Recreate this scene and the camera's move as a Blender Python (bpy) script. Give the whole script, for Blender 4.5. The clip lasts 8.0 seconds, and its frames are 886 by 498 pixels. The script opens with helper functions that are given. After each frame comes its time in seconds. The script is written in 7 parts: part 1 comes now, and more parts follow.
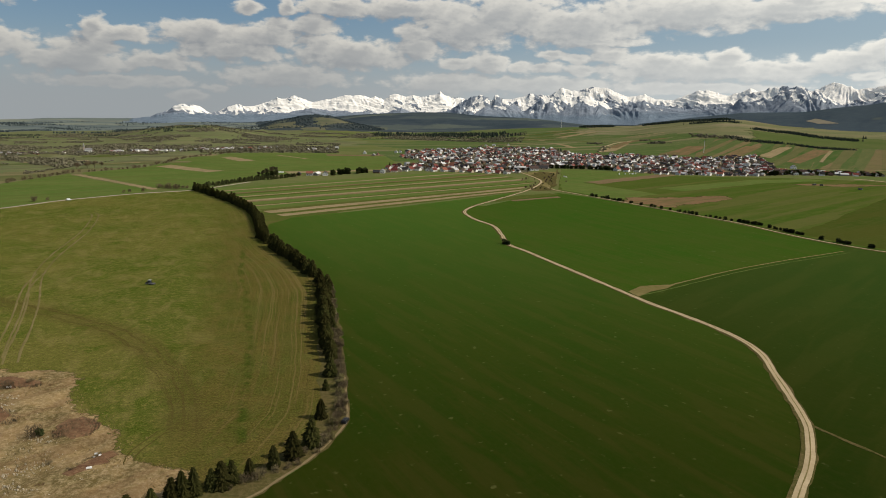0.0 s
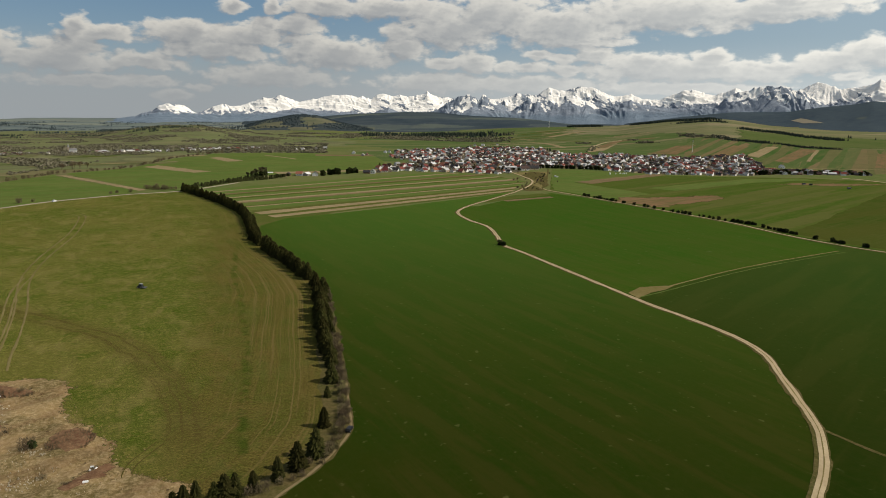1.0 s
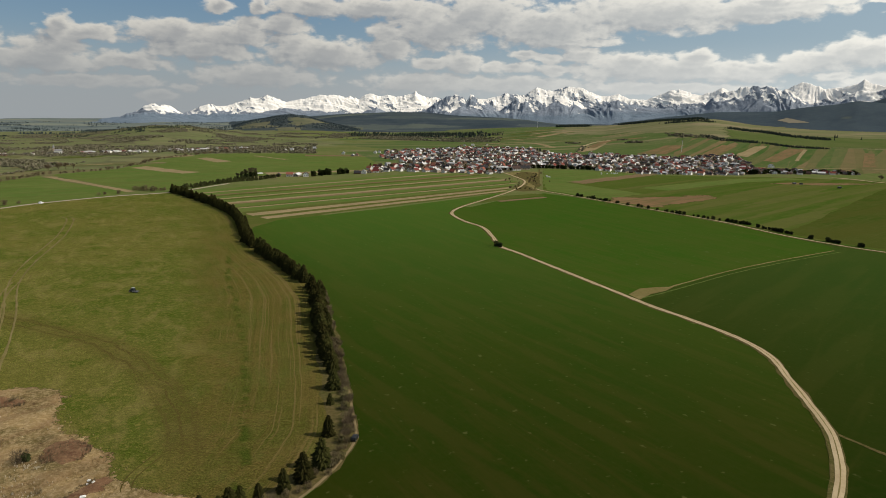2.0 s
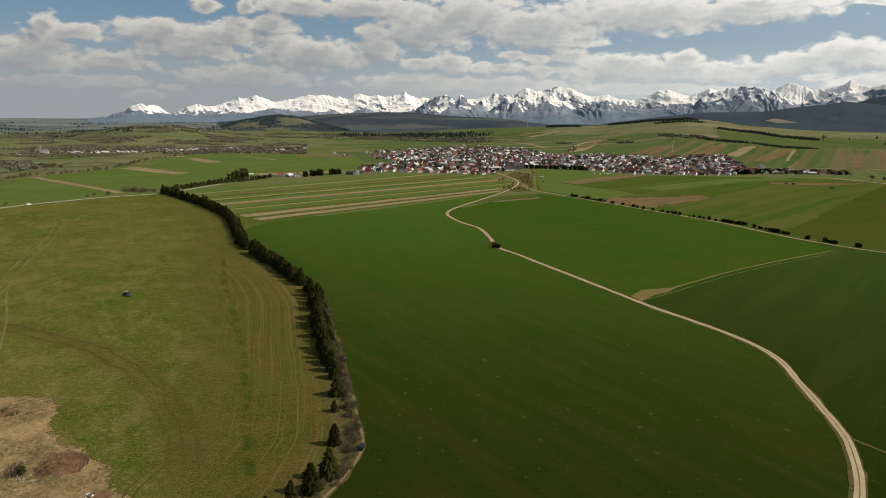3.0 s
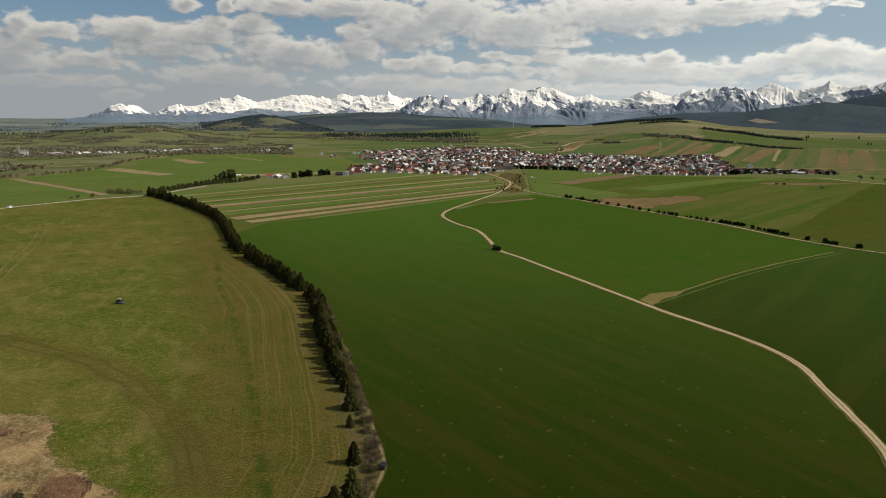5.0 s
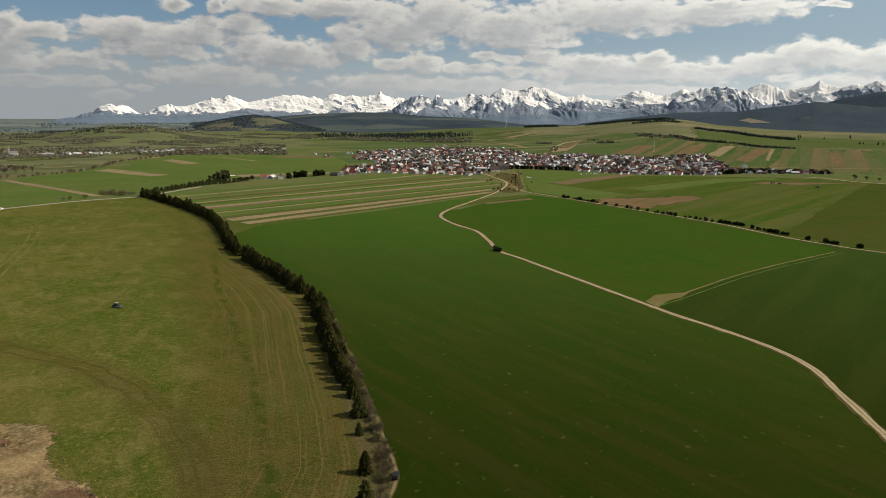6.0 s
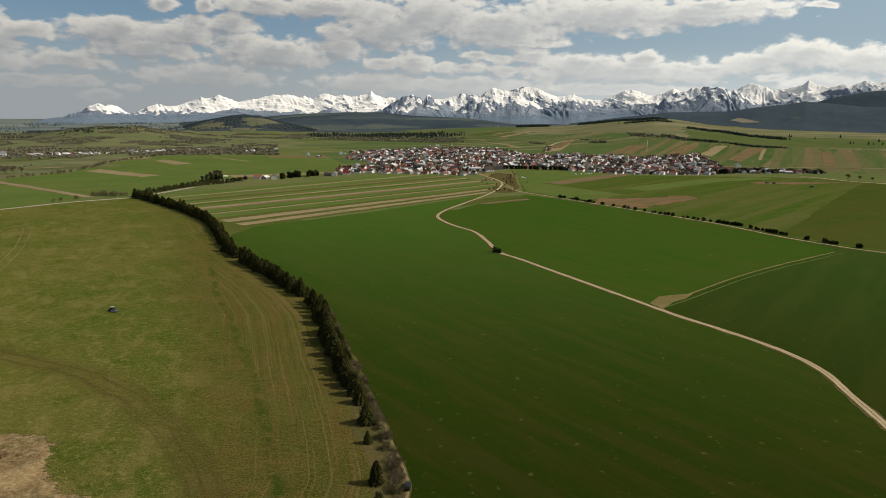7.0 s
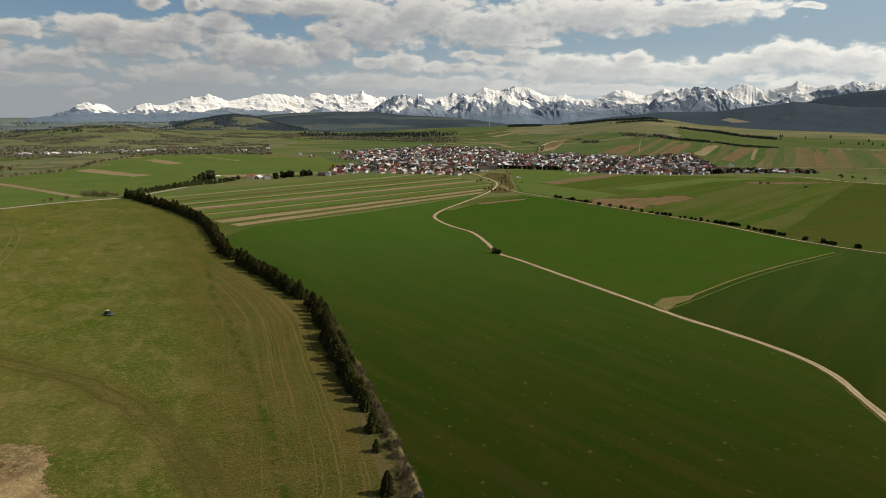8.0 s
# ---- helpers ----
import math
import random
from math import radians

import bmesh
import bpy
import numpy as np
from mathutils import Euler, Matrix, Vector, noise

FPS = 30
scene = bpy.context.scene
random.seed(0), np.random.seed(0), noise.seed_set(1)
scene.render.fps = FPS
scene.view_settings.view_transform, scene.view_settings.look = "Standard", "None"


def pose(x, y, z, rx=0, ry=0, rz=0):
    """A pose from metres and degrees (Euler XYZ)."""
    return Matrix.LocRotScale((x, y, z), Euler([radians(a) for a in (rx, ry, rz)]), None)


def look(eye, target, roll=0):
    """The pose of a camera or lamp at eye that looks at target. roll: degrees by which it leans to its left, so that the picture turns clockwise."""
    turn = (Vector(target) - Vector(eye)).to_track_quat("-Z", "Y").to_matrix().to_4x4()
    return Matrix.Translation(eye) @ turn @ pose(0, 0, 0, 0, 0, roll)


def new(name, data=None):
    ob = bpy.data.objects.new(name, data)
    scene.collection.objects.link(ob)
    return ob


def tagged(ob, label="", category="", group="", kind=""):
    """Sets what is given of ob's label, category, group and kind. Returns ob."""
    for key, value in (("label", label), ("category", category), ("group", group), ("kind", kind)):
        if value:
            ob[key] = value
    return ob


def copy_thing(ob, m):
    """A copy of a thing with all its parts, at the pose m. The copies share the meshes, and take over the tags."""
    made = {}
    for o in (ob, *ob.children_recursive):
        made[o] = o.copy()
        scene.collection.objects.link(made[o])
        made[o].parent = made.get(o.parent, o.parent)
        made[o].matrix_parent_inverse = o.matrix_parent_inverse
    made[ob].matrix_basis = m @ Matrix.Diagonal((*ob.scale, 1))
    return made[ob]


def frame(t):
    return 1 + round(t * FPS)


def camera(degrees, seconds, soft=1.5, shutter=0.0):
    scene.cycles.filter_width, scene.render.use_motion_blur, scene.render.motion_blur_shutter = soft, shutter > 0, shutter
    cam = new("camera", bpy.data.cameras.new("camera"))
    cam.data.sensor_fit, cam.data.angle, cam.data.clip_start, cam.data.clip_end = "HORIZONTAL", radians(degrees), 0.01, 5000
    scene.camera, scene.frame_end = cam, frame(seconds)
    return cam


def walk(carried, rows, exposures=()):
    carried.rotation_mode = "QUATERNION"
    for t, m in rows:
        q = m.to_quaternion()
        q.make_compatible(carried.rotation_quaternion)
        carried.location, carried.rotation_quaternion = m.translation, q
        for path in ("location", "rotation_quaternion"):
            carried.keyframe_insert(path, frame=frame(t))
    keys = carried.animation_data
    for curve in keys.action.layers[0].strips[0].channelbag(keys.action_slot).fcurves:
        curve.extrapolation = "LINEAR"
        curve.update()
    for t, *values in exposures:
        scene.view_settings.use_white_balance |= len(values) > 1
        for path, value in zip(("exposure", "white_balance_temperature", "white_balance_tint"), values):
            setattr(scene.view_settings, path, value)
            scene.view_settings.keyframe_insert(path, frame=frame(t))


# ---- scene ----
cam = camera(65.7, 8.0, soft=0.95)
PATH = [
    (0, (29.135, 10.674, 100.267), (29.032, 12.628, 99.852), 1.1),
    (0.5, (26.04, 13.23, 100.227), (25.955, 15.185, 99.811), 1.1),
    (1, (22.929, 15.82, 100.167), (22.864, 17.775, 99.752), 1.1),
    (1.5, (19.876, 18.456, 100.071), (19.829, 20.412, 99.656), 1.1),
    (3, (10.825, 26.582, 99.407), (10.828, 28.539, 98.994), 1.1),
    (3.5, (7.898, 29.351, 99.266), (7.914, 31.308, 98.853), 1.2),
    (4, (4.928, 32.101, 99.145), (4.958, 34.058, 98.732), 1.2),
    (4.5, (1.952, 34.805, 99.011), (1.994, 36.761, 98.599), 1.2),
    (6, (-6.749, 43.128, 98.46), (-6.671, 45.084, 98.049), 1.1),
    (6.5, (-9.581, 45.881, 98.363), (-9.49, 47.837, 97.952), 1.2),
    (7, (-12.363, 48.616, 98.289), (-12.258, 50.57, 97.878), 1.1),
    (7.5, (-15.104, 51.329, 98.213), (-14.986, 53.282, 97.802), 1.2),
    (8, (-17.841, 54.029, 98.154), (-17.708, 55.982, 97.742), 1.2),
]
walk(cam, [(t, look(eye, target, roll)) for t, eye, target, roll in PATH])

# ---- light: afternoon sun from the side, broken cumulus sky ----
SUN_AZ, SUN_EL = 91.0, 41.0
sun_way = Vector((math.sin(radians(SUN_AZ)) * math.cos(radians(SUN_EL)), math.cos(radians(SUN_AZ)) * math.cos(radians(SUN_EL)), math.sin(radians(SUN_EL))))
sun = new("sun", bpy.data.lights.new("sun", "SUN"))
sun.data.energy, sun.data.angle, sun.data.color = 4.2, radians(0.55), (1.0, 0.90, 0.76)
sun.matrix_world = look(sun_way * 900, (0, 0, 0))

# cumulus heaps: bearing, height above the horizon, half width, half height, in degrees
HEAPS_A = [(-29.3, 4.7, 0.8, 0.9), (-27.7, 4.5, 2.4, 0.5), (-29.8, 3.3, 2.1, 0.9), (-30.7, 2.6, 3.5, 0.8), (-24.9, 2.7, 2.3, 0.6),
           (-21.7, 4.8, 3.4, 0.8), (-19.8, 3.7, 3.5, 0.7), (-16.0, 5.7, 1.3, 0.5), (-17.3, 4.8, 3.2, 0.8), (-13.4, 5.8, 1.5, 0.7),
           (-10.6, 3.7, 4.5, 1.0), (-5.6, 5.3, 1.4, 0.7), (-5.2, 4.3, 1.6, 0.9), (-37.5, 6.8, 3.0, 0.7)]
HEAPS_B = [(-12.6, 4.4, 1.3, 0.6), (-18.4, 6.9, 1.2, 0.4), (-11.6, 7.2, 3.1, 0.6), (-6.1, 7.2, 5.7, 0.7), (-1.5, 5.8, 3.5, 1.5),
           (-1.9, 3.2, 1.6, 0.4), (0.4, 3.3, 1.4, 0.6), (-2.6, 1.6, 4.2, 0.7), (-15.5, 1.9, 4.4, 0.8), (-28.0, 1.2, 4.7, 0.4),
           (-21.2, 0.9, 0.8, 0.3), (-23.2, 0.2, 1.2, 0.4), (-15.5, 7.0, 0.6, 0.5), (-36.0, 3.6, 2.6, 0.9)]
HEAPS_C = [(2.1, 6.8, 4.1, 1.5), (7.4, 6.0, 4.5, 1.5), (15.5, 7.0, 7.2, 1.2), (21.7, 7.1, 5.7, 0.8), (23.6, 7.5, 4.5, 0.4),
           (9.4, 4.9, 2.9, 0.3), (0.5, 3.1, 1.4, 0.6), (4.3, 3.0, 2.2, 0.4), (5.6, 4.0, 1.1, 0.3), (7.5, 3.7, 1.0, 0.4),
           (10.0, 3.9, 1.4, 0.7), (13.6, 3.4, 3.3, 0.7), (18.5, 3.8, 1.5, 0.5)]
HEAPS_D = [(17.1, 2.8, 8.2, 0.8), (23.1, 2.9, 2.9, 0.5), (26.9, 3.4, 2.2, 0.7), (29.6, 4.0, 2.9, 0.9), (34.1, 3.6, 2.6, 0.8),
           (27.6, 2.4, 0.8, 0.3), (8.0, 2.8, 1.4, 0.4), (4.5, 1.6, 6.9, 0.6), (15.9, 1.5, 7.3, 0.4), (31.5, 2.0, 3.1, 0.6),
           (30.5, 7.4, 1.0, 0.2), (37.5, 2.6, 3.0, 0.8)]


class Nodes:
    """A short way to write node trees."""
    def __init__(self, tree):
        self.tree = tree

    def add(self, kind, values=(), **settings):
        n = self.tree.nodes.new(kind)
        for k, v in settings.items():
            setattr(n, k, v)
        for k, v in dict(values).items():
            if isinstance(v, bpy.types.NodeSocket):
                self.tree.links.new(v, n.inputs[k])
            else:
                n.inputs[k].default_value = v
        return n

    def math(self, op, a, b=0.0, c=0.0, clamp=False):
        return self.add("ShaderNodeMath", {0: a, 1: b, 2: c}, operation=op, use_clamp=clamp).outputs[0]

    def vec(self, op, a, b=(0, 0, 0), c=(0, 0, 0)):
        n = self.add("ShaderNodeVectorMath", {0: a, 1: b, 2: c} if op == "MULTIPLY_ADD" else ({0: a} if op == "LENGTH" else {0: a, 1: b}), operation=op)
        return n.outputs["Value" if op == "LENGTH" else 0]

    def mix(self, f, a, b):
        n = self.add("ShaderNodeMix", {}, data_type="RGBA")
        for k, v in ((0, f), (6, a), (7, b)):
            if isinstance(v, bpy.types.NodeSocket):
                self.tree.links.new(v, n.inputs[k])
            else:
                n.inputs[k].default_value = v if k == 0 else (*v, 1.0)
        return n.outputs[2]

    def ramp(self, v, lo, hi, smooth=True):
        n = self.add("ShaderNodeMapRange", {0: v, 1: lo, 2: hi}, interpolation_type="SMOOTHSTEP" if smooth else "LINEAR")
        return n.outputs[0]

    def noise(self, v, scale, detail=4.0, rough=0.55, dist=0.0):
        return self.add("ShaderNodeTexNoise", {"Vector": v, "Scale": scale, "Detail": detail, "Roughness": rough, "Distortion": dist}).outputs[0]


def cloud_group():
    """How thick the cloud is at a bearing and height in degrees."""
    g = bpy.data.node_groups.new("cloud_depth", "ShaderNodeTree")
    g.interface.new_socket("Place", in_out="INPUT", socket_type="NodeSocketVector")
    g.interface.new_socket("Depth", in_out="OUTPUT", socket_type="NodeSocketFloat")
    k = Nodes(g)
    p = k.add("NodeGroupInput").outputs[0]
    warp = k.add("ShaderNodeTexNoise", {"Vector": k.vec("MULTIPLY", p, (0.55, 1.1, 0)), "Scale": 1.0, "Detail": 3.0}).outputs[1]
    q = k.vec("MULTIPLY_ADD", k.vec("SUBTRACT", warp, (0.5, 0.5, 0.5)), (1.5, 0.7, 0), p)
    q = k.vec("MULTIPLY", q, (1, 1, 0))
    near = 1.6
    for az, el, a, b in HEAPS_A + HEAPS_B + HEAPS_C + HEAPS_D:
        a, b = a * 1.30, b * 1.32
        d = k.vec("LENGTH", k.vec("MULTIPLY_ADD", q, (1 / a, 1 / b, 0), (-az / a, -el / b, 0)))
        near = k.math("MINIMUM", d, near)
    heap = k.math("SUBTRACT", 1.0, near)
    # away from the charted heaps the same kind of sky goes on
    xyz = k.add("ShaderNodeSeparateXYZ", {0: p})
    out = k.math("MAXIMUM", k.ramp(k.math("ABSOLUTE", xyz.outputs[0]), 36.0, 44.0), k.ramp(xyz.outputs[1], 8.5, 12.0))
    wide = k.noise(k.vec("MULTIPLY", p, (0.085, 0.17, 0)), 1.0, 3.0)
    heap = k.math("MAXIMUM", heap, k.math("SUBTRACT", k.math("MULTIPLY", k.math("MULTIPLY", k.math("SUBTRACT", wide, 0.52), 5.0), out), k.math("SUBTRACT", 1.0, out)))
    puff = k.noise(k.vec("MULTIPLY", p, (0.62, 1.15, 0)), 1.0, 6.0, 0.55)
    wavy = k.vec("MULTIPLY_ADD", k.vec("SUBTRACT", warp, (0.5, 0.5, 0.5)), (0.9, 0.6, 0), k.vec("MULTIPLY", p, (0.8, 1.35, 0)))
    lumps = k.add("ShaderNodeTexVoronoi", {"Vector": wavy, "Scale": 1.0, "Detail": 2.0, "Roughness": 0.5, "Smoothness": 0.35}, voronoi_dimensions="2D", feature="SMOOTH_F1", normalize=True).outputs["Distance"]
    depth = k.math("ADD", heap, k.math("MULTIPLY", k.math("SUBTRACT", puff, 0.52), 1.25))
    depth = k.math("ADD", depth, k.math("MULTIPLY", k.math("SUBTRACT", 0.36, lumps), 0.75))
    k.tree.links.new(depth, k.add("NodeGroupOutput").inputs[0])
    return g


def make_world():
    w = bpy.data.worlds.new("sky")
    scene.world = w
    w.use_nodes = True
    w.node_tree.nodes.clear()
    k = Nodes(w.node_tree)
    way = k.add("ShaderNodeTexCoord").outputs["Generated"]
    xyz = k.add("ShaderNodeSeparateXYZ", {0: way})
    az = k.math("MULTIPLY", k.math("ARCTAN2", xyz.outputs[0], xyz.outputs[1]), 57.2958)
    el = k.math("MULTIPLY", k.math("ARCSINE", xyz.outputs[2]), 57.2958)
    place = k.add("ShaderNodeCombineXYZ", {0: az, 1: el}).outputs[0]
    group = cloud_group()
    here = k.add("ShaderNodeGroup", {0: place}, node_tree=group).outputs[0]
    sunward = k.add("ShaderNodeGroup", {0: k.vec("ADD", place, (0.30, 0.36, 0))}, node_tree=group).outputs[0]
    cover = k.ramp(here, -0.10, 0.34)
    broad = k.add("ShaderNodeGroup", {0: k.vec("ADD", place, (0.9, 0.95, 0))}, node_tree=group).outputs[0]
    lit = k.math("ADD", k.math("MULTIPLY", k.ramp(k.math("SUBTRACT", here, sunward), -0.40, 0.40), 0.45), k.math("MULTIPLY", k.ramp(k.math("SUBTRACT", here, broad), -0.75, 0.65), 0.55))
    sky = k.add("ShaderNodeTexSky", {}, sky_type="NISHITA", sun_disc=False, sun_elevation=radians(SUN_EL), sun_rotation=radians(SUN_AZ), altitude=700.0, air_density=1.0, dust_density=1.2, ozone_density=1.5).outputs[0]
    sky = k.vec("SCALE", sky)
    sky.node.inputs["Scale"].default_value = SKY
    tone = k.mix(k.ramp(el, 0.0, 40.0), (0.20, 0.29, 0.37), (0.035, 0.085, 0.18))
    tone = k.mix(k.ramp(el, 1.0, 9.0), tone, (0.112, 0.215, 0.33))
    tone = k.mix(k.ramp(el, 9.0, 40.0), tone, (0.035, 0.085, 0.18))
    blue = k.mix(0.72, sky, tone)
    glow = k.ramp(az, -22.0, 40.0)
    blue = k.mix(k.math("MULTIPLY", glow, 0.62), blue, (0.41, 0.51, 0.56))
    # thick heaps are grey inside and pale along their thin rims
    lit = k.math("MULTIPLY", lit, k.math("SUBTRACT", 1.0, k.math("MULTIPLY", k.ramp(here, 0.25, 1.05), 0.74)))
    cloud = k.mix(lit, k.mix(glow, (0.27, 0.28, 0.295), (0.50, 0.52, 0.52)), k.mix(glow, (0.66, 0.63, 0.565), (0.98, 0.95, 0.86)))
    both = k.mix(k.math("MULTIPLY", cover, 0.92), blue, cloud)
    # thick air low over the land, brighter on the sun's side
    air = k.math("MULTIPLY", k.ramp(el, 5.4, -0.6), k.math("SUBTRACT", 0.86, k.math("MULTIPLY", glow, 0.30)))
    both = k.mix(air, both, k.mix(glow, (0.335, 0.355, 0.365), (0.80, 0.82, 0.80)))
    bg = k.add("ShaderNodeBackground", {0: both, 1: 1.0})
    k.tree.links.new(bg.outputs[0], k.add("ShaderNodeOutputWorld").inputs[0])


SKY = 0.09
make_world()


# ---- materials ----
def surface(name, a, b, c, broad=0.02, fine=0.6, rough=0.95, bump=0.0, streak=None, mixc=0.5, vary=0.0, contrast=0.16, gloss=0.0, fleck=None, band=None, fuzz=None, ragged=0.0):
    """A rough natural surface of three colours: a and b in broad patches, c in fine ones. streak: bearing in degrees, breadth in metres
    and strength of long furrows. ragged: breaks up the edge of a patch, whose depth inside it the mesh carries as "inner". vary: how much one thing differs from the next."""
    m = bpy.data.materials.new(name)
    m.use_nodes = True
    m.node_tree.nodes.clear()
    k = Nodes(m.node_tree)
    pos = k.add("ShaderNodeNewGeometry").outputs["Position"]
    n1 = k.noise(pos, broad, 5.0, 0.6)
    n2 = k.noise(pos, fine, 7.0, 0.72)
    mid = k.noise(k.vec("ADD", pos, (31.0, 77.0, 5.0)), (broad * fine) ** 0.5, 5.0, 0.65)
    col = k.mix(k.ramp(n1, 0.5 - contrast, 0.5 + contrast), a, b)
    col = k.mix(k.math("MULTIPLY", k.ramp(mid, 0.40, 0.66), 0.40), col, k.mix(0.3, b, c))
    col = k.mix(k.math("MULTIPLY", k.ramp(n2, 0.40, 0.72), mixc), col, c)
    height = n2
    if streak:
        deg, breadth, strength = streak
        turned = k.add("ShaderNodeVectorRotate", {"Vector": pos, "Angle": radians(deg)}, rotation_type="Z_AXIS").outputs[0]
        n3 = k.noise(k.vec("MULTIPLY", turned, (1.0 / breadth, 0.03 / breadth, 0)), 1.0, 3.0, 0.6, 0.2)
        col = k.mix(k.math("MULTIPLY", k.ramp(n3, 0.5, 0.72), strength), col, c)
        n4 = k.noise(k.vec("MULTIPLY", turned, (0.25 / breadth, 0.004 / breadth, 0)), 1.0, 2.0)
        col = k.mix(k.math("MULTIPLY", k.ramp(n4, 0.48, 0.62), strength * 0.6), col, b)
    if band:
        deg, breadth, strength, tint = band
        turned = k.add("ShaderNodeVectorRotate", {"Vector": pos, "Angle": radians(deg)}, rotation_type="Z_AXIS").outputs[0]
        n6 = k.noise(k.vec("MULTIPLY", turned, (1.0 / breadth, 0.12 / breadth, 0)), 1.0, 5.0, 0.6, 0.4)
        col = k.mix(k.math("MULTIPLY", k.ramp(n6, 0.46, 0.60), strength), col, tint)
    if fleck:
        n5 = k.noise(pos, fleck[0], 2.0, 0.5)
        col = k.mix(k.math("MULTIPLY", k.ramp(n5, 0.66, 0.76), fleck[1]), col, fleck[2])
    if vary:
        r = k.add("ShaderNodeObjectInfo").outputs["Random"]
        hsv = k.add("ShaderNodeHueSaturation", {"Hue": k.math("MULTIPLY_ADD", r, 0.04 * vary, 0.5 - 0.02 * vary), "Value": k.math("MULTIPLY_ADD", r, vary, 1.0 - vary / 2), "Color": col})
        col = hsv.outputs[0]
    p = k.add("ShaderNodeBsdfPrincipled", {"Base Color": col, "Roughness": rough, "Specular IOR Level": gloss})
    if fuzz:
        p.inputs["Sheen Weight"].default_value, p.inputs["Sheen Roughness"].default_value, p.inputs["Sheen Tint"].default_value = fuzz[0], 0.32, (*fuzz[1], 1.0)
    if bump:
        bn = k.add("ShaderNodeBump", {"Height": height, "Distance": bump, "Strength": 0.8})
        k.tree.links.new(bn.outputs[0], p.inputs["Normal"])
    top = p.outputs[0]
    if ragged:
        inner = k.add("ShaderNodeAttribute", {}, attribute_name="inner").outputs["Fac"]
        n7 = k.noise(k.vec("ADD", pos, (5.0, 61.0, 9.0)), ragged, 7.0, 0.7)
        keep = k.ramp(k.math("ADD", inner, k.math("MULTIPLY", k.math("SUBTRACT", n7, 0.5), 3.4)), -0.12, 0.12)
        top = k.add("ShaderNodeMixShader", {0: keep, 1: k.add("ShaderNodeBsdfTransparent").outputs[0], 2: top}).outputs[0]
    k.tree.links.new(top, k.add("ShaderNodeOutputMaterial").inputs[0])
    return m


def parcels(name, deg, breadth, length, stops, soft=0.35, stray=0.35, fine=0.05, sheen=0.0):
    """Long narrow parcels of farmland side by side, each in one of the colours of stops, with soft uneven edges."""
    m = bpy.data.materials.new(name)
    m.use_nodes = True
    m.node_tree.nodes.clear()
    k = Nodes(m.node_tree)
    pos = k.add("ShaderNodeNewGeometry").outputs["Position"]
    turned = k.add("ShaderNodeVectorRotate", {"Vector": pos, "Angle": radians(deg)}, rotation_type="Z_AXIS").outputs[0]
    flat = k.vec("MULTIPLY", turned, (1.0 / breadth, 1.0 / length, 0))
    drift = k.add("ShaderNodeTexNoise", {"Vector": pos, "Scale": 0.5 / breadth, "Detail": 5.0, "Roughness": 0.65}).outputs["Color"]
    flat = k.vec("ADD", flat, k.vec("MULTIPLY", k.vec("SUBTRACT", drift, (0.5, 0.5, 0.5)), (stray * 2, stray * 2, 0)))
    cells = k.add("ShaderNodeTexVoronoi", {"Vector": flat, "Scale": 1.0, "Smoothness": soft, "Randomness": 0.8}, voronoi_dimensions="2D", feature="SMOOTH_F1")
    pick = k.add("ShaderNodeSeparateColor", {0: cells.outputs["Color"]}).outputs[0]
    ramp = k.add("ShaderNodeValToRGB", {0: pick})
    el = ramp.color_ramp.elements
    while len(el) < len(stops):
        el.new(0.5)
    for e, (at_, col) in zip(el, stops):
        e.position, e.color = at_, (*col, 1.0)
    col = ramp.outputs[0]
    n1 = k.noise(pos, fine * 0.25, 5.0, 0.65)
    n2 = k.noise(k.vec("MULTIPLY", turned, (1.0, 0.12, 1.0)), fine * 2, 6.0, 0.7)
    mean = tuple(sum(c[i] for _, c in stops) / len(stops) for i in range(3))
    col = k.mix(k.math("MULTIPLY", k.ramp(n1, 0.36, 0.68), 0.45), col, mean)
    col = k.mix(k.math("MULTIPLY", k.ramp(n2, 0.42, 0.72), 0.40), col, tuple(min(1.0, v * f) for v, f in zip(mean, (1.5, 1.3, 1.35))))
    col = k.mix(k.math("MULTIPLY", k.ramp(k.noise(k.vec("ADD", pos, (40.0, 9.0, 0.0)), fine, 6.0, 0.7), 0.52, 0.74), 0.35), col, tuple(v * 0.6 for v in mean))
    p = k.add("ShaderNodeBsdfPrincipled", {"Base Color": col, "Roughness": 0.95, "Specular IOR Level": 0.0})
    bn = k.add("ShaderNodeBump", {"Height": n1, "Distance": 2.0, "Strength": 0.6})
    k.tree.links.new(bn.outputs[0], p.inputs["Normal"])
    k.tree.links.new(p.outputs[0], k.add("ShaderNodeOutputMaterial").inputs[0])
    return m


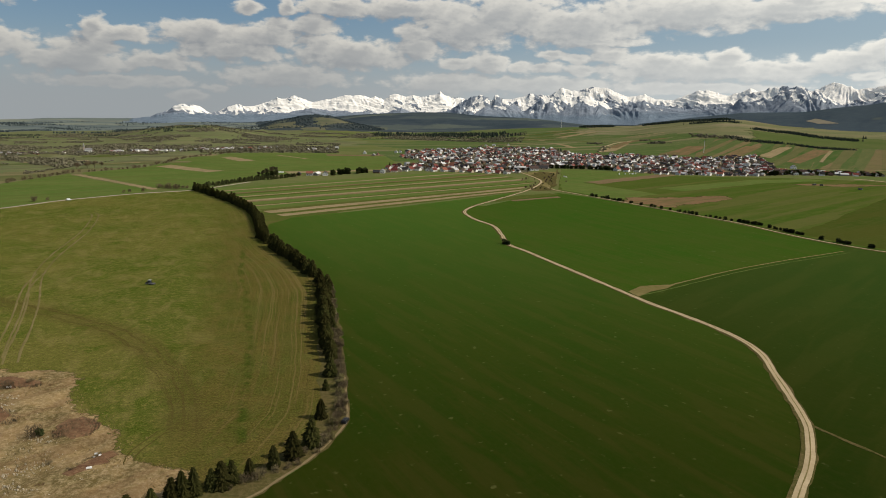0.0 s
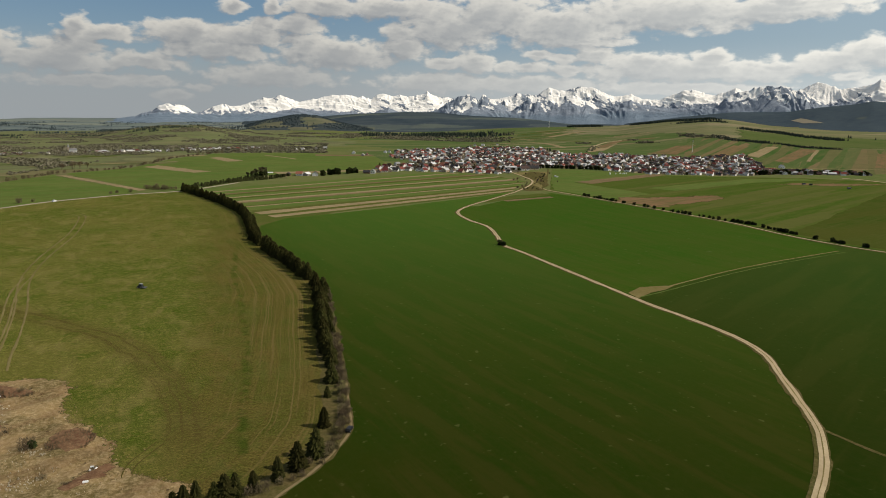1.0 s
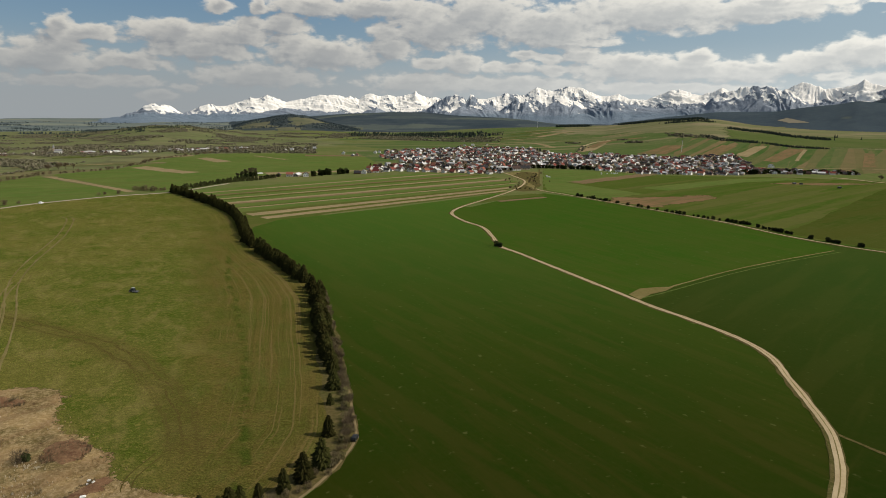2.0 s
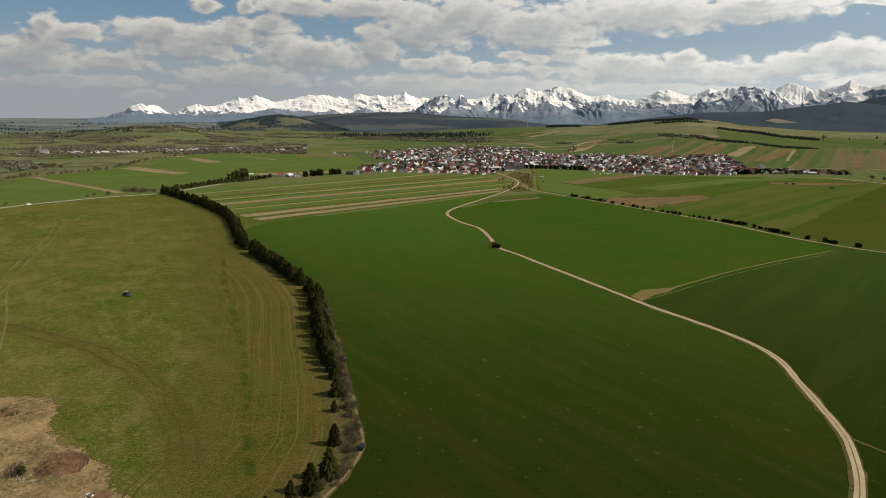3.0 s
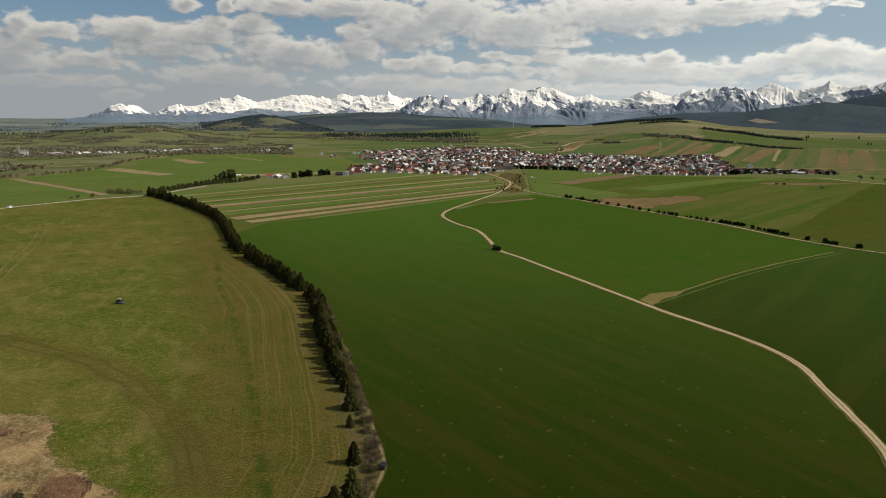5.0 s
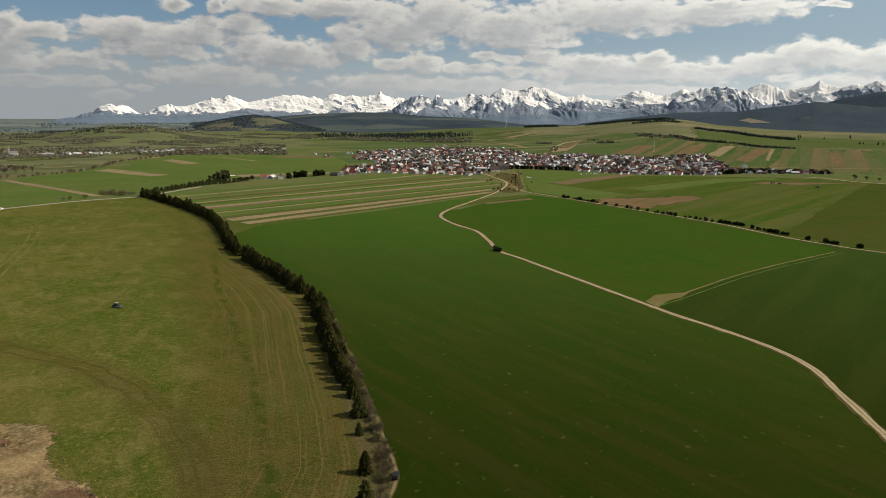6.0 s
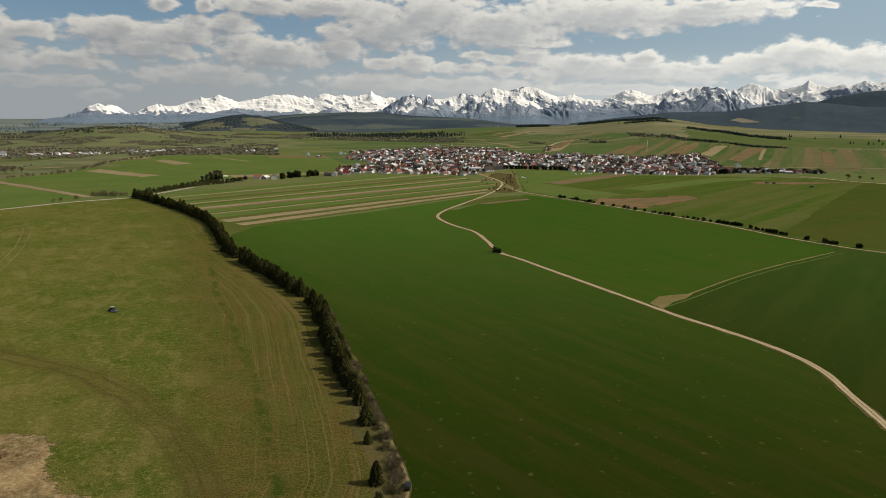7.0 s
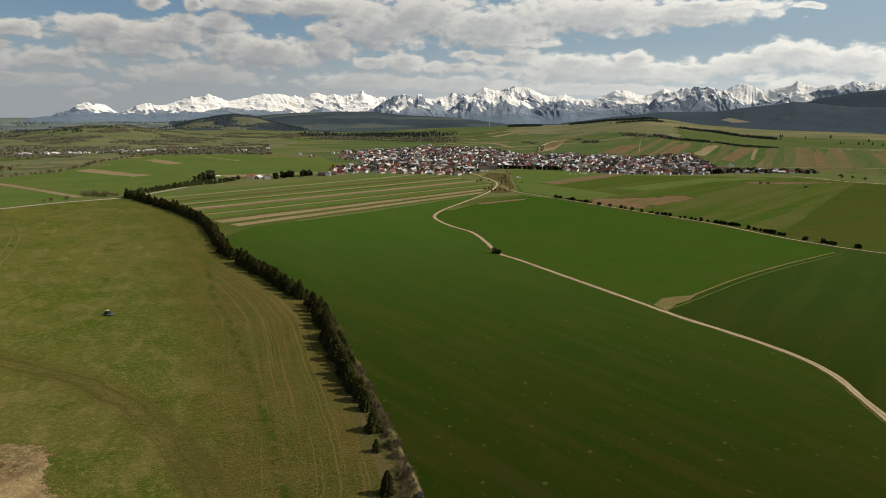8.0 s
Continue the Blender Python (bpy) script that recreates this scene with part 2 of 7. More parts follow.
M = {
    "pasture": surface("pasture", (0.078, 0.112, 0.030), (0.118, 0.126, 0.044), (0.145, 0.130, 0.062), 0.006, 0.05, bump=0.3, mixc=0.5),
    "wheat": surface("winter_wheat", (0.0098, 0.0200, 0.0013), (0.0160, 0.0202, 0.0018), (0.026, 0.027, 0.006), 0.010, 0.45, streak=(-33, 0.8, 0.30), mixc=0.30, fleck=(0.30, 0.5, (0.085, 0.085, 0.028)), band=(-33, 9.0, 0.50, (0.030, 0.0245, 0.0052)), fuzz=(0.95, (0.21, 0.40, 0.060))),
    "wheat_light": surface("young_wheat", (0.021, 0.056, 0.0045), (0.032, 0.055, 0.0065), (0.054, 0.064, 0.014), 0.010, 0.35, streak=(-35, 1.2, 0.34), mixc=0.25, fleck=(0.2, 0.4, (0.09, 0.10, 0.04)), band=(-30, 10.0, 0.40, (0.048, 0.056, 0.011)), fuzz=(0.35, (0.14, 0.30, 0.04))),
    # base colours slightly darker than those of winter_wheat
    "wheat_shadow": surface("dark_wheat", (0.0092, 0.0180, 0.0014), (0.0145, 0.0188, 0.0019), (0.025, 0.025, 0.006), 0.009, 0.40, streak=(-35, 1.0, 0.32), mixc=0.3, fleck=(0.3, 0.4, (0.07, 0.072, 0.025)), band=(40, 12.0, 0.45, (0.027, 0.027, 0.005)), fuzz=(0.66, (0.20, 0.36, 0.07))),
    "clover": surface("clover", (0.062, 0.108, 0.020), (0.085, 0.117, 0.027), (0.128, 0.130, 0.047), 0.010, 0.10, streak=(44, 1.8, 0.5), mixc=0.35, band=(48, 14.0, 0.4, (0.082, 0.090, 0.025)), fuzz=(0.12, (0.22, 0.30, 0.08))),
    "ley": surface("old_ley", (0.048, 0.078, 0.013), (0.070, 0.084, 0.018), (0.120, 0.110, 0.042), 0.010, 0.10, streak=(46, 1.8, 0.5), mixc=0.35, band=(50, 16.0, 0.45, (0.095, 0.086, 0.025))),
    "striped_ley": parcels("striped_ley", 46, 10, 260, [(0.15, (0.046, 0.078, 0.012)), (0.40, (0.058, 0.082, 0.015)), (0.60, (0.066, 0.084, 0.018)), (0.80, (0.084, 0.090, 0.025))], 0.6, 0.35, 0.10),
    "late_ley": surface("late_ley", (0.038, 0.062, 0.009), (0.052, 0.066, 0.012), (0.080, 0.076, 0.024), 0.008, 0.12, streak=(46, 1.8, 0.4), mixc=0.4, band=(50, 22.0, 0.5, (0.062, 0.064, 0.014))),
    "farmland": parcels("hill_farmland", 62, 24, 280, [(0.12, (0.054, 0.094, 0.025)), (0.34, (0.074, 0.104, 0.034)), (0.50, (0.060, 0.094, 0.028)), (0.66, (0.092, 0.108, 0.044)), (0.80, (0.170, 0.146, 0.080)), (0.92, (0.070, 0.100, 0.032))], 0.30, 0.45, 0.05),
    "steep_farmland": parcels("steep_farmland", 30, 19, 500, [(0.14, (0.046, 0.088, 0.022)), (0.36, (0.070, 0.102, 0.034)), (0.48, (0.165, 0.108, 0.060)), (0.58, (0.048, 0.088, 0.024)), (0.74, (0.185, 0.122, 0.070)), (0.82, (0.062, 0.098, 0.030))], 0.10, 0.10, 0.05),
    "valley": parcels("valley_pasture", 52, 30, 150, [(0.15, (0.062, 0.088, 0.026)), (0.40, (0.088, 0.098, 0.036)), (0.62, (0.110, 0.106, 0.048)), (0.82, (0.165, 0.140, 0.075))], 0.45, 0.4, 0.06),
    "crest": parcels("dry_crest_pasture", 75, 60, 260, [(0.15, (0.108, 0.118, 0.053)), (0.45, (0.152, 0.142, 0.074)), (0.65, (0.098, 0.118, 0.050)), (0.85, (0.195, 0.168, 0.100))], 0.6, 0.5, 0.03),
    "tilled": surface("weedy_tilled_soil", (0.150, 0.098, 0.052), (0.190, 0.120, 0.066), (0.090, 0.092, 0.034), 0.015, 0.06, streak=(30, 3.0, 0.5), mixc=0.5, band=(30, 9.0, 0.5, (0.092, 0.094, 0.038))),
    "yard": surface("village_yards", (0.100, 0.078, 0.055), (0.062, 0.070, 0.034), (0.175, 0.150, 0.120), 0.03, 0.10, mixc=0.45, fleck=(0.08, 0.6, (0.05, 0.045, 0.035))),
    "stubble": surface("straw_stubble", (0.25, 0.19, 0.105), (0.20, 0.155, 0.082), (0.31, 0.245, 0.15), 0.02, 0.10, streak=(44, 1.5, 0.6), mixc=0.4, band=(44, 3.0, 0.28, (0.130, 0.120, 0.048))),
    "soil": surface("ploughed_soil", (0.150, 0.102, 0.056), (0.185, 0.130, 0.074), (0.115, 0.085, 0.045), 0.02, 0.15, streak=(44, 1.5, 0.6), mixc=0.5, bump=0.1, band=(44, 3.0, 0.45, (0.105, 0.100, 0.040))),
    "scrub": surface("dead_grass", (0.245, 0.168, 0.076), (0.110, 0.084, 0.030), (0.47, 0.36, 0.21), 0.085, 0.85, mixc=0.60, bump=0.5, contrast=0.09, fleck=(0.42, 0.75, (0.070, 0.040, 0.021)), band=(35, 7.0, 0.38, (0.150, 0.086, 0.046)), ragged=0.16),
    "heather": surface("red_brown_scrub", (0.105, 0.054, 0.032), (0.15, 0.080, 0.044), (0.26, 0.18, 0.10), 0.12, 0.7, mixc=0.6, bump=0.4, ragged=0.28),
    "footpath": surface("trodden_footpath", (0.185, 0.140, 0.075), (0.150, 0.116, 0.058), (0.24, 0.185, 0.105), 0.15, 0.9, mixc=0.5),
    "straw": surface("dry_straw", (0.265, 0.190, 0.090), (0.200, 0.145, 0.062), (0.38, 0.29, 0.165), 0.10, 0.8, mixc=0.5),
    "gravel": surface("pale_gravel", (0.35, 0.275, 0.165), (0.42, 0.335, 0.21), (0.26, 0.20, 0.115), 0.06, 0.5, mixc=0.5, bump=0.06),
    "rut": surface("worn_turf", (0.150, 0.122, 0.048), (0.19, 0.152, 0.068), (0.105, 0.098, 0.028), 0.05, 0.4, mixc=0.7, contrast=0.1),
    "worn": surface("trodden_turf", (0.074, 0.060, 0.017), (0.092, 0.070, 0.023), (0.058, 0.056, 0.013), 0.05, 0.5, mixc=0.6),
    "ditch": surface("wet_ditch_grass", (0.082, 0.065, 0.025), (0.054, 0.056, 0.015), (0.155, 0.118, 0.057), 0.08, 0.7, mixc=0.6, bump=0.2),
    "asphalt": surface("worn_asphalt", (0.30, 0.262, 0.19), (0.35, 0.30, 0.22), (0.23, 0.20, 0.145), 0.05, 0.8, mixc=0.5),
    # far woods and far downs: blue-grey distance haze put into the base colours
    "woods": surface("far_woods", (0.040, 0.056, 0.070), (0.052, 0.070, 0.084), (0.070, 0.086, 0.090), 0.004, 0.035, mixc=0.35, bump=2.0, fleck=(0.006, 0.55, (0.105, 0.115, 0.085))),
    "hillside": parcels("terraced_pasture", 70, 38, 110, [(0.12, (0.094, 0.116, 0.048)), (0.34, (0.128, 0.138, 0.062)), (0.52, (0.150, 0.148, 0.074)), (0.66, (0.084, 0.086, 0.048)), (0.82, (0.118, 0.136, 0.058))], 0.7, 0.8, 0.03),
    "downs": parcels("hazy_downs", 80, 120, 420, [(0.14, (0.074, 0.096, 0.106)), (0.34, (0.142, 0.172, 0.146)), (0.50, (0.088, 0.110, 0.116)), (0.68, (0.185, 0.200, 0.150)), (0.84, (0.112, 0.138, 0.138))], 0.5, 0.6, 0.012),
}


def meadow_material():
    """Old meadow: mottled green and straw, browner and lined by the mower along the tree row."""
    m = bpy.data.materials.new("dry_meadow")
    m.use_nodes = True
    m.node_tree.nodes.clear()
    k = Nodes(m.node_tree)
    pos = k.add("ShaderNodeNewGeometry").outputs["Position"]
    xyz = k.add("ShaderNodeSeparateXYZ", {0: pos})
    x, y = xyz.outputs[0], xyz.outputs[1]

    def bend(points):
        """The x of a line across the meadow at each y."""
        ramp = k.add("ShaderNodeValToRGB", {0: k.math("MULTIPLY", y, 0.001)})
        el = ramp.color_ramp.elements
        while len(el) < len(points):
            el.new(0.5)
        for e, (px, py) in zip(el, points):
            e.position, e.color = py * 0.001, (-px / 400.0,) * 3 + (1.0,)
        return k.math("MULTIPLY", ramp.outputs[0], -400.0)

    row = bend([(-30, 150), (-20, 190), (-18, 216), (-25, 252), (-37, 298), (-53, 362), (-72, 404), (-109, 466), (-143, 535), (-180, 622), (-257, 725)])
    drain = bend([(-38, 190), (-46, 213), (-56, 250), (-67, 285), (-80, 320), (-94, 356), (-106, 384), (-124, 438), (-138, 482), (-190, 600), (-260, 720)])
    sway = k.noise(pos, 0.035, 4.0, 0.6)
    away = k.math("ADD", k.math("SUBTRACT", row, x), k.math("MULTIPLY", k.math("SUBTRACT", sway, 0.5), 2.2))
    past = k.math("ADD", k.math("SUBTRACT", drain, x), k.math("MULTIPLY", k.math("SUBTRACT", k.noise(pos, 0.02, 5.0, 0.65), 0.5), 46.0))
    # mottled sward
    n1 = k.noise(k.vec("ADD", pos, (8.0, 40.0, 0.0)), 0.012, 4.0, 0.55)
    turned = k.add("ShaderNodeVectorRotate", {"Vector": pos, "Angle": radians(-28)}, rotation_type="Z_AXIS").outputs[0]
    n2 = k.noise(k.vec("MULTIPLY", turned, (0.085, 0.05, 0.0)), 1.0, 7.0, 0.68, 0.5)
    n3 = k.noise(pos, 0.42, 6.0, 0.72)
    n4 = k.noise(k.vec("MULTIPLY", turned, (1.3, 0.45, 0.0)), 1.0, 4.0, 0.7)
    col = k.mix(k.ramp(n1, 0.42, 0.60), (0.052, 0.066, 0.011), (0.084, 0.078, 0.019))
    col = k.mix(k.math("MULTIPLY", k.ramp(n2, 0.46, 0.66), 0.75), col, (0.142, 0.112, 0.040))
    col = k.mix(k.math("MULTIPLY", k.ramp(k.noise(k.vec("ADD", pos, (90.0, 11.0, 0.0)), 0.055, 5.0, 0.62, 0.4), 0.53, 0.66), 0.72), col, (0.028, 0.053, 0.004))
    # single tufts and dead stalks
    col = k.mix(k.math("MULTIPLY", k.ramp(n3, 0.51, 0.62), 0.50), col, (0.190, 0.152, 0.046))
    col = k.mix(k.math("MULTIPLY", k.ramp(n4, 0.54, 0.66), 0.50), col, (0.026, 0.037, 0.006))
    n5 = k.noise(pos, 1.5, 4.0, 0.78)
    col = k.mix(k.math("MULTIPLY", k.ramp(n5, 0.54, 0.64), 0.45), col, (0.205, 0.168, 0.050))
    col = k.mix(k.math("MULTIPLY", k.ramp(n5, 0.46, 0.34), 0.60), col, (0.022, 0.031, 0.005))
    # brown, close-grazed ground by the row, with long mowing lines
    brown = k.math("MULTIPLY", k.ramp(past, 34.0, 2.0), k.ramp(y, 780.0, 380.0))
    earth = k.mix(k.ramp(k.noise(pos, 0.05, 5.0, 0.65), 0.36, 0.66), (0.038, 0.042, 0.008), (0.082, 0.053, 0.017))
    lanes = k.noise(k.add("ShaderNodeCombineXYZ", {0: k.math("MULTIPLY", away, 0.16), 1: k.math("MULTIPLY", y, 0.012)}).outputs[0], 1.0, 2.0, 0.5)
    earth = k.mix(k.math("MULTIPLY", k.ramp(lanes, 0.50, 0.58), 0.7), earth, (0.082, 0.048, 0.017))
    col = k.mix(k.math("MULTIPLY", brown, 0.68), col, earth)
    col = k.mix(k.math("MULTIPLY", k.math("MULTIPLY", k.ramp(n2, 0.52, 0.68), brown), 0.55), col, (0.058, 0.072, 0.014))
    lines = k.noise(k.add("ShaderNodeCombineXYZ", {0: k.math("MULTIPLY", away, 0.90), 1: k.math("MULTIPLY", y, 0.004)}).outputs[0], 1.0, 2.0, 0.6)
    col = k.mix(k.math("MULTIPLY", k.math("MULTIPLY", k.ramp(lines, 0.56, 0.62), k.ramp(past, 16.0, -6.0)), 0.72), col, (0.135, 0.094, 0.038))
    col = k.mix(k.math("MULTIPLY", k.math("MULTIPLY", k.ramp(lines, 0.42, 0.34), k.ramp(past, 12.0, -8.0)), 0.45), col, (0.038, 0.034, 0.009))
    col = k.mix(k.math("MULTIPLY", k.math("MULTIPLY", k.ramp(n5, 0.52, 0.62), brown), 0.50), col, (0.145, 0.106, 0.036))
    col = k.mix(k.math("MULTIPLY", k.math("MULTIPLY", k.ramp(n5, 0.48, 0.38), brown), 0.60), col, (0.024, 0.024, 0.005))
    # the green drain
    wet = k.math("ABSOLUTE", k.math("ADD", k.math("SUBTRACT", drain, x), k.math("MULTIPLY", k.math("SUBTRACT", k.noise(pos, 0.09, 4.0, 0.6), 0.5), 7.0)))
    col = k.mix(k.math("MULTIPLY", k.math("MULTIPLY", k.ramp(wet, 2.6, 0.5), k.ramp(k.noise(k.vec("ADD", pos, (3.0, 5.0, 0.0)), 0.11, 4.0, 0.7), 0.44, 0.58)), k.math("MULTIPLY", k.ramp(y, 520.0, 430.0), 0.88)), col, (0.026, 0.040, 0.006))
    # brown wheel lanes sweeping across
    lane = bend([(-50, 180), (-58, 196), (-65, 214), (-73, 228), (-85, 246), (-102, 266), (-119, 281), (-135, 292), (-167, 308), (-220, 330), (-290, 352)])
    side = k.math("ADD", k.math("MULTIPLY", k.math("SUBTRACT", lane, x), k.ramp(y, 400.0, 150.0)), k.math("MULTIPLY", k.math("SUBTRACT", k.noise(pos, 0.05, 3.0, 0.5), 0.5), 5.0))
    broad = k.math("MULTIPLY", k.ramp(k.math("ABSOLUTE", side), 8.0, 2.0), k.math("MULTIPLY", k.ramp(y, 182.0, 215.0), k.ramp(y, 352.0, 320.0)))
    rut = k.noise(k.add("ShaderNodeCombineXYZ", {0: k.math("MULTIPLY", side, 0.55), 1: k.math("MULTIPLY", y, 0.008)}).outputs[0], 1.0, 2.0, 0.5)
    col = k.mix(k.math("MULTIPLY", broad, k.math("ADD", k.math("MULTIPLY", k.ramp(rut, 0.48, 0.56), 0.48), 0.44)), col, (0.062, 0.045, 0.015))
    p = k.add("ShaderNodeBsdfPrincipled", {"Base Color": col, "Roughness": 0.95, "Specular IOR Level": 0.0})
    p.inputs["Sheen Weight"].default_value, p.inputs["Sheen Roughness"].default_value, p.inputs["Sheen Tint"].default_value = 0.36, 0.32, (0.33, 0.38, 0.06, 1.0)
    bn = k.add("ShaderNodeBump", {"Height": k.math("ADD", n3, k.math("MULTIPLY", n5, 0.5)), "Distance": 0.55, "Strength": 0.9})
    k.tree.links.new(bn.outputs[0], p.inputs["Normal"])
    k.tree.links.new(p.outputs[0], k.add("ShaderNodeOutputMaterial").inputs[0])
    return m


M["meadow"] = meadow_material()
M["needles"] = surface("spruce_needles", (0.014, 0.0165, 0.0045), (0.025, 0.026, 0.0075), (0.054, 0.045, 0.016), 0.3, 1.6, rough=0.8, vary=0.6, mixc=0.5)
M["olive_needles"] = surface("young_spruce_needles", (0.030, 0.036, 0.012), (0.044, 0.050, 0.017), (0.066, 0.066, 0.027), 0.3, 1.6, rough=0.8, vary=0.4, mixc=0.5)
M["bark"] = surface("bark", (0.10, 0.075, 0.05), (0.14, 0.105, 0.07), (0.07, 0.05, 0.035), 1.0, 6.0, mixc=0.5, vary=0.3)
M["twigs"] = surface("bare_twigs", (0.15, 0.115, 0.07), (0.11, 0.09, 0.05), (0.20, 0.16, 0.10), 0.3, 1.5, vary=0.5)
M["willow"] = surface("budding_leaves", (0.12, 0.11, 0.045), (0.16, 0.14, 0.06), (0.09, 0.09, 0.035), 0.3, 1.5, vary=0.5)
M["bough"] = surface("brown_green_leaves", (0.080, 0.075, 0.036), (0.10, 0.088, 0.044), (0.06, 0.062, 0.026), 0.3, 1.5, vary=0.3)
M["leaf"] = surface("hedge_leaves", (0.022, 0.032, 0.011), (0.035, 0.042, 0.015), (0.05, 0.05, 0.02), 0.3, 1.5, vary=0.5)


# woods of the round hill and ridge, tinted blue-grey for distance haze
M["clearing"] = parcels("hazy_hill_woods", 35, 95, 190, [(0.10, (0.030, 0.042, 0.050)), (0.50, (0.036, 0.048, 0.054)), (0.78, (0.044, 0.056, 0.056)), (0.84, (0.125, 0.130, 0.088)), (0.95, (0.080, 0.094, 0.074))], 0.5, 0.7, 0.03)
M["hazy_ridge_woods"] = parcels("hazy_ridge_woods", 80, 110, 330, [(0.10, (0.030, 0.044, 0.056)), (0.56, (0.038, 0.053, 0.065)), (0.74, (0.050, 0.066, 0.072)), (0.86, (0.100, 0.116, 0.094)), (0.94, (0.058, 0.074, 0.078))], 0.6, 0.7, 0.02)
M["hill_pasture"] = surface("round_hill_pasture", (0.092, 0.100, 0.060), (0.140, 0.130, 0.082), (0.075, 0.084, 0.056), 0.008, 0.04, mixc=0.5)
M["slope_green"] = surface("hillside_grass", (0.062, 0.092, 0.025), (0.082, 0.102, 0.033), (0.108, 0.112, 0.046), 0.006, 0.06, mixc=0.4, streak=(62, 6.0, 0.4), ragged=0.02)
M["tilled_edge"] = surface("red_brown_tilled_soil", (0.150, 0.094, 0.050), (0.190, 0.116, 0.064), (0.092, 0.090, 0.034), 0.02, 0.08, streak=(46, 2.5, 0.5), mixc=0.45, band=(46, 9.0, 0.5, (0.086, 0.090, 0.030)), ragged=0.035)
M["felled"] = surface("felled_clearing", (0.185, 0.165, 0.120), (0.215, 0.190, 0.140), (0.15, 0.14, 0.105), 0.02, 0.08, mixc=0.5)


# ---- the lie of the land ----
OX, OY = 5.0, 32.0
RNG = np.random.RandomState(7)
TABLE = RNG.rand(256, 256)


def value_noise(x, y):
    xi, yi = np.floor(x).astype(int), np.floor(y).astype(int)
    fx, fy = x - xi, y - yi
    fx, fy = fx * fx * (3 - 2 * fx), fy * fy * (3 - 2 * fy)
    t = lambda i, j: TABLE[(xi + i) % 256, (yi + j) % 256]
    return (t(0, 0) * (1 - fx) + t(1, 0) * fx) * (1 - fy) + (t(0, 1) * (1 - fx) + t(1, 1) * fx) * fy


def fbm(x, y, octaves=4):
    total, size, norm = 0.0, 1.0, 0.0
    for o in range(octaves):
        total = total + size * value_noise(x * 2 ** o + 17.3 * o, y * 2 ** o + 5.1 * o)
        norm += size
        size *= 0.5
    return total / norm


def rise(v):
    v = np.clip(v, 0, 1)
    return v * v * (3 - 2 * v)


# ridges: how far off, breadth before and behind, and the crest as (bearing, height)
RIDGES = {
    "left_hills": (2200, 620, 500, [(-50, -20), (-38, -15), (-29, -17), (-27.3, -3), (-25.5, 10), (-23.7, 19), (-21.5, 22), (-20.5, 17), (-18.5, 6), (-16.4, -13), (-14.1, -26), (-10, -45)]),
    "green_hill": (2700, 1350, 700, [(-8, -45), (-3, -25), (0.7, -6), (4, 9), (8.6, 20), (12.4, 28), (16.3, 51), (19.3, 65), (20.7, 63), (23.2, 48), (27.3, 35), (31, 32), (50, 30)]),
    "grove_ridge": (2350, 700, 500, [(-14, -50), (-9.6, -33), (-5.2, -16), (-2.8, -9), (1.2, -5), (3.8, 0), (7, -20)]),
    "dark_hill": (3200, 520, 520, [(-22, -60), (-18.2, -27), (-16.2, 11), (-13.9, 35), (-13.3, 40), (-12, 35), (-11, 19), (-8.7, -9), (-6.8, -33), (-3, -60)]),
    "wooded_ridge": (3900, 600, 500, [(-24, -60), (-15.7, -10), (-11.3, 12), (-8.6, 35), (-5.6, 44), (-2.6, 50), (-0.1, 36), (4, 31), (6.2, 18), (9, -8), (13, -40)]),
    "wooded_mountain": (3500, 720, 500, [(11, -40), (13, 20), (16.7, 56), (20.4, 85), (24.6, 95), (26.6, 115), (28.6, 130), (29.8, 144), (31.7, 134), (33.5, 124), (40, 127), (50, 60)]),
    "blue_shoulder": (4200, 500, 500, [(22, -40), (25, 20), (28, 95), (29.9, 134), (31.4, 172), (33.5, 202), (37, 230), (50, 120)]),
}


def floor_level(az, r):
    far = np.interp(az, [-180, -60, -35, -16, -5, 5, 20, 35, 60, 180], [0, 0, -42, -24, -30, -10, 10, 20, 0, 0])
    return far * rise((r - 1300) / 2600)


def ridge_level(key, az, r):
    r0, before, behind, crest = RIDGES[key]
    c = np.interp(az, [p[0] for p in crest], [p[1] for p in crest], left=-90, right=-90)
    base = floor_level(az, r)
    s = np.where(r < r0, rise(1 - (r0 - r) / before), rise(1 - (r - r0) / behind))
    fade = rise((52 - np.abs(az)) / 10)
    return base + (c - base) * s * fade, s


def level(x, y):
    """The height of the ground at one place."""
    return 0.0 if math.hypot(x - OX, y - OY) < 1300 else float(land(x, y))


def land(x, y):
    """The height of the ground."""
    x, y = np.asarray(x, float), np.asarray(y, float)
    dx, dy = x - OX, y - OY
    r, az = np.hypot(dx, dy), np.degrees(np.arctan2(dx, dy))
    z = floor_level(az, r)
    for key in RIDGES:
        h, s = ridge_level(key, az, r)
        z = np.maximum(z, h)
    rough = rise((r - 1500) / 900)
    z = z + rise((r - 2700) / 900) * (np.abs(az) < 60) * 26.0 * (fbm(x / 430 + 3.1, y / 330, 3) - 0.55) * rise((3.0 - az) / 8.0)
    z = z + rough * 7.0 * (fbm(x / 260, y / 260, 3) - 0.5)
    return z


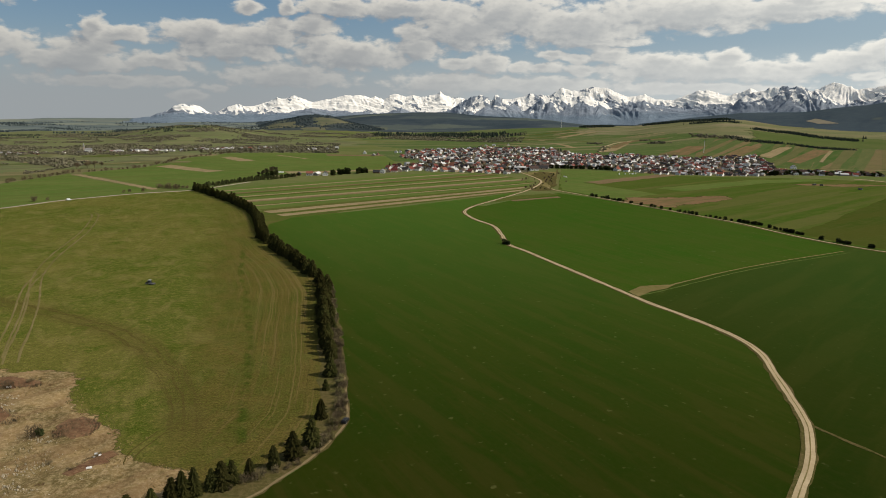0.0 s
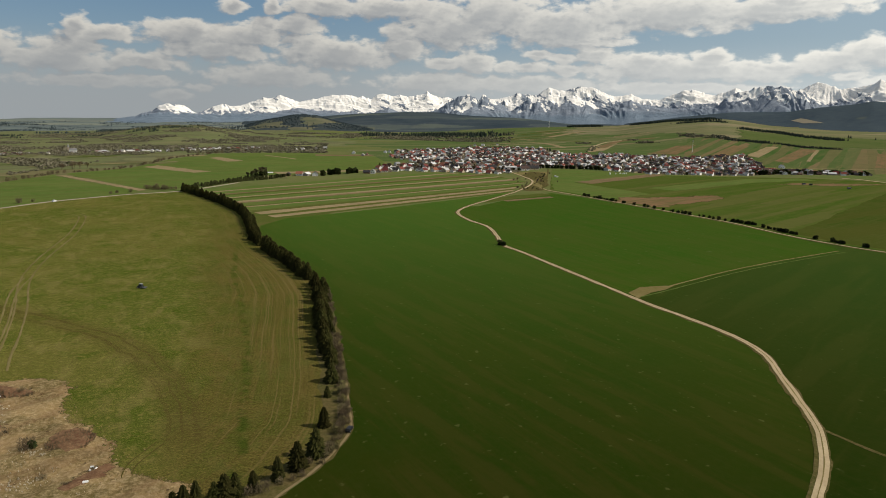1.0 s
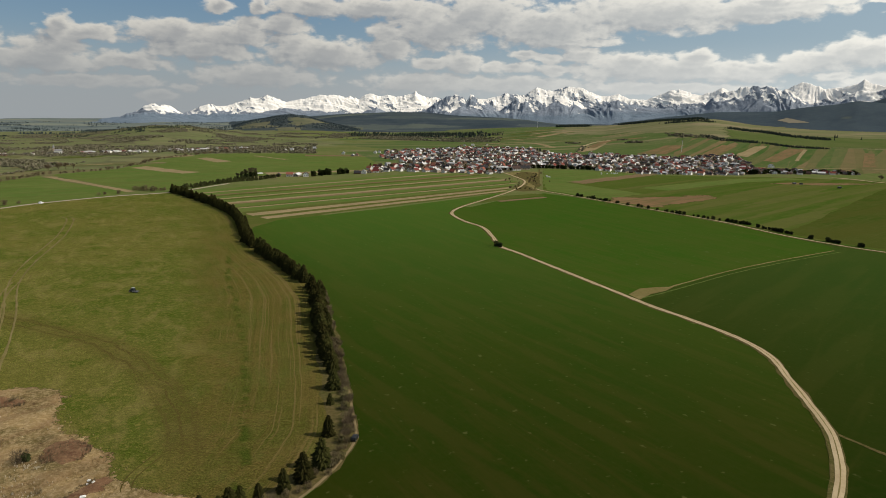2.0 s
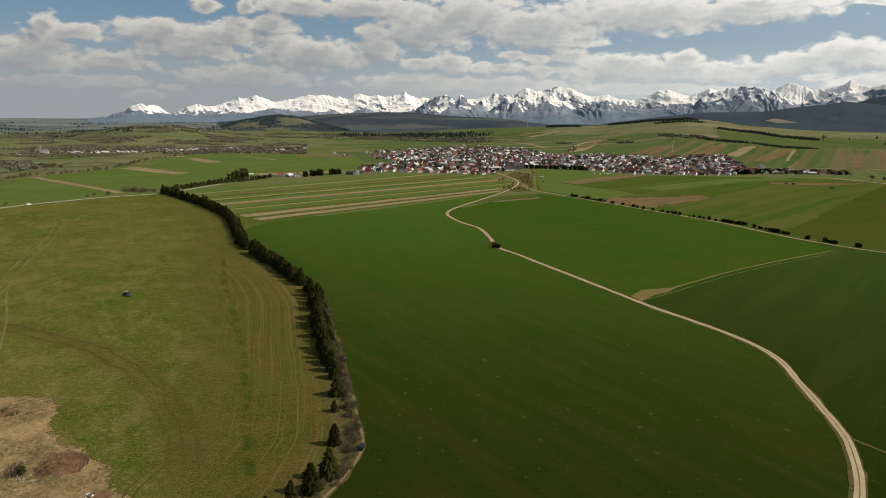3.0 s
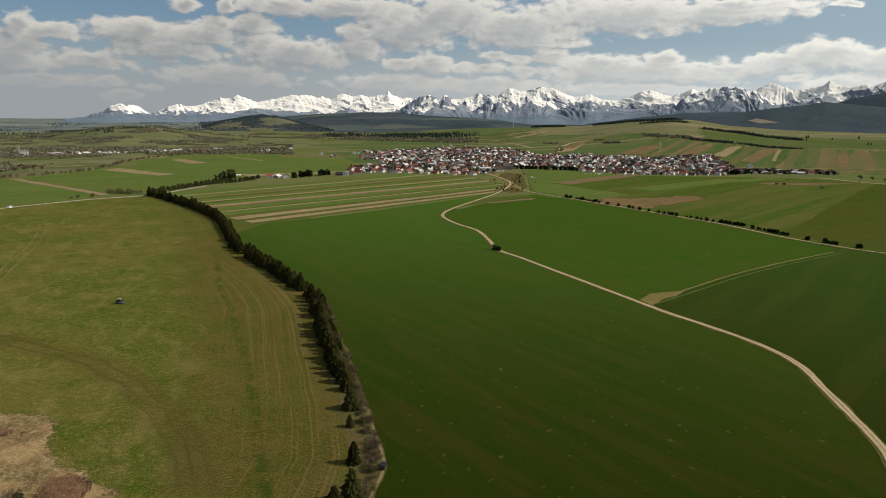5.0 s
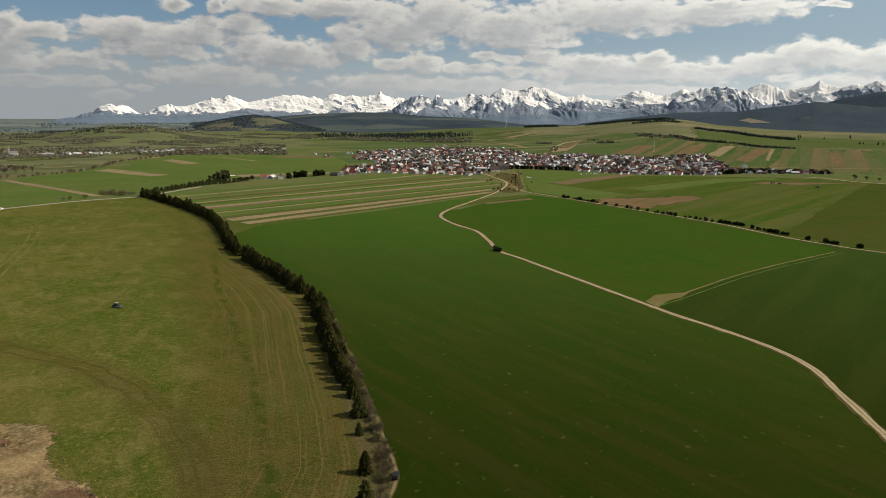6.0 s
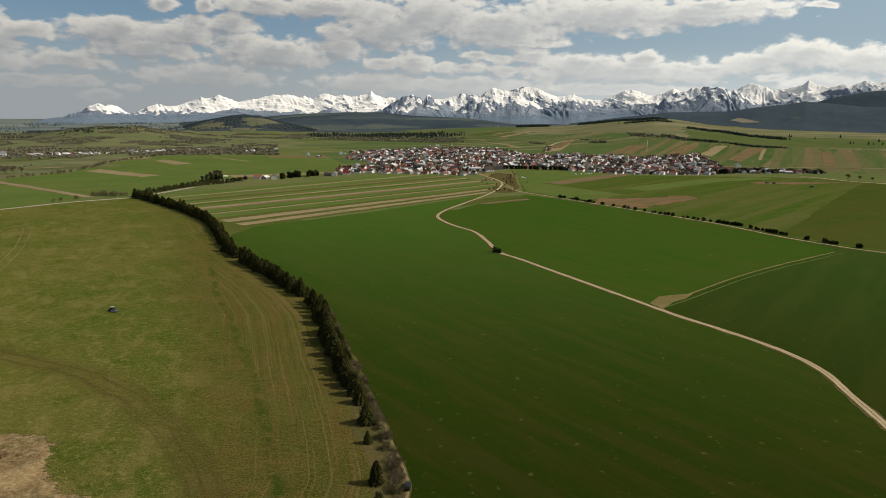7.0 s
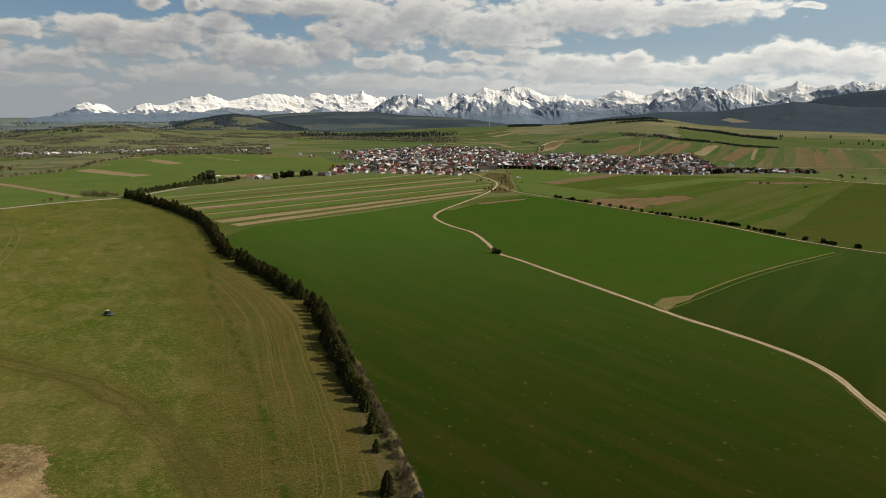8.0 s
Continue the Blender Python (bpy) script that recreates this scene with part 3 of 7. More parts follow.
def zone(az, r, x, y):
    """Which cover a stretch of land carries: 0 pasture, 1 woods, 2 hill pasture, 3 far downs."""
    best = floor_level(az, r) + 0.5
    soft = fbm(x / 90 + 3, y / 90, 3) - 0.5
    out = np.zeros(az.shape, int)
    out[(r > 2900)] = 3
    out[(az < -16 + 8 * (fbm(x / 80 + 5, y / 80, 3) - 0.5)) & (az > -60) & (r > 800) & (r < 2900)] = 7
    out[(az < -12 + 14 * (fbm(x / 130, y / 130, 3) - 0.5)) & (az > -60) & (r > 1030 + 500 * (fbm(x / 150 + 8, y / 150, 3) - 0.3)) & (r < 2900)] = 2
    for i, key in enumerate(RIDGES):
        h, s = ridge_level(key, az, r)
        on = (h > best + 1.0) & (s > 0.06 + 0.10 * np.clip(soft, -0.5, 0.5))
        best = np.maximum(best, h)
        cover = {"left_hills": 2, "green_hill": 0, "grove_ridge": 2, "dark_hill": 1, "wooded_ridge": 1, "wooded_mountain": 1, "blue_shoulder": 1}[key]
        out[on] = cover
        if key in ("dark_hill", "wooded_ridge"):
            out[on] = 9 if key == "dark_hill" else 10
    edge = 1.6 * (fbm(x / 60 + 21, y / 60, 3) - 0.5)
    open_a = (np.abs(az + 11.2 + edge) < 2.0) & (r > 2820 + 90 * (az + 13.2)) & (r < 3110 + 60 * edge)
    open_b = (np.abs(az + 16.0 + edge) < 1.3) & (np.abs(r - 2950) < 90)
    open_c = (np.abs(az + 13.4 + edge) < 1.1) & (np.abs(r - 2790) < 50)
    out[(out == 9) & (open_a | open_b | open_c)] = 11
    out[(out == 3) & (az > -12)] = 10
    hill = (out == 0) & (az > -8 + 14 * soft) & (az < 60) & (r > np.where(az > 17, 1320, 1150) + 160 * soft)
    out[hill] = 5
    out[hill & (az > 18.0) & (r < 1900)] = 8
    out[hill & (r > 2160 + 260 * soft - 18 * np.clip(az - 12, 0, 14)) & (az > 9 + 8 * soft)] = 4
    out[in_village(x + 16 * soft, y + 16 * soft)] = 6
    return out


VILLAGE_WEST = [(-120, 1070), (-60, 1050), (54, 1040), (84, 1040), (150, 1150), (220, 1300), (230, 1460), (197, 1630), (93, 1658), (0, 1625), (-36, 1552), (-128, 1466), (-120, 1300), (-70, 1200)]
VILLAGE_EAST = [(150, 1150), (167, 1150), (221, 1143), (305, 1082), (415, 1082), (470, 1092), (560, 1290), (610, 1500), (457, 1420), (350, 1490), (226, 1459), (220, 1300)]
VILLAGE_END = [(455, 1098), (500, 1118), (600, 1132), (668, 1130), (668, 1160), (610, 1186), (540, 1190), (520, 1240), (500, 1215)]


def in_village(x, y):
    out = np.zeros(x.shape, bool)
    for ring in (VILLAGE_WEST, VILLAGE_EAST, VILLAGE_END):
        c = np.zeros(x.shape, bool)
        for (x0, y0), (x1, y1) in zip(ring, ring[1:] + ring[:1]):
            c ^= ((y0 > y) != (y1 > y)) & (x < (x1 - x0) * (y - y0) / ((y1 - y0) or 1e-9) + x0)
        out |= c
    return out


def mesh_object(name, verts, faces, materials, slots=None, smooth=True):
    me = bpy.data.meshes.new(name)
    me.from_pydata([tuple(v) for v in verts], [], [tuple(f) for f in faces])
    for m in materials:
        me.materials.append(m)
    if slots is not None:
        me.polygons.foreach_set("material_index", np.asarray(slots, dtype=np.int32))
    me.polygons.foreach_set("use_smooth", np.full(len(me.polygons), smooth))
    me.update()
    return new(name, me)


def make_ground():
    front = np.arange(-52, 52.01, 0.2)
    az = np.concatenate([front, np.arange(55, 308, 3.0)])
    rad = np.concatenate([[2.0], np.geomspace(30, 900, 24), np.arange(950, 1400, 12.5), np.arange(1400, 2400, 16), np.arange(2400, 2640, 25), np.arange(2640, 3000, 6), np.arange(3000, 4960, 25)])
    A, R = np.meshgrid(np.radians(az), rad, indexing="ij")
    X, Y = OX + R * np.sin(A), OY + R * np.cos(A)
    Z = land(X, Y)
    n, m = A.shape
    verts = np.stack([X.ravel(), Y.ravel(), Z.ravel()], 1)
    i, j = np.meshgrid(np.arange(n), np.arange(m - 1), indexing="ij")
    i2 = (i + 1) % n
    faces = np.stack([i * m + j, i * m + j + 1, i2 * m + j + 1, i2 * m + j], -1).reshape(-1, 4)[:, ::-1]
    cx, cy = X[i, j].ravel(), Y[i, j].ravel()
    cr, ca = np.hypot(cx - OX, cy - OY), np.degrees(np.arctan2(cx - OX, cy - OY))
    slots = zone(ca, cr, cx, cy)
    faces = [tuple(f) for f in faces.tolist()] + [tuple(range(0, n * m, m))[::-1]]
    slots = np.append(slots, 0)
    ob = mesh_object("ground", verts.tolist(), faces, [M["pasture"], M["woods"], M["hillside"], M["downs"], M["crest"], M["farmland"], M["yard"], M["valley"], M["steep_farmland"], M["clearing"], M["hazy_ridge_woods"], M["hill_pasture"]], slots)
    return tagged(ob, "rolling spring pasture and farmland reaching to wooded hills", "ground", kind="structure")


make_ground()


# ---- the snowy range ----
def snow_material():
    m = bpy.data.materials.new("snow_and_hazy_rock")
    m.use_nodes = True
    m.node_tree.nodes.clear()
    k = Nodes(m.node_tree)
    pos = k.add("ShaderNodeNewGeometry").outputs["Position"]
    cover = k.add("ShaderNodeAttribute", {}, attribute_name="snow_cover").outputs["Fac"]
    line = k.add("ShaderNodeAttribute", {}, attribute_name="tree_line").outputs["Fac"]
    n = k.noise(pos, 0.012, 6.0, 0.65)
    patch = k.noise(k.vec("MULTIPLY", pos, (1.0, 1.0, 0.6)), 0.11, 6.0, 0.72)
    snow = k.math("ADD", cover, k.math("MULTIPLY", k.math("SUBTRACT", patch, 0.5), 2.6))
    # rock and wooded foot have aerial haze mixed into their pale blue colours
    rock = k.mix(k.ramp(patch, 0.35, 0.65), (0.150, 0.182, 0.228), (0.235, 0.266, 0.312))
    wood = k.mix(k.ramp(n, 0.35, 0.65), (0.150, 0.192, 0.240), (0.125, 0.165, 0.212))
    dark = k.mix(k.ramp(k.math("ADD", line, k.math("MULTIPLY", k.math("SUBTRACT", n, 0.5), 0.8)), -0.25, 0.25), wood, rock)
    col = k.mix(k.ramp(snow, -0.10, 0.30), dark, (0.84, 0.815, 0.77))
    p = k.add("ShaderNodeBsdfPrincipled", {"Base Color": col, "Roughness": 0.9, "Specular IOR Level": 0.1})
    bn = k.add("ShaderNodeBump", {"Height": k.noise(pos, 0.05, 8.0, 0.7), "Distance": 5.0, "Strength": 0.6})
    k.tree.links.new(bn.outputs[0], p.inputs["Normal"])
    k.tree.links.new(p.outputs[0], k.add("ShaderNodeOutputMaterial").inputs[0])
    return m


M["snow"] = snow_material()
# the snowy crest behind, and the rocky and wooded mountains before it: bearing and height
CREST_W = [(-29, -60), (-25.8, -10), (-24.6, 21), (-24, 55), (-23.6, 66), (-22.6, 64), (-22.2, 51), (-21.5, 14), (-20.7, 29), (-20, 58), (-19.5, 76), (-18.9, 56), (-18, 64), (-17, 94), (-16.3, 116), (-15.9, 110),
           (-15, 132), (-14.4, 116), (-13.6, 93), (-12.2, 113), (-10.9, 140), (-9.8, 146), (-8.9, 129), (-8.5, 137), (-7.8, 117), (-7.3, 147), (-6.7, 155), (-6, 138), (-5.5, 150), (-4.8, 136), (-4.2, 145), (-3.5, 160)]
CREST_M = [(-3.2, 175), (-2.9, 154), (-2.3, 141), (-1.2, 135), (0.4, 123), (2.7, 138), (3.7, 158), (4.1, 180), (4.8, 167), (5.7, 161), (6.6, 213), (7.3, 200), (8, 193), (8.4, 209), (9.1, 224), (10, 218),
           (10.4, 208), (11.8, 163), (13.1, 179), (14, 152), (15.3, 147), (16.4, 184), (17, 205), (17.8, 213), (18.5, 193), (19.3, 181)]
CREST_E = [(20.3, 209), (20.7, 227), (21.3, 203), (22.7, 218), (24.9, 214), (25.6, 241), (26.1, 264), (26.9, 248), (27.6, 223), (28.7, 233), (29.6, 256), (29.9, 278), (30.4, 253), (31.2, 238), (32, 257),
           (32.7, 251), (33.5, 276), (34.1, 263), (34.7, 276), (35.3, 258), (37, 280), (40, 200), (44, 60)]
FRONT_W = [(-29, -60), (-25.8, -10), (-24.6, 10), (-23.5, 17), (-20.7, 11), (-16.6, 22), (-14.9, 34), (-13.6, 59), (-12.3, 41), (-9.6, 41), (-7.8, 27), (-6.4, 70), (-5.5, 40), (-3.2, 40), (-2.5, 55), (-1.2, 120),
           (-0.7, 141), (0.2, 156), (0.7, 143), (1, 116), (1.3, 165), (1.7, 145), (2.7, 108), (3.7, 65), (4.6, 115), (5, 146)]
FRONT_E = [(6, 141), (6.6, 159), (7.5, 150), (8.7, 162), (9.8, 130), (10.5, 97), (11.8, 126), (13.2, 135), (14, 116), (16.2, 89), (17.9, 102), (18.8, 116), (19.6, 111), (19.9, 151), (20.3, 177), (20.9, 194),
           (21.9, 217), (23.1, 231), (24.3, 222), (24.9, 198), (25.2, 208), (25.6, 183), (26.7, 138), (28.5, 131), (30.6, 140), (44, 100)]


def ridged(x, y, octaves=4):
    """Sharp crests with round hollows between them, 0 to 1."""
    total, size, norm = 0.0, 1.0, 0.0
    for o in range(octaves):
        total = total + size * (1 - np.abs(2 * value_noise(x * 2 ** o + 31.7 * o, y * 2 ** o + 11.9 * o) - 1))
        norm += size
        size *= 0.55
    return total / norm


def make_range():
    back, front = CREST_W + CREST_M + CREST_E, FRONT_W + FRONT_E
    az = np.arange(-29, 44.01, 0.045)
    rad = np.concatenate([np.linspace(4010, 4300, 44), np.linspace(4304, 4700, 92), np.linspace(4712, 4900, 10)])
    A, R = np.meshgrid(az, rad, indexing="ij")
    X, Y = OX + R * np.sin(np.radians(A)), OY + R * np.cos(np.radians(A))
    base = np.interp(A, [-30, -16, 0, 20, 44], [-55, -40, -30, 0, 10])
    slant = (fbm(A * 0.22 + 3, A * 0 + 1.0, 2) - 0.5) * 0.075 * (R - 4450)
    wx, wy = X / 170 + slant + 1.5 * fbm(X / 200, Y / 200, 2), Y / 120 + 1.5 * fbm(X / 200 + 9, Y / 200, 2)
    spur = ridged(wx, wy, 4)
    small = ridged(X / 46 + 0.7 * slant + 4, Y / 70 + 1.2 * fbm(X / 70, Y / 70, 2), 4)
    crag = ridged(A * 2.3 + 5, A * 0 + 3.3, 4) - 0.6

    def mountain(crest, r0, before, behind, jag):
        edge = np.interp(az, [p[0] for p in crest], [p[1] for p in crest])
        calm = np.exp(-(np.arange(-60, 61) / 26.0) ** 2)
        soft = np.convolve(np.pad(edge, 60, mode="edge"), calm / calm.sum(), "valid")[:, None]
        r1 = r0 + 46 * (fbm(A * 0.7 + r0, A * 0 + 8.0, 3) - 0.5)
        fall = np.where(R < r1, (r1 - R) / before, (R - r1) / behind)
        # the peaks' own edges run out into broad flanks below
        low = rise(fall / 0.45)
        top = (edge[:, None] + jag * crag * rise(1 - fall / 0.15)) * (1 - low) + soft * low
        h = np.clip(top - base, 4, None)
        carve = rise(fall / 0.16) * rise((0.78 - fall) / 0.5) * np.clip(h / 120, 0.15, 1)
        return base + h * np.clip(1 - fall, 0, 1) ** 1.15 + h * 0.30 * carve * (spur - 0.62) + h * 0.10 * carve * (small - 0.6)

    z_back = mountain(back, 4650, 400, 240, 16)
    z_front = mountain(front, 4385, 330, 200, 26)
    Z = np.maximum(np.maximum(z_back, z_front), base - 4)
    own = z_front > z_back
    # snow lies high and in the hollows; ribs and steep faces stay bare
    line_back = np.interp(A, [-29, -25, -22, -16, -6, 2, 8, 11, 14, 20, 26, 31, 44], [60, 26, 14, 12, 18, 40, 150, 130, 112, 118, 140, 150, 150])
    line_front = np.interp(A, [-29, -8, -2, 1, 5, 9, 12, 19, 22, 26, 44], [64, 64, 70, 84, 88, 92, 112, 118, 128, 132, 180])
    gx, gy = np.gradient(Z, axis=0), np.gradient(Z, axis=1)
    lean = np.hypot(gx / (R * math.radians(0.045)), gy / np.gradient(R, axis=1))
    mottle = np.where(own, 1.0, np.interp(A, [-26, -20, -17, -14, -11, -7, -3, 0, 6, 11, 13, 22, 24, 29, 32, 44], [0.9, 0.7, 0.85, 0.75, 0.35, 0.85, 0.75, 0.7, 0.9, 0.9, 0.4, 0.6, 0.5, 0.6, 0.9, 0.6]))
    snow = (Z - np.where(own, line_front, line_back)) / np.where(own, 34, 26)
    streak = ridged(A * 1.9 + 0.015 * Z + 1.4 * fbm(A * 1.1, Z / 60, 2), Z / 42 + 0.6 * A, 4)
    snow = np.clip(snow, -2.2, 1.2) + mottle * (2.2 * (0.60 - spur) + 4.2 * (0.60 - small) + 4.0 * (0.58 - streak)) - mottle * 0.5 * np.clip(lean - 0.7, 0, 1.5)
    snow = snow - np.where(own, 0.30, -0.30)
    n, m = A.shape
    i, j = np.meshgrid(np.arange(n - 1), np.arange(m - 1), indexing="ij")
    faces = np.stack([i * m + j, (i + 1) * m + j, (i + 1) * m + j + 1, i * m + j + 1], -1).reshape(-1, 4)
    verts = np.stack([X.ravel(), Y.ravel(), Z.ravel()], 1)
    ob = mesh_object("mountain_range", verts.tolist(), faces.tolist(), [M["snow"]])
    for name, values in (("snow_cover", snow), ("tree_line", (Z - np.where(own, line_front, line_back)) / 60 + 0.7)):
        ob.data.attributes.new(name, "FLOAT", "POINT").data.foreach_set("value", values.ravel().astype(np.float32))
    return tagged(ob, "distant snow-covered mountain range with haze-blue rock and wooded foot", "mountain range", kind="structure")


make_range()


# ---- helpers for fields, tracks and things ----
def wobble(ring, amount, step=9.0, closed=True):
    """A line with more points and slightly uneven edges."""
    out = []
    n = len(ring)
    for i in range(n if closed else n - 1):
        (x0, y0), (x1, y1) = ring[i], ring[(i + 1) % n]
        d = math.hypot(x1 - x0, y1 - y0)
        k = max(1, int(d / step))
        for j in range(k):
            f = j / k
            x, y = x0 + (x1 - x0) * f, y0 + (y1 - y0) * f
            out.append((x + amount * (noise.noise((x * 0.06, y * 0.06, 1.3)) * 1.5 + noise.noise((x * 0.3, y * 0.3, 4.3)) * 0.5 + noise.noise((x * 1.1, y * 1.1, 2.3)) * 0.35),
                        y + amount * (noise.noise((x * 0.06, y * 0.06, 7.7)) * 1.5 + noise.noise((x * 0.3, y * 0.3, 9.1)) * 0.5 + noise.noise((x * 1.1, y * 1.1, 6.3)) * 0.35)))
    if not closed:
        out.append(ring[-1])
    return out


def field(ring, material, lift, label, category="field", amount=0.8, name="field", step=9.0):
    """A stretch of crop or bare ground on the level plain."""
    bm = bmesh.new()
    pts = wobble(ring, amount, step)
    face = bm.faces.new([bm.verts.new((x, y, lift)) for x, y in pts])
    bm.normal_update()
    if face.normal.z < 0:
        face.normal_flip()
    bmesh.ops.triangulate(bm, faces=[face])
    me = bpy.data.meshes.new(name)
    bm.to_mesh(me)
    bm.free()
    me.materials.append(M[material])
    return tagged(new(name, me), label, category, kind="structure")


def patch(ring, material, lift, label, category="rough ground", name="field", cell=1.2, margin=4.0, bumps=0.0, kind="structure"):
    """A stretch of ground that thins out towards its edge, with low bumps."""
    xs, ys = [p[0] for p in ring], [p[1] for p in ring]
    X, Y = np.meshgrid(np.arange(min(xs) - margin, max(xs) + margin, cell), np.arange(min(ys) - margin, max(ys) + margin, cell), indexing="ij")
    far, within = np.full(X.shape, 1e9), np.zeros(X.shape, bool)
    for (x0, y0), (x1, y1) in zip(ring, ring[1:] + ring[:1]):
        dx, dy = x1 - x0, y1 - y0
        t = np.clip(((X - x0) * dx + (Y - y0) * dy) / (dx * dx + dy * dy), 0, 1)
        far = np.minimum(far, np.hypot(X - x0 - t * dx, Y - y0 - t * dy))
        within ^= ((y0 > Y) != (y1 > Y)) & (X < dx * (Y - y0) / (dy or 1e-9) + x0)
    inner = np.clip(np.where(within, far, -far) / margin, -1, 1.8)
    Z = lift + bumps * rise((inner + 0.2) / 1.2) * (1.6 * fbm(X / 9 + 3, Y / 9, 3) + 0.5 * fbm(X / 2.2, Y / 2.2, 2) - 0.6).clip(0)
    n, m = X.shape
    i, j = np.meshgrid(np.arange(n - 1), np.arange(m - 1), indexing="ij")
    f = np.stack([i * m + j, (i + 1) * m + j, (i + 1) * m + j + 1, i * m + j + 1], -1).reshape(-1, 4)
    f = f[(inner.ravel()[f] > -0.98).any(1)]
    used, f = np.unique(f, return_inverse=True)
    ob = mesh_object(name, np.stack([X.ravel(), Y.ravel(), Z.ravel()], 1)[used].tolist(), f.reshape(-1, 4).tolist(), [M[material]])
    ob.data.attributes.new("inner", "FLOAT", "POINT").data.foreach_set("value", inner.ravel()[used].astype(np.float32))
    return tagged(ob, label, category, kind=kind)


def slope_field(a, b, c, d, material, label, lift=0.32, name="field", cuts=14):
    """A field draped over a slope between four corners."""
    u = np.linspace(0, 1, cuts)
    U, V = np.meshgrid(u, u, indexing="ij")
    X = (a[0] * (1 - U) + b[0] * U) * (1 - V) + (d[0] * (1 - U) + c[0] * U) * V
    Y = (a[1] * (1 - U) + b[1] * U) * (1 - V) + (d[1] * (1 - U) + c[1] * U) * V
    X, Y = X + 3.0 * (fbm(X / 45, Y / 45, 2) - 0.5), Y + 7.0 * (fbm(X / 60 + 7, Y / 60, 2) - 0.5)
    Z = land(X, Y) + lift
    i, j = np.meshgrid(np.arange(cuts - 1), np.arange(cuts - 1), indexing="ij")
    f = np.stack([i * cuts + j, (i + 1) * cuts + j, (i + 1) * cuts + j + 1, i * cuts + j + 1], -1).reshape(-1, 4)
    area = (b[0] - a[0]) * (d[1] - a[1]) - (b[1] - a[1]) * (d[0] - a[0])
    if area < 0:
        f = f[:, ::-1]
    ob = mesh_object(name, np.stack([X.ravel(), Y.ravel(), Z.ravel()], 1).tolist(), f.tolist(), [M[material]])
    inner = np.minimum(np.minimum(U, 1 - U), np.minimum(V, 1 - V)) * 12 - 0.9
    ob.data.attributes.new("inner", "FLOAT", "POINT").data.foreach_set("value", inner.ravel().astype(np.float32))
    return tagged(ob, label, "field", kind="structure")


def smooth_line(pts, step=3.0):
    """Points of an even curve through pts."""
    p = [Vector((*q, 0)) for q in pts]
    p = [2 * p[0] - p[1]] + p + [2 * p[-1] - p[-2]]
    out = []
    for i in range(1, len(p) - 2):
        n = max(2, int((p[i + 1] - p[i]).length / step))
        for j in range(n):
            t = j / n
            out.append(0.5 * ((2 * p[i]) + (p[i + 1] - p[i - 1]) * t + (2 * p[i - 1] - 5 * p[i] + 4 * p[i + 1] - p[i + 2]) * t * t + (3 * p[i] - p[i - 1] - 3 * p[i + 1] + p[i + 2]) * t ** 3))
    out.append(p[-2])
    return out


def ribbon(name, pts, width, material, lift, label, category="track", offset=0.0, uneven=0.25, crown=0.04, step=3.0, kind="structure"):
    """A track or verge along a curve."""
    line = smooth_line(pts, step)
    verts, faces = [], []
    for i, p in enumerate(line):
        d = (line[min(i + 1, len(line) - 1)] - line[max(i - 1, 0)]).normalized()
        side = Vector((d.y, -d.x, 0))
        w = width * 0.5
        l = w * max(0.04, 1 + uneven * noise.noise((p.x * 0.12, p.y * 0.12, 2.0)) + 0.5 * uneven * noise.noise((p.x * 0.5, p.y * 0.5, 6.0)))
        r = w * max(0.04, 1 + uneven * noise.noise((p.x * 0.12, p.y * 0.12, 12.0)) + 0.5 * uneven * noise.noise((p.x * 0.5, p.y * 0.5, 16.0)))
        for k, s in enumerate((-l, -l * 0.45, 0, r * 0.45, r)):
            q = p + side * (s + offset)
            verts.append((q.x, q.y, level(q.x, q.y) + lift + (0, crown * 0.6, crown, crown * 0.6, 0)[k]))
        if i:
            b = (i - 1) * 5
            for k in range(4):
                faces.append((b + k, b + k + 1, b + k + 6, b + k + 5))
    ob = mesh_object(name, verts, faces, [M[material]])
    return tagged(ob, label, category, kind=kind)


def as_mesh(name, verts, faces, materials, smooth=False):
    me = bpy.data.meshes.new(name)
    me.from_pydata(verts, [], faces)
    for m in materials:
        me.materials.append(m)
    if smooth:
        me.polygons.foreach_set("use_smooth", np.full(len(me.polygons), True))
    me.update()
    return me


def from_bm(name, bm, material):
    me = bpy.data.meshes.new(name)
    bm.to_mesh(me)
    bm.free()
    me.materials.append(material)
    return me


def thing(name, label, category, group=""):
    return tagged(new(name), label, category, group)


def part(name, mesh, parent, label=""):
    ob = new(name, mesh)
    ob.parent = parent
    return tagged(ob, label) if label else ob


def box(bm, x0, x1, y0, y1, z0, z1):
    v = [bm.verts.new((x, y, z)) for z in (z0, z1) for x, y in ((x0, y0), (x1, y0), (x1, y1), (x0, y1))]
    for f in ((3, 2, 1, 0), (4, 5, 6, 7), (0, 1, 5, 4), (1, 2, 6, 5), (2, 3, 7, 6), (3, 0, 4, 7)):
        bm.faces.new([v[i] for i in f])


def at(x, y, turn=0.0, s=1.0, tall=1.0, sink=0.0):
    return pose(x, y, level(x, y) - sink, 0, 0, turn) @ Matrix.Diagonal((s, s, s * tall, 1))


rnd = random.Random(5)

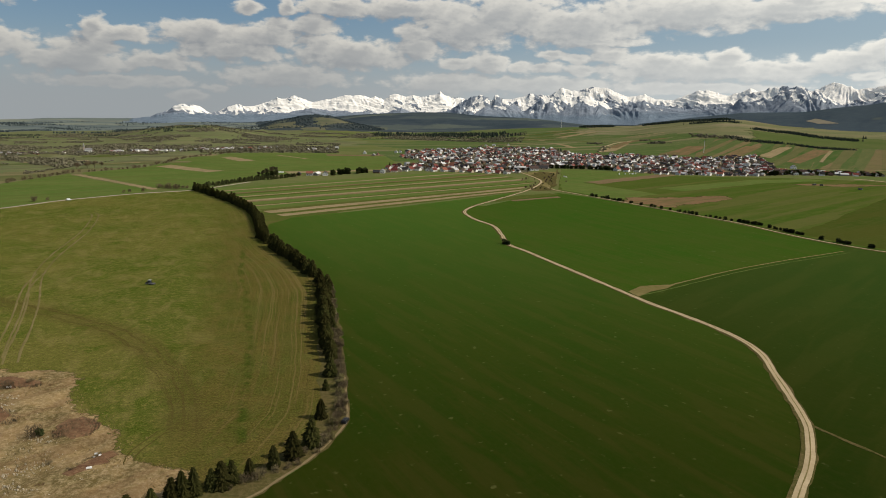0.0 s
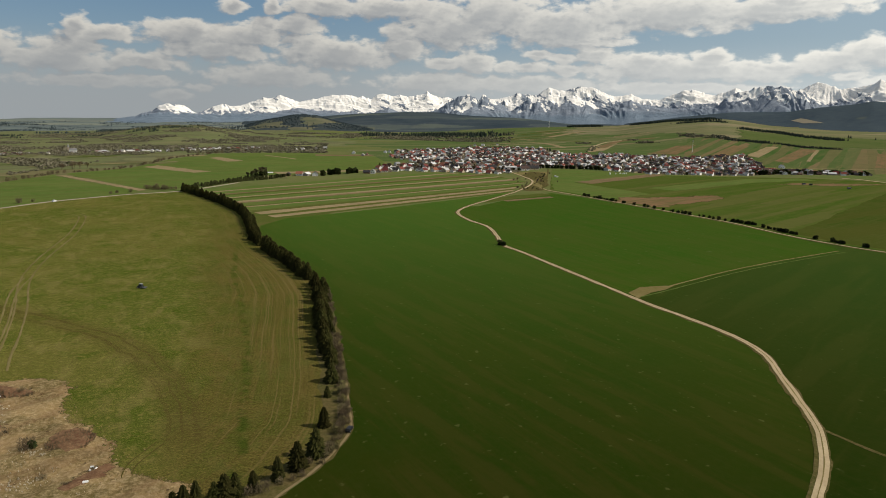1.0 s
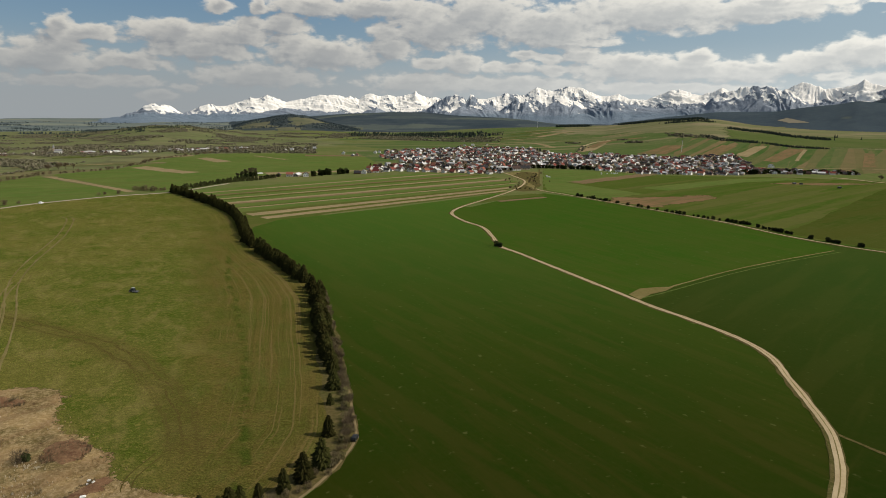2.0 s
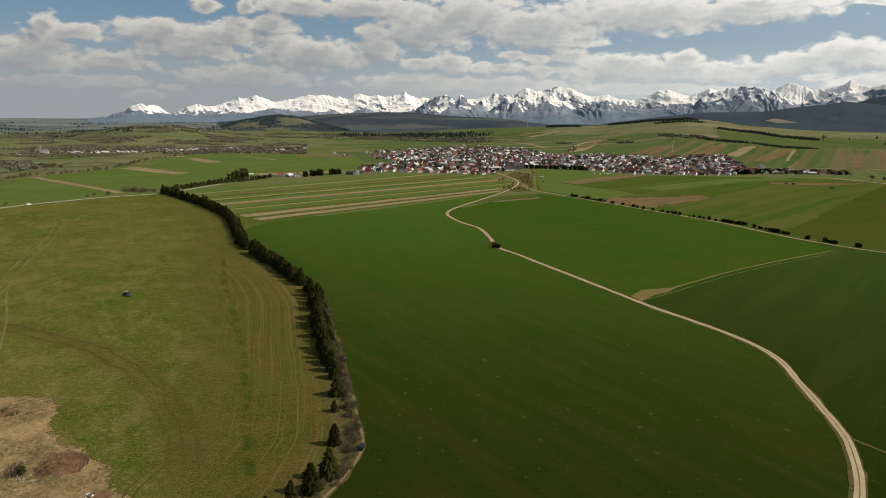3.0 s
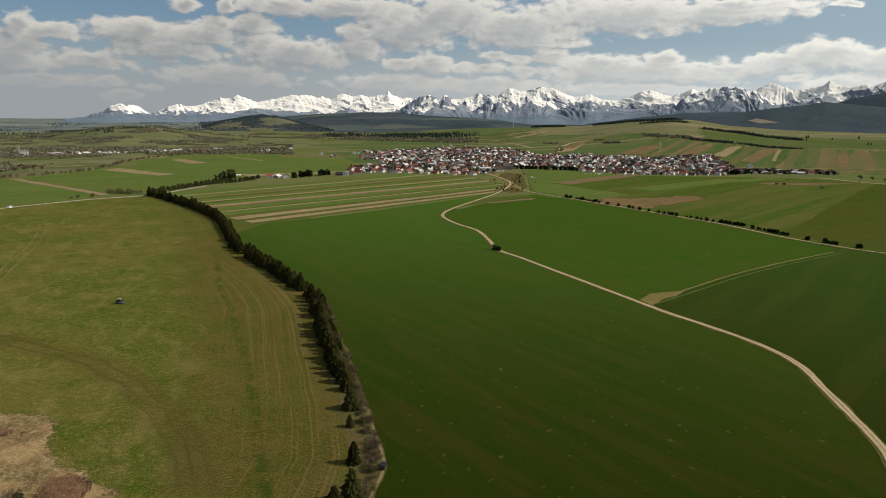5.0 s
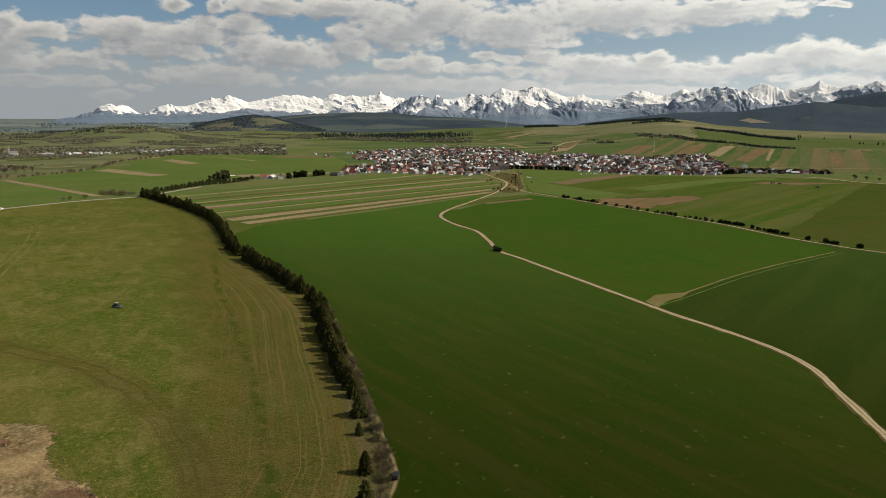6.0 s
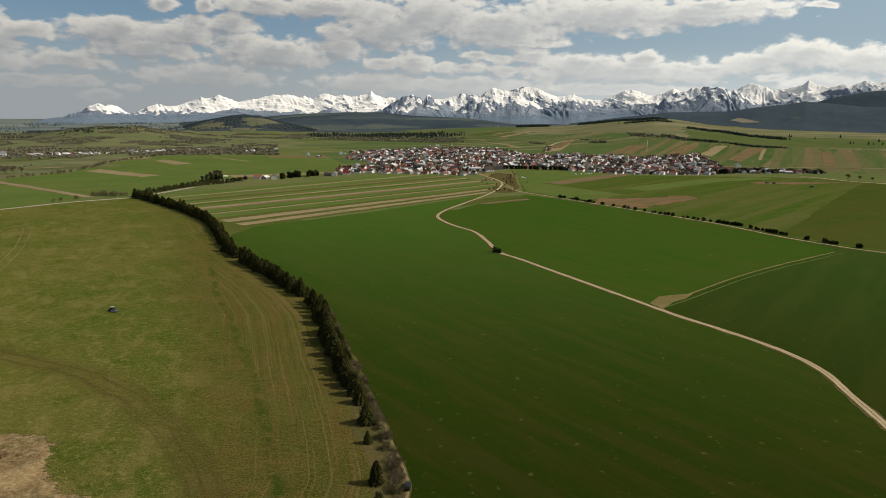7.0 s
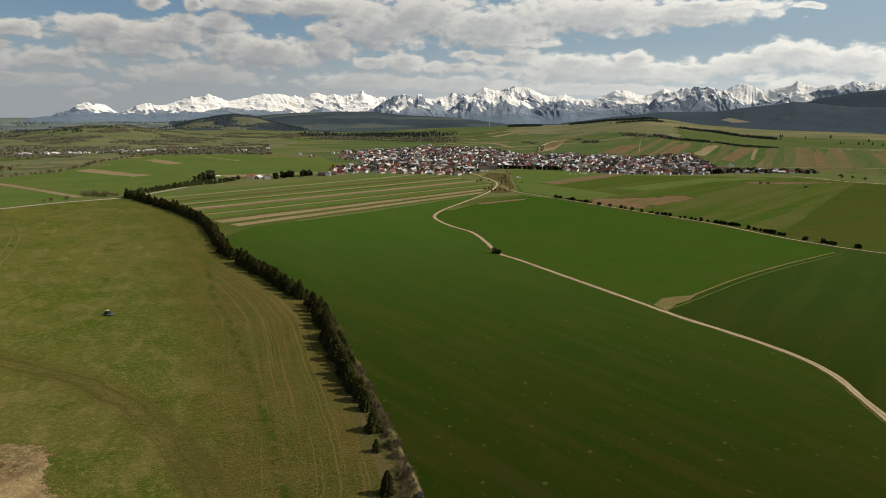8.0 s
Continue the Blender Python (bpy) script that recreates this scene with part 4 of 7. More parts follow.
# ---- fields of the plain ----
TREE_LINE = [(-44, 166), (-36, 172), (-31, 177), (-26, 182), (-22, 188), (-18, 196), (-18, 216), (-21, 232), (-25, 252), (-31, 276), (-37, 298), (-44, 325),
             (-53, 362), (-61, 385), (-72, 404), (-87, 430), (-109, 466), (-126, 494), (-143, 535), (-162, 584), (-180, 622), (-205, 660), (-230, 692), (-257, 725), (-290, 760)]
PATH_LINE = [(-60, 138), (-42, 152), (-28, 167), (-23, 176), (-18, 186), (-14, 198), (-11.5, 212), (-14.5, 228), (-19.5, 250), (-27, 280), (-36, 318), (-46, 352)]
ROAD_LINE = [(89, 1062), (102, 1006), (111, 948), (101, 885), (79, 819), (48, 749), (24, 695), (15, 655), (25, 615), (41, 583), (47, 545), (51, 507), (63, 483), (83, 440),
             (106, 391), (119, 363), (133, 339), (145, 314), (149, 292), (145.5, 268), (142, 246), (138, 225), (132, 209), (125, 195), (115, 179), (92, 140), (60, 95), (20, 40)]
TRACK_LINE = [(112, 868), (122, 840), (152, 798), (181, 754), (223, 690), (259, 635), (283, 578), (305, 542), (326, 518), (380, 470), (460, 400)]
FORK_LINE = [(116, 379), (137, 396), (188, 440), (234, 474), (296, 515)]

field([(-403, 600), (-383, 652), (-362, 685), (-333, 722), (-292, 756)] + TREE_LINE[:1:-1] + [(-52, 150), (-90, 90), (-300, 60), (-620, 260)],
      "meadow", 0.06, "dry yellow-green meadow with old mowing lines", "meadow")
field([(x + 0.3, y - 0.2) for x, y in PATH_LINE] + [(-60, 388), (-70, 404), (-85, 432), (-106, 468), (-123, 495), (-138, 533), (-144, 560), (-134, 598), (-100, 629), (-53, 673),
      (0, 731), (49, 787), (74, 818)] + ROAD_LINE[5:] + [(-20, 20), (-70, 100)], "wheat", 0.05, "wide dark green field of winter wheat", "field", 0.5)
field(ROAD_LINE[6:15] + [(111, 380)] + FORK_LINE + [(300, 533), (281, 575), (257, 633), (221, 688), (179, 751), (150, 790), (122, 818), (84, 782), (58, 737), (36, 700)],
      "wheat_light", 0.055, "bright green field of young wheat", "field", 0.4)
field(ROAD_LINE[14:][::-1] + [(111, 380)] + FORK_LINE + [(326, 512), (540, 330), (540, 40), (60, 20)], "wheat_shadow", 0.06, "olive green field of dark wheat", "field", 0.4)
field([(124, 850), (156, 802), (185, 758), (227, 694), (263, 640), (287, 582), (309, 547), (330, 524), (520, 380), (760, 860), (690, 960), (640, 1040), (530, 1068), (415, 1066), (305, 1062), (221, 1122), (160, 1136), (136, 952)],
      "striped_ley", 0.05, "wide pale green ley in front of the village", "field")
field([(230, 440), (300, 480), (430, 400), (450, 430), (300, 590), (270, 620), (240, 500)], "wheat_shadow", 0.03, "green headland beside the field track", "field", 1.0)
field([(352, 655), (470, 800), (640, 1000), (760, 860), (520, 390), (334, 527), (312, 552), (291, 588)], "late_ley", 0.09, "green field below the village", "field", 1.5)
field([(136, 948), (160, 1132), (221, 1118), (300, 1062), (166, 935), (240, 830), (180, 775), (128, 850)], "clover", 0.08, "fresh green clover field by the village", "field", 2.0)
patch([(195, 791), (250, 806), (321, 832), (314, 800), (228, 727), (178, 745)], "tilled_edge", 0.12, "strip of bare red-brown soil", "field", cell=4.0, margin=16.0)
field([(168, 945), (305, 1084), (327, 1073), (187, 926)], "soil", 0.12, "strip of bare brown soil near the village", "field", 3.0)
field([(250, 890), (420, 1030), (520, 1062), (535, 1040), (430, 990), (280, 870)], "clover", 0.11, "long fresh green strip", "field", 3.0)
patch([(450, 975), (490, 992), (620, 1006), (600, 990), (510, 968)], "tilled_edge", 0.13, "brown tilled strip below the houses", "field", cell=4.0, margin=9.0)
field([(-404, 606), (-384, 658), (-363, 690), (-337, 726), (-338, 752), (-499, 872), (-514, 892), (-524, 770), (-680, 640), (-560, 430)], "clover", 0.05, "green field beside the country road", "field")
field([(-495, 890), (-508, 905), (-466, 995), (-476, 1176), (-452, 1290), (-400, 1330), (-300, 1360), (-160, 1340), (-120, 1200), (-110, 1040), (-190, 975), (-250, 935), (-290, 830), (-300, 785), (-334, 768)],
      "clover", 0.05, "broad fresh green field", "field")
field([(-454.8, 1013.5), (-448.5, 1047.4), (-366.5, 987.8), (-336.0, 977.2), (-354.0, 953.4), (-436.6, 1000.5)], "stubble", 0.10, "wedge of pale straw stubble", "field", 2.0)
field([(-426.9, 1198.9), (-419.2, 1223.6), (-352.2, 1158.3), (-370.5, 1134.5)], "stubble", 0.10, "small wedge of pale stubble", "field", 2.0)
field([(-270, 1330), (-165, 1345), (-150, 1315), (-260, 1295)], "soil", 0.10, "narrow strip of tan bare ground", "field", 2.0)
field([(-240, 960), (-190, 990), (-110, 1045), (-100, 1065), (-200, 1010), (-255, 985)], "stubble", 0.11, "tan strip behind the roadside houses", "field", 2.0)

# long narrow strips between the tree row and the village: breadth at each end, cover
STRIPS = [(8, 5, "ley"), (12, 8, "stubble"), (10, 7, "ley"), (14, 9, "stubble"), (11, 7, "ley"), (20, 15, "clover"), (5, 4, "stubble"), (5, 6, "ley"), (18, 17, "clover"), (7, 6, "soil"), (9, 9, "stubble"),
          (15, 17, "clover"), (9, 10, "ley"), (6, 8, "stubble"), (14, 16, "clover"), (9, 12, "ley"), (6, 9, "soil"), (18, 25, "clover"), (6, 8, "stubble"), (20, 25, "clover")]
STRIP_LABEL = {"ley": "narrow pale green strip of ley", "stubble": "narrow straw-coloured strip of stubble", "soil": "narrow strip of ploughed brown soil", "clover": "narrow green strip of clover"}
v0 = v1 = 2.0
for w0, w1, cover in STRIPS:
    def spot(u, v):
        return (-134 + 0.69 * u - 0.72 * v, 598 + 0.72 * u + 0.69 * v)
    left = lambda v: np.interp(v, [0, 50, 130, 220, 260], [-4, -4, 10, 22, 60])
    right = lambda v: np.interp(v, [0, 65, 161, 211, 270], [302, 410, 432, 400, 290])
    field([spot(left(v0), v0), spot(right(v1), v1), spot(right(v1 + w1), v1 + w1), spot(left(v0 + w0), v0 + w0)], cover, 0.05, STRIP_LABEL[cover], "field", 0.9)
    v0, v1 = v0 + w0, v1 + w1

field([(-124, 500), (-142, 540), (-160, 588), (-180, 626), (-120, 640), (-96, 628), (-134, 590), (-138, 555)], "ley", 0.045, "pale grass headland beside the tree row", "field", 1.0)

# dead grass, scrub and heaps at the dump
patch([(-260, 262), (-148, 242), (-138, 240), (-129, 244), (-119, 242), (-112, 232), (-108, 221), (-99, 211), (-90, 205), (-82, 198), (-75, 190), (-70, 184), (-62, 181), (-50, 179), (-44, 168), (-50, 148), (-95, 110), (-230, 140)],
      "scrub", 0.10, "patch of dead straw-coloured grass on bumpy ground", cell=0.9, margin=5.0, bumps=0.9)
for ring, words in (([(-100, 200), (-99.4, 205), (-94.6, 206.5), (-88.6, 203.5), (-85, 198), (-86.3, 193), (-89, 189.5), (-95.5, 193.5)], "patch of red-brown low scrub"),
                    ([(-150, 205), (-128, 212), (-116, 206), (-118, 198), (-140, 192)], "wide patch of brown low scrub"),
                    ([(-150, 232), (-138, 236), (-122, 232), (-126, 227), (-145, 225)], "small patch of brown low scrub"),
                    ([(-119, 170), (-108, 175), (-101, 171), (-105, 163), (-117, 162)], "tangled brown scrub by the heaps"),
                    ([(-83, 172), (-76, 187), (-71, 185), (-78, 170)], "brown brushwood round the litter"), ([(-128, 186), (-116, 190), (-112, 184), (-122, 180)], "low brown scrub on the rough ground")):
    patch(ring, "heather", 0.45, words, cell=0.7, margin=3.0, bumps=0.9)
field([(113, 383), (117, 374), (126, 385), (136, 393), (144, 402), (132, 400), (122, 396)], "rut", 0.14, "bare trampled corner where the tracks part", "bare ground", 1.2)
field([(90, 868), (104, 852), (120, 842), (112, 880), (104, 905), (98, 890)], "ditch", 0.14, "weedy corner between the tracks", "rough ground", 2.0)
field([(88, 842), (98, 832), (116, 842), (112, 862), (100, 868), (90, 858)], "ditch", 0.145, "dark brown weedy mound between the tracks", "rough ground", 2.5)
field([(92, 1055), (105, 1005), (113, 950), (104, 885), (98, 868), (116, 862), (126, 900), (138, 1010), (146, 1080), (120, 1078)], "rut", 0.115, "dry brown grass between the tracks", "rough ground", 2.0)
field([(100, 1010), (116, 950), (120, 870), (128, 900), (140, 1060), (118, 1075)], "ditch", 0.12, "dry grass between the tracks by the yard", "rough ground", 2.0)
field([(40, 722), (60, 745), (120, 800), (110, 812), (75, 790), (48, 750)], "ley", 0.10, "pale grass headland beside the dirt road", "field", 1.5)
field([(66, 738), (120, 778), (116, 786), (62, 745)], "soil", 0.15, "small strip of bare brown soil", "field", 1.0)

# tracks and roads
ribbon("verge", ROAD_LINE, 4.4, "ditch", 0.10, "weedy brown verge of the dirt road", "verge", offset=0.3, uneven=0.5)
road = ribbon("dirt_road", ROAD_LINE, 2.7, "gravel", 0.17, "pale sandy dirt road winding between the fields", "road", uneven=0.25)
ribbon("grass_strip", ROAD_LINE[4:], 0.30, "rut", 0.235, "thin worn grass strip along the middle of the road", "verge", uneven=1.6, crown=0.01)
ribbon("verge", [(140.5, 318), (146.2, 300), (146.4, 284), (143, 262), (139.5, 243), (136, 226), (130, 210), (123, 196)], 0.7, "ditch", 0.15, "dark weedy ditch beside the dirt road", "verge", uneven=1.0)
ribbon("verge", TRACK_LINE, 4.4, "ditch", 0.10, "grassy verge of the field track", "verge", uneven=0.5)
ribbon("dirt_road", TRACK_LINE, 2.0, "gravel", 0.16, "pale field track along a hedge", "road", offset=-1.5, uneven=0.3)
ribbon("verge", PATH_LINE[:-1], 10.0, "ditch", 0.10, "dry grass verge beside the tree row", "verge", offset=-4.2, uneven=0.3)
ribbon("verge", PATH_LINE[:7], 7.0, "ditch", 0.115, "dry grass below the lone spruces", "verge", offset=-4.0, uneven=0.7)
ribbon("dirt_road", PATH_LINE[:-3], 0.9, "footpath", 0.16, "narrow dirt path along the wheat field", "path", uneven=0.35)
ribbon("verge", [(x + 2.5, y) for x, y in TREE_LINE[12:20]], 4.0, "ditch", 0.09, "strip of dry grass under the trees", "verge", offset=1.0, uneven=0.5)
ribbon("field_track", FORK_LINE, 1.3, "rut", 0.15, "worn pale wheel track across the wheat", "track", offset=-1.5, uneven=0.6)
ribbon("field_track", FORK_LINE, 0.9, "clover", 0.15, "faint second wheel track across the wheat", "track", offset=3.5, uneven=0.7)
ribbon("dirt_road", [(114, 850), (122, 900), (130, 955), (142, 1040), (152, 1124)], 2.4, "ditch", 0.20, "straight overgrown track to the yard", "road", uneven=0.3)
ribbon("country_road", [(-660, 150), (-480, 420), (-403, 600), (-383, 652), (-362, 685), (-333, 722), (-292, 758), (-275, 800), (-258, 850)], 5.0, "asphalt", 0.15, "narrow grey country road", "road", uneven=0.06)
ribbon("field_track", [(-499, 881), (-441, 839), (-334, 757)], 9.0, "stubble", 0.15, "pale straw field road", "track", uneven=0.3)
ribbon("field_track", [(-352, 1282), (-310, 1245), (-275, 1210)], 7.0, "stubble", 0.15, "thin strip of pale stubble", "track", uneven=0.5)
for off in (-1.6, 1.6):
    ribbon("wheel_track", [(-148, 248), (-156, 262), (-166, 282), (-188, 322), (-220, 375), (-242, 426), (-270, 508), (-300, 575), (-312, 590)], 0.9, "rut", 0.14, "worn tan wheel rut in the meadow", "track", offset=off * 1.6, uneven=0.8)
    ribbon("wheel_track", [(-156, 252), (-166, 270), (-184, 304), (-210, 350), (-222, 380)], 0.9, "rut", 0.14, "tan wheel rut beside another in the meadow", "track", offset=off, uneven=0.8)
    ribbon("wheel_track", [(-44, 160), (-62, 175), (-68, 185), (-66, 200)], 0.4, "worn", 0.2, "dark tyre mark in the dead grass", "track", offset=off * 0.8, uneven=0.6)
ribbon("field_track", [(139, 224), (146, 212), (151.5, 204), (154, 193), (156.5, 180), (160, 150)], 1.3, "ditch", 0.14, "faint brown track leaving the dirt road", "track", uneven=1.0)

# ---- fields on the far slope ----
SLOPE = [((531, 1485), (545, 1440), (690, 1691), (655, 1695), "soil"), ((610, 1496), (620, 1456), (766, 1700), (733, 1694), "stubble"), ((625, 1393), (632, 1355), (835, 1648), (800, 1666), "soil"),
         ((404, 1510), (465, 1500), (566, 1688), (520, 1690), "soil"), ((290, 1540), (334, 1600), (430, 1880), (345, 1740), "stubble"), ((760, 1290), (782, 1288), (940, 1558), (926, 1572), "soil")]
SLOPE_LABEL = {"soil": "strip of bare brown soil on the hillside", "stubble": "strip of straw-coloured stubble on the hillside", "clover": "fresh green field on the hillside", "ley": "pale grass field on the hillside", "tilled": "strip of weedy tilled soil on the hillside"}
slope_field((640, 1760), (1380, 1560), (1500, 1900), (760, 2120), "slope_green", "green hillside field under a belt of trees", 0.3, cuts=60)
slope_field((1326, 2887), (1372, 2910), (1403, 2777), (1339, 2813), "felled", "straw-coloured clearing in the mountain forest", 0.9)
for a, b, c, d, cover in SLOPE:
    slope_field(a, b, c, d, {"soil": "tilled"}.get(cover, cover), SLOPE_LABEL[cover])
for pts, w, cover in (([(113, 2079), (174, 1998), (199, 1935)], 14, "stubble"), ([(123, 2247), (188, 2246), (274, 2365), (380, 2553)], 20, "ley"), ([(260, 2246), (421, 2436), (547, 2389)], 16, "stubble"), ([(336, 1673), (424, 1870), (527, 1914)], 22, "tilled"), ([(70, 1810), (130, 1825), (197, 1842), (232, 1775), (249, 1665)], 16, "stubble"), ([(259, 2081), (334, 2227), (401, 2322)], 26, "stubble"), ([(60, 1900), (160, 1960), (260, 1930), (330, 1860)], 12, "ley"),
                      ([(150, 2050), (240, 2150), (330, 2230)], 18, "ley"), ([(616, 1248), (731, 1246), (860, 1241), (1000, 1235)], 6, "stubble"), ([(689, 1391), (760, 1520), (828, 1640)], 7, "stubble")):
    ribbon("field_strip", pts, w, cover, 0.40, SLOPE_LABEL[cover], "field", uneven=0.4, step=14)
for pts in ([(292, 1560), (316, 1664), (339, 1742), (385, 1842), (433, 1893)], [(15, 1400), (21, 1450), (29, 1546), (48, 1690), (78, 1736), (120, 1750)], [(590, 1075), (607, 1066), (633, 1016), (674, 984), (760, 920)]):
    ribbon("dirt_road", pts, 6.0, "gravel", 0.45, "pale farm road climbing from the village", "road", uneven=0.2, step=8)


def inside_village(x, y):
    return -140 < x < 640 and y < 1690 - max(0.0, x - 200) * 0.42


strips = random.Random(12)
for k in range(20):
    az, r = strips.uniform(0.5, 13.0), strips.uniform(1700, 2400)
    x, y = OX + r * math.sin(radians(az)), OY + r * math.cos(radians(az))
    if inside_village(x, y):
        continue
    turn = radians(strips.uniform(24, 40) if az > 15 else strips.uniform(48, 75))
    d = strips.uniform(50, 170)
    bend = strips.uniform(-12, 12)
    cover = strips.choice(("ley", "farmland", "stubble", "ley"))
    ribbon("field_strip", [(x, y), (x + math.sin(turn) * d * 0.5 + bend, y + math.cos(turn) * d * 0.5), (x + math.sin(turn) * d, y + math.cos(turn) * d)], strips.uniform(5, 12), cover, 0.35 + 0.004 * k, "narrow strip of farmland on the hillside", "field", uneven=0.2, step=14)
for k in range(26):
    x, y = strips.uniform(-760, -470), strips.uniform(960, 1330)
    if x > np.interp(y, [900, 1180, 1300], [-520, -490, -470]) or y > 1130 + (x + 800) * 0.75:
        continue
    turn = radians(strips.uniform(30, 60))
    d = strips.uniform(40, 120)
    ribbon("field_strip", [(x, y), (x + math.sin(turn) * d * 0.5, y + math.cos(turn) * d * 0.5), (x + math.sin(turn) * d, y + math.cos(turn) * d)], strips.uniform(8, 26), strips.choice(("ley", "stubble", "valley", "valley")), 0.10 + 0.004 * k, "narrow valley pasture strip", "field", uneven=0.4, step=10)


# ---- trees ----
def spruce_meshes(seed, h=9.0, w=2.3, material="needles"):
    r = random.Random(seed)
    bm = bmesh.new()
    bmesh.ops.create_cone(bm, segments=7, radius1=0.17, radius2=0.02, depth=h * 0.96, cap_ends=True)
    bmesh.ops.translate(bm, verts=bm.verts, vec=(0, 0, h * 0.48))
    trunk = from_bm("trunk", bm, M["bark"])
    v, f = [], []
    levels = int(h / 0.36)
    for i in range(levels):
        t = (i + 0.3) / levels
        z = 0.45 + (h - 0.5) * t
        reach = w * 0.94 * (1 - t) ** 0.45 * r.uniform(0.82, 1.1) + 0.12
        n = 11 if t < 0.6 else 7
        a0 = r.uniform(0, 6.3)
        for k in range(n):
            a = a0 + 6.283 * k / n + r.uniform(-0.25, 0.25)
            L = reach * r.uniform(0.68, 1.18)
            c, s = math.cos(a), math.sin(a)
            drop = L * r.uniform(0.25, 0.5)
            half = L * r.uniform(0.26, 0.36)
            b = len(v)
            zz = z + r.uniform(-0.12, 0.12)
            v += [(0, 0, zz + 0.1), (c * L, s * L, zz - drop), (c * L * 0.55 - s * half, s * L * 0.55 + c * half, zz - drop * 0.75 - 0.1), (c * L * 0.55 + s * half, s * L * 0.55 - c * half, zz - drop * 0.75 - 0.1),
                  (c * L * 0.6, s * L * 0.6, zz - drop * 0.25 + 0.08)]
            f += [(0 + b, 2 + b, 4 + b), (0 + b, 4 + b, 3 + b), (2 + b, 1 + b, 4 + b), (4 + b, 1 + b, 3 + b)]
    return trunk, as_mesh("crown", v, f, [M[material]])


def leafy_meshes(seed, h, w, material, count, trunk_h=0.4, size=0.28, bare=False):
    """A broadleaved tree or bush: limbs and a crown of loose clumps."""
    r = random.Random(seed)
    v, f = [], []
    limbs = []
    for k in range(7):
        a = 6.283 * k / 7 + r.uniform(-0.4, 0.4)
        reach = w * r.uniform(0.35, 0.8)
        top = (math.cos(a) * reach, math.sin(a) * reach, h * r.uniform(0.55, 0.9))
        limbs.append(top)
        base = h * trunk_h * r.uniform(0.1, 0.6)
        th = 0.03 * h * 0.35
        b = len(v)
        for q, s in (((0, 0, base), th), (top, th * 0.25)):
            for j in range(3):
                v.append((q[0] + math.cos(j * 2.09) * s, q[1] + math.sin(j * 2.09) * s, q[2]))
        f += [(b, b + 1, b + 4, b + 3), (b + 1, b + 2, b + 5, b + 4), (b + 2, b, b + 3, b + 5)]
    b = len(v)
    for q, s in ((0, 0.022 * h), (h * 0.75, 0.006 * h)):
        for j in range(6):
            v.append((math.cos(j * 1.047) * s, math.sin(j * 1.047) * s, q))
    f += [(b + j, b + (j + 1) % 6, b + 6 + (j + 1) % 6, b + 6 + j) for j in range(6)]
    wood = as_mesh("trunk", v, f, [M["bark"]])
    heaps = [(0, 0, h * 0.62, w * 0.6)] + [(x * 0.85, y * 0.85, z * 0.85, w * r.uniform(0.32, 0.5)) for x, y, z in limbs]
    if trunk_h < 0.25:
        heaps += [(x * 0.75, y * 0.75, h * 0.24, w * 0.42) for x, y, z in limbs]
    v, f = [], []
    for i in range(count):
        hx, hy, hz, hr = r.choice(heaps)
        d = Vector((r.gauss(0, 1), r.gauss(0, 1), r.gauss(0, 1))).normalized() * hr * r.uniform(0.45, 1.12) ** 0.6
        c = Vector((hx, hy, max(0.15, hz + d.z * 0.85))) + Vector((d.x, d.y, 0))
        if bare:
            up = (d * 0.6 + Vector((0, 0, hr))).normalized() * size * 3.0 * r.uniform(0.6, 1.3)
            side = Vector((r.gauss(0, 1), r.gauss(0, 1), r.gauss(0, 1))).normalized() * size * 0.22
            b = len(v)
            v += [tuple(c - side), tuple(c + side), tuple(c + up)]
            f.append((b, b + 1, b + 2))
        else:
            n1 = Vector((r.gauss(0, 1), r.gauss(0, 1), r.gauss(0, 1))).normalized()
            n2 = n1.orthogonal().normalized()
            s = size * r.uniform(0.6, 1.4)
            b = len(v)
            v += [tuple(c + n1 * s), tuple(c + n2 * s), tuple(c - n1 * s), tuple(c - n2 * s)]
            f.append((b, b + 1, b + 2, b + 3))
    return wood, as_mesh("crown", v, f, [material])


class Kinds:
    """Trees of one kind, each a copy of one of a few grown once."""
    def __init__(self, name, label, category, group, grown):
        self.name, self.label, self.category, self.group, self.grown, self.first = name, label, category, group, grown, {}

    def put(self, m, label=""):
        i = rnd.randrange(len(self.grown))
        if i not in self.first:
            ob = thing(self.name, self.label, self.category, self.group)
            for n, me in zip(("trunk", "crown"), self.grown[i]):
                part(n, me, ob)
            ob.matrix_basis = m
            self.first[i] = ob
        else:
            ob = copy_thing(self.first[i], m @ Matrix.Diagonal((*(1 / s for s in self.first[i].scale), 1)))
        if label:
            ob["label"] = label
        return ob


spruces = Kinds("spruce_tree", "dark green spruce in the field-edge tree row", "tree", "tree row", [spruce_meshes(s, 9.0, w) for s, w in ((1, 2.8), (2, 2.4), (3, 3.1), (4, 2.6), (5, 2.9))])
shrubs = Kinds("bare_shrub", "leafless brown shrub in the tree row", "shrub", "bare shrubs", [leafy_meshes(s, 3.4, 2.2, M["twigs"], 420, 0.2, 0.3, True) for s in (11, 12, 13)])
buds = Kinds("willow_bush", "budding yellowish willow bush beside the path", "bush", "bare shrubs", [leafy_meshes(s, 4.2, 2.4, M["willow"], 500, 0.2, 0.2) for s in (21, 22)])
hedges = Kinds("hedge_bush", "dense dark green hedge bush by the track", "bush", "hedge", [leafy_meshes(s, 4.5, 2.3, M["leaf"], 640, 0.15, 0.4) for s in (31, 32, 33)])
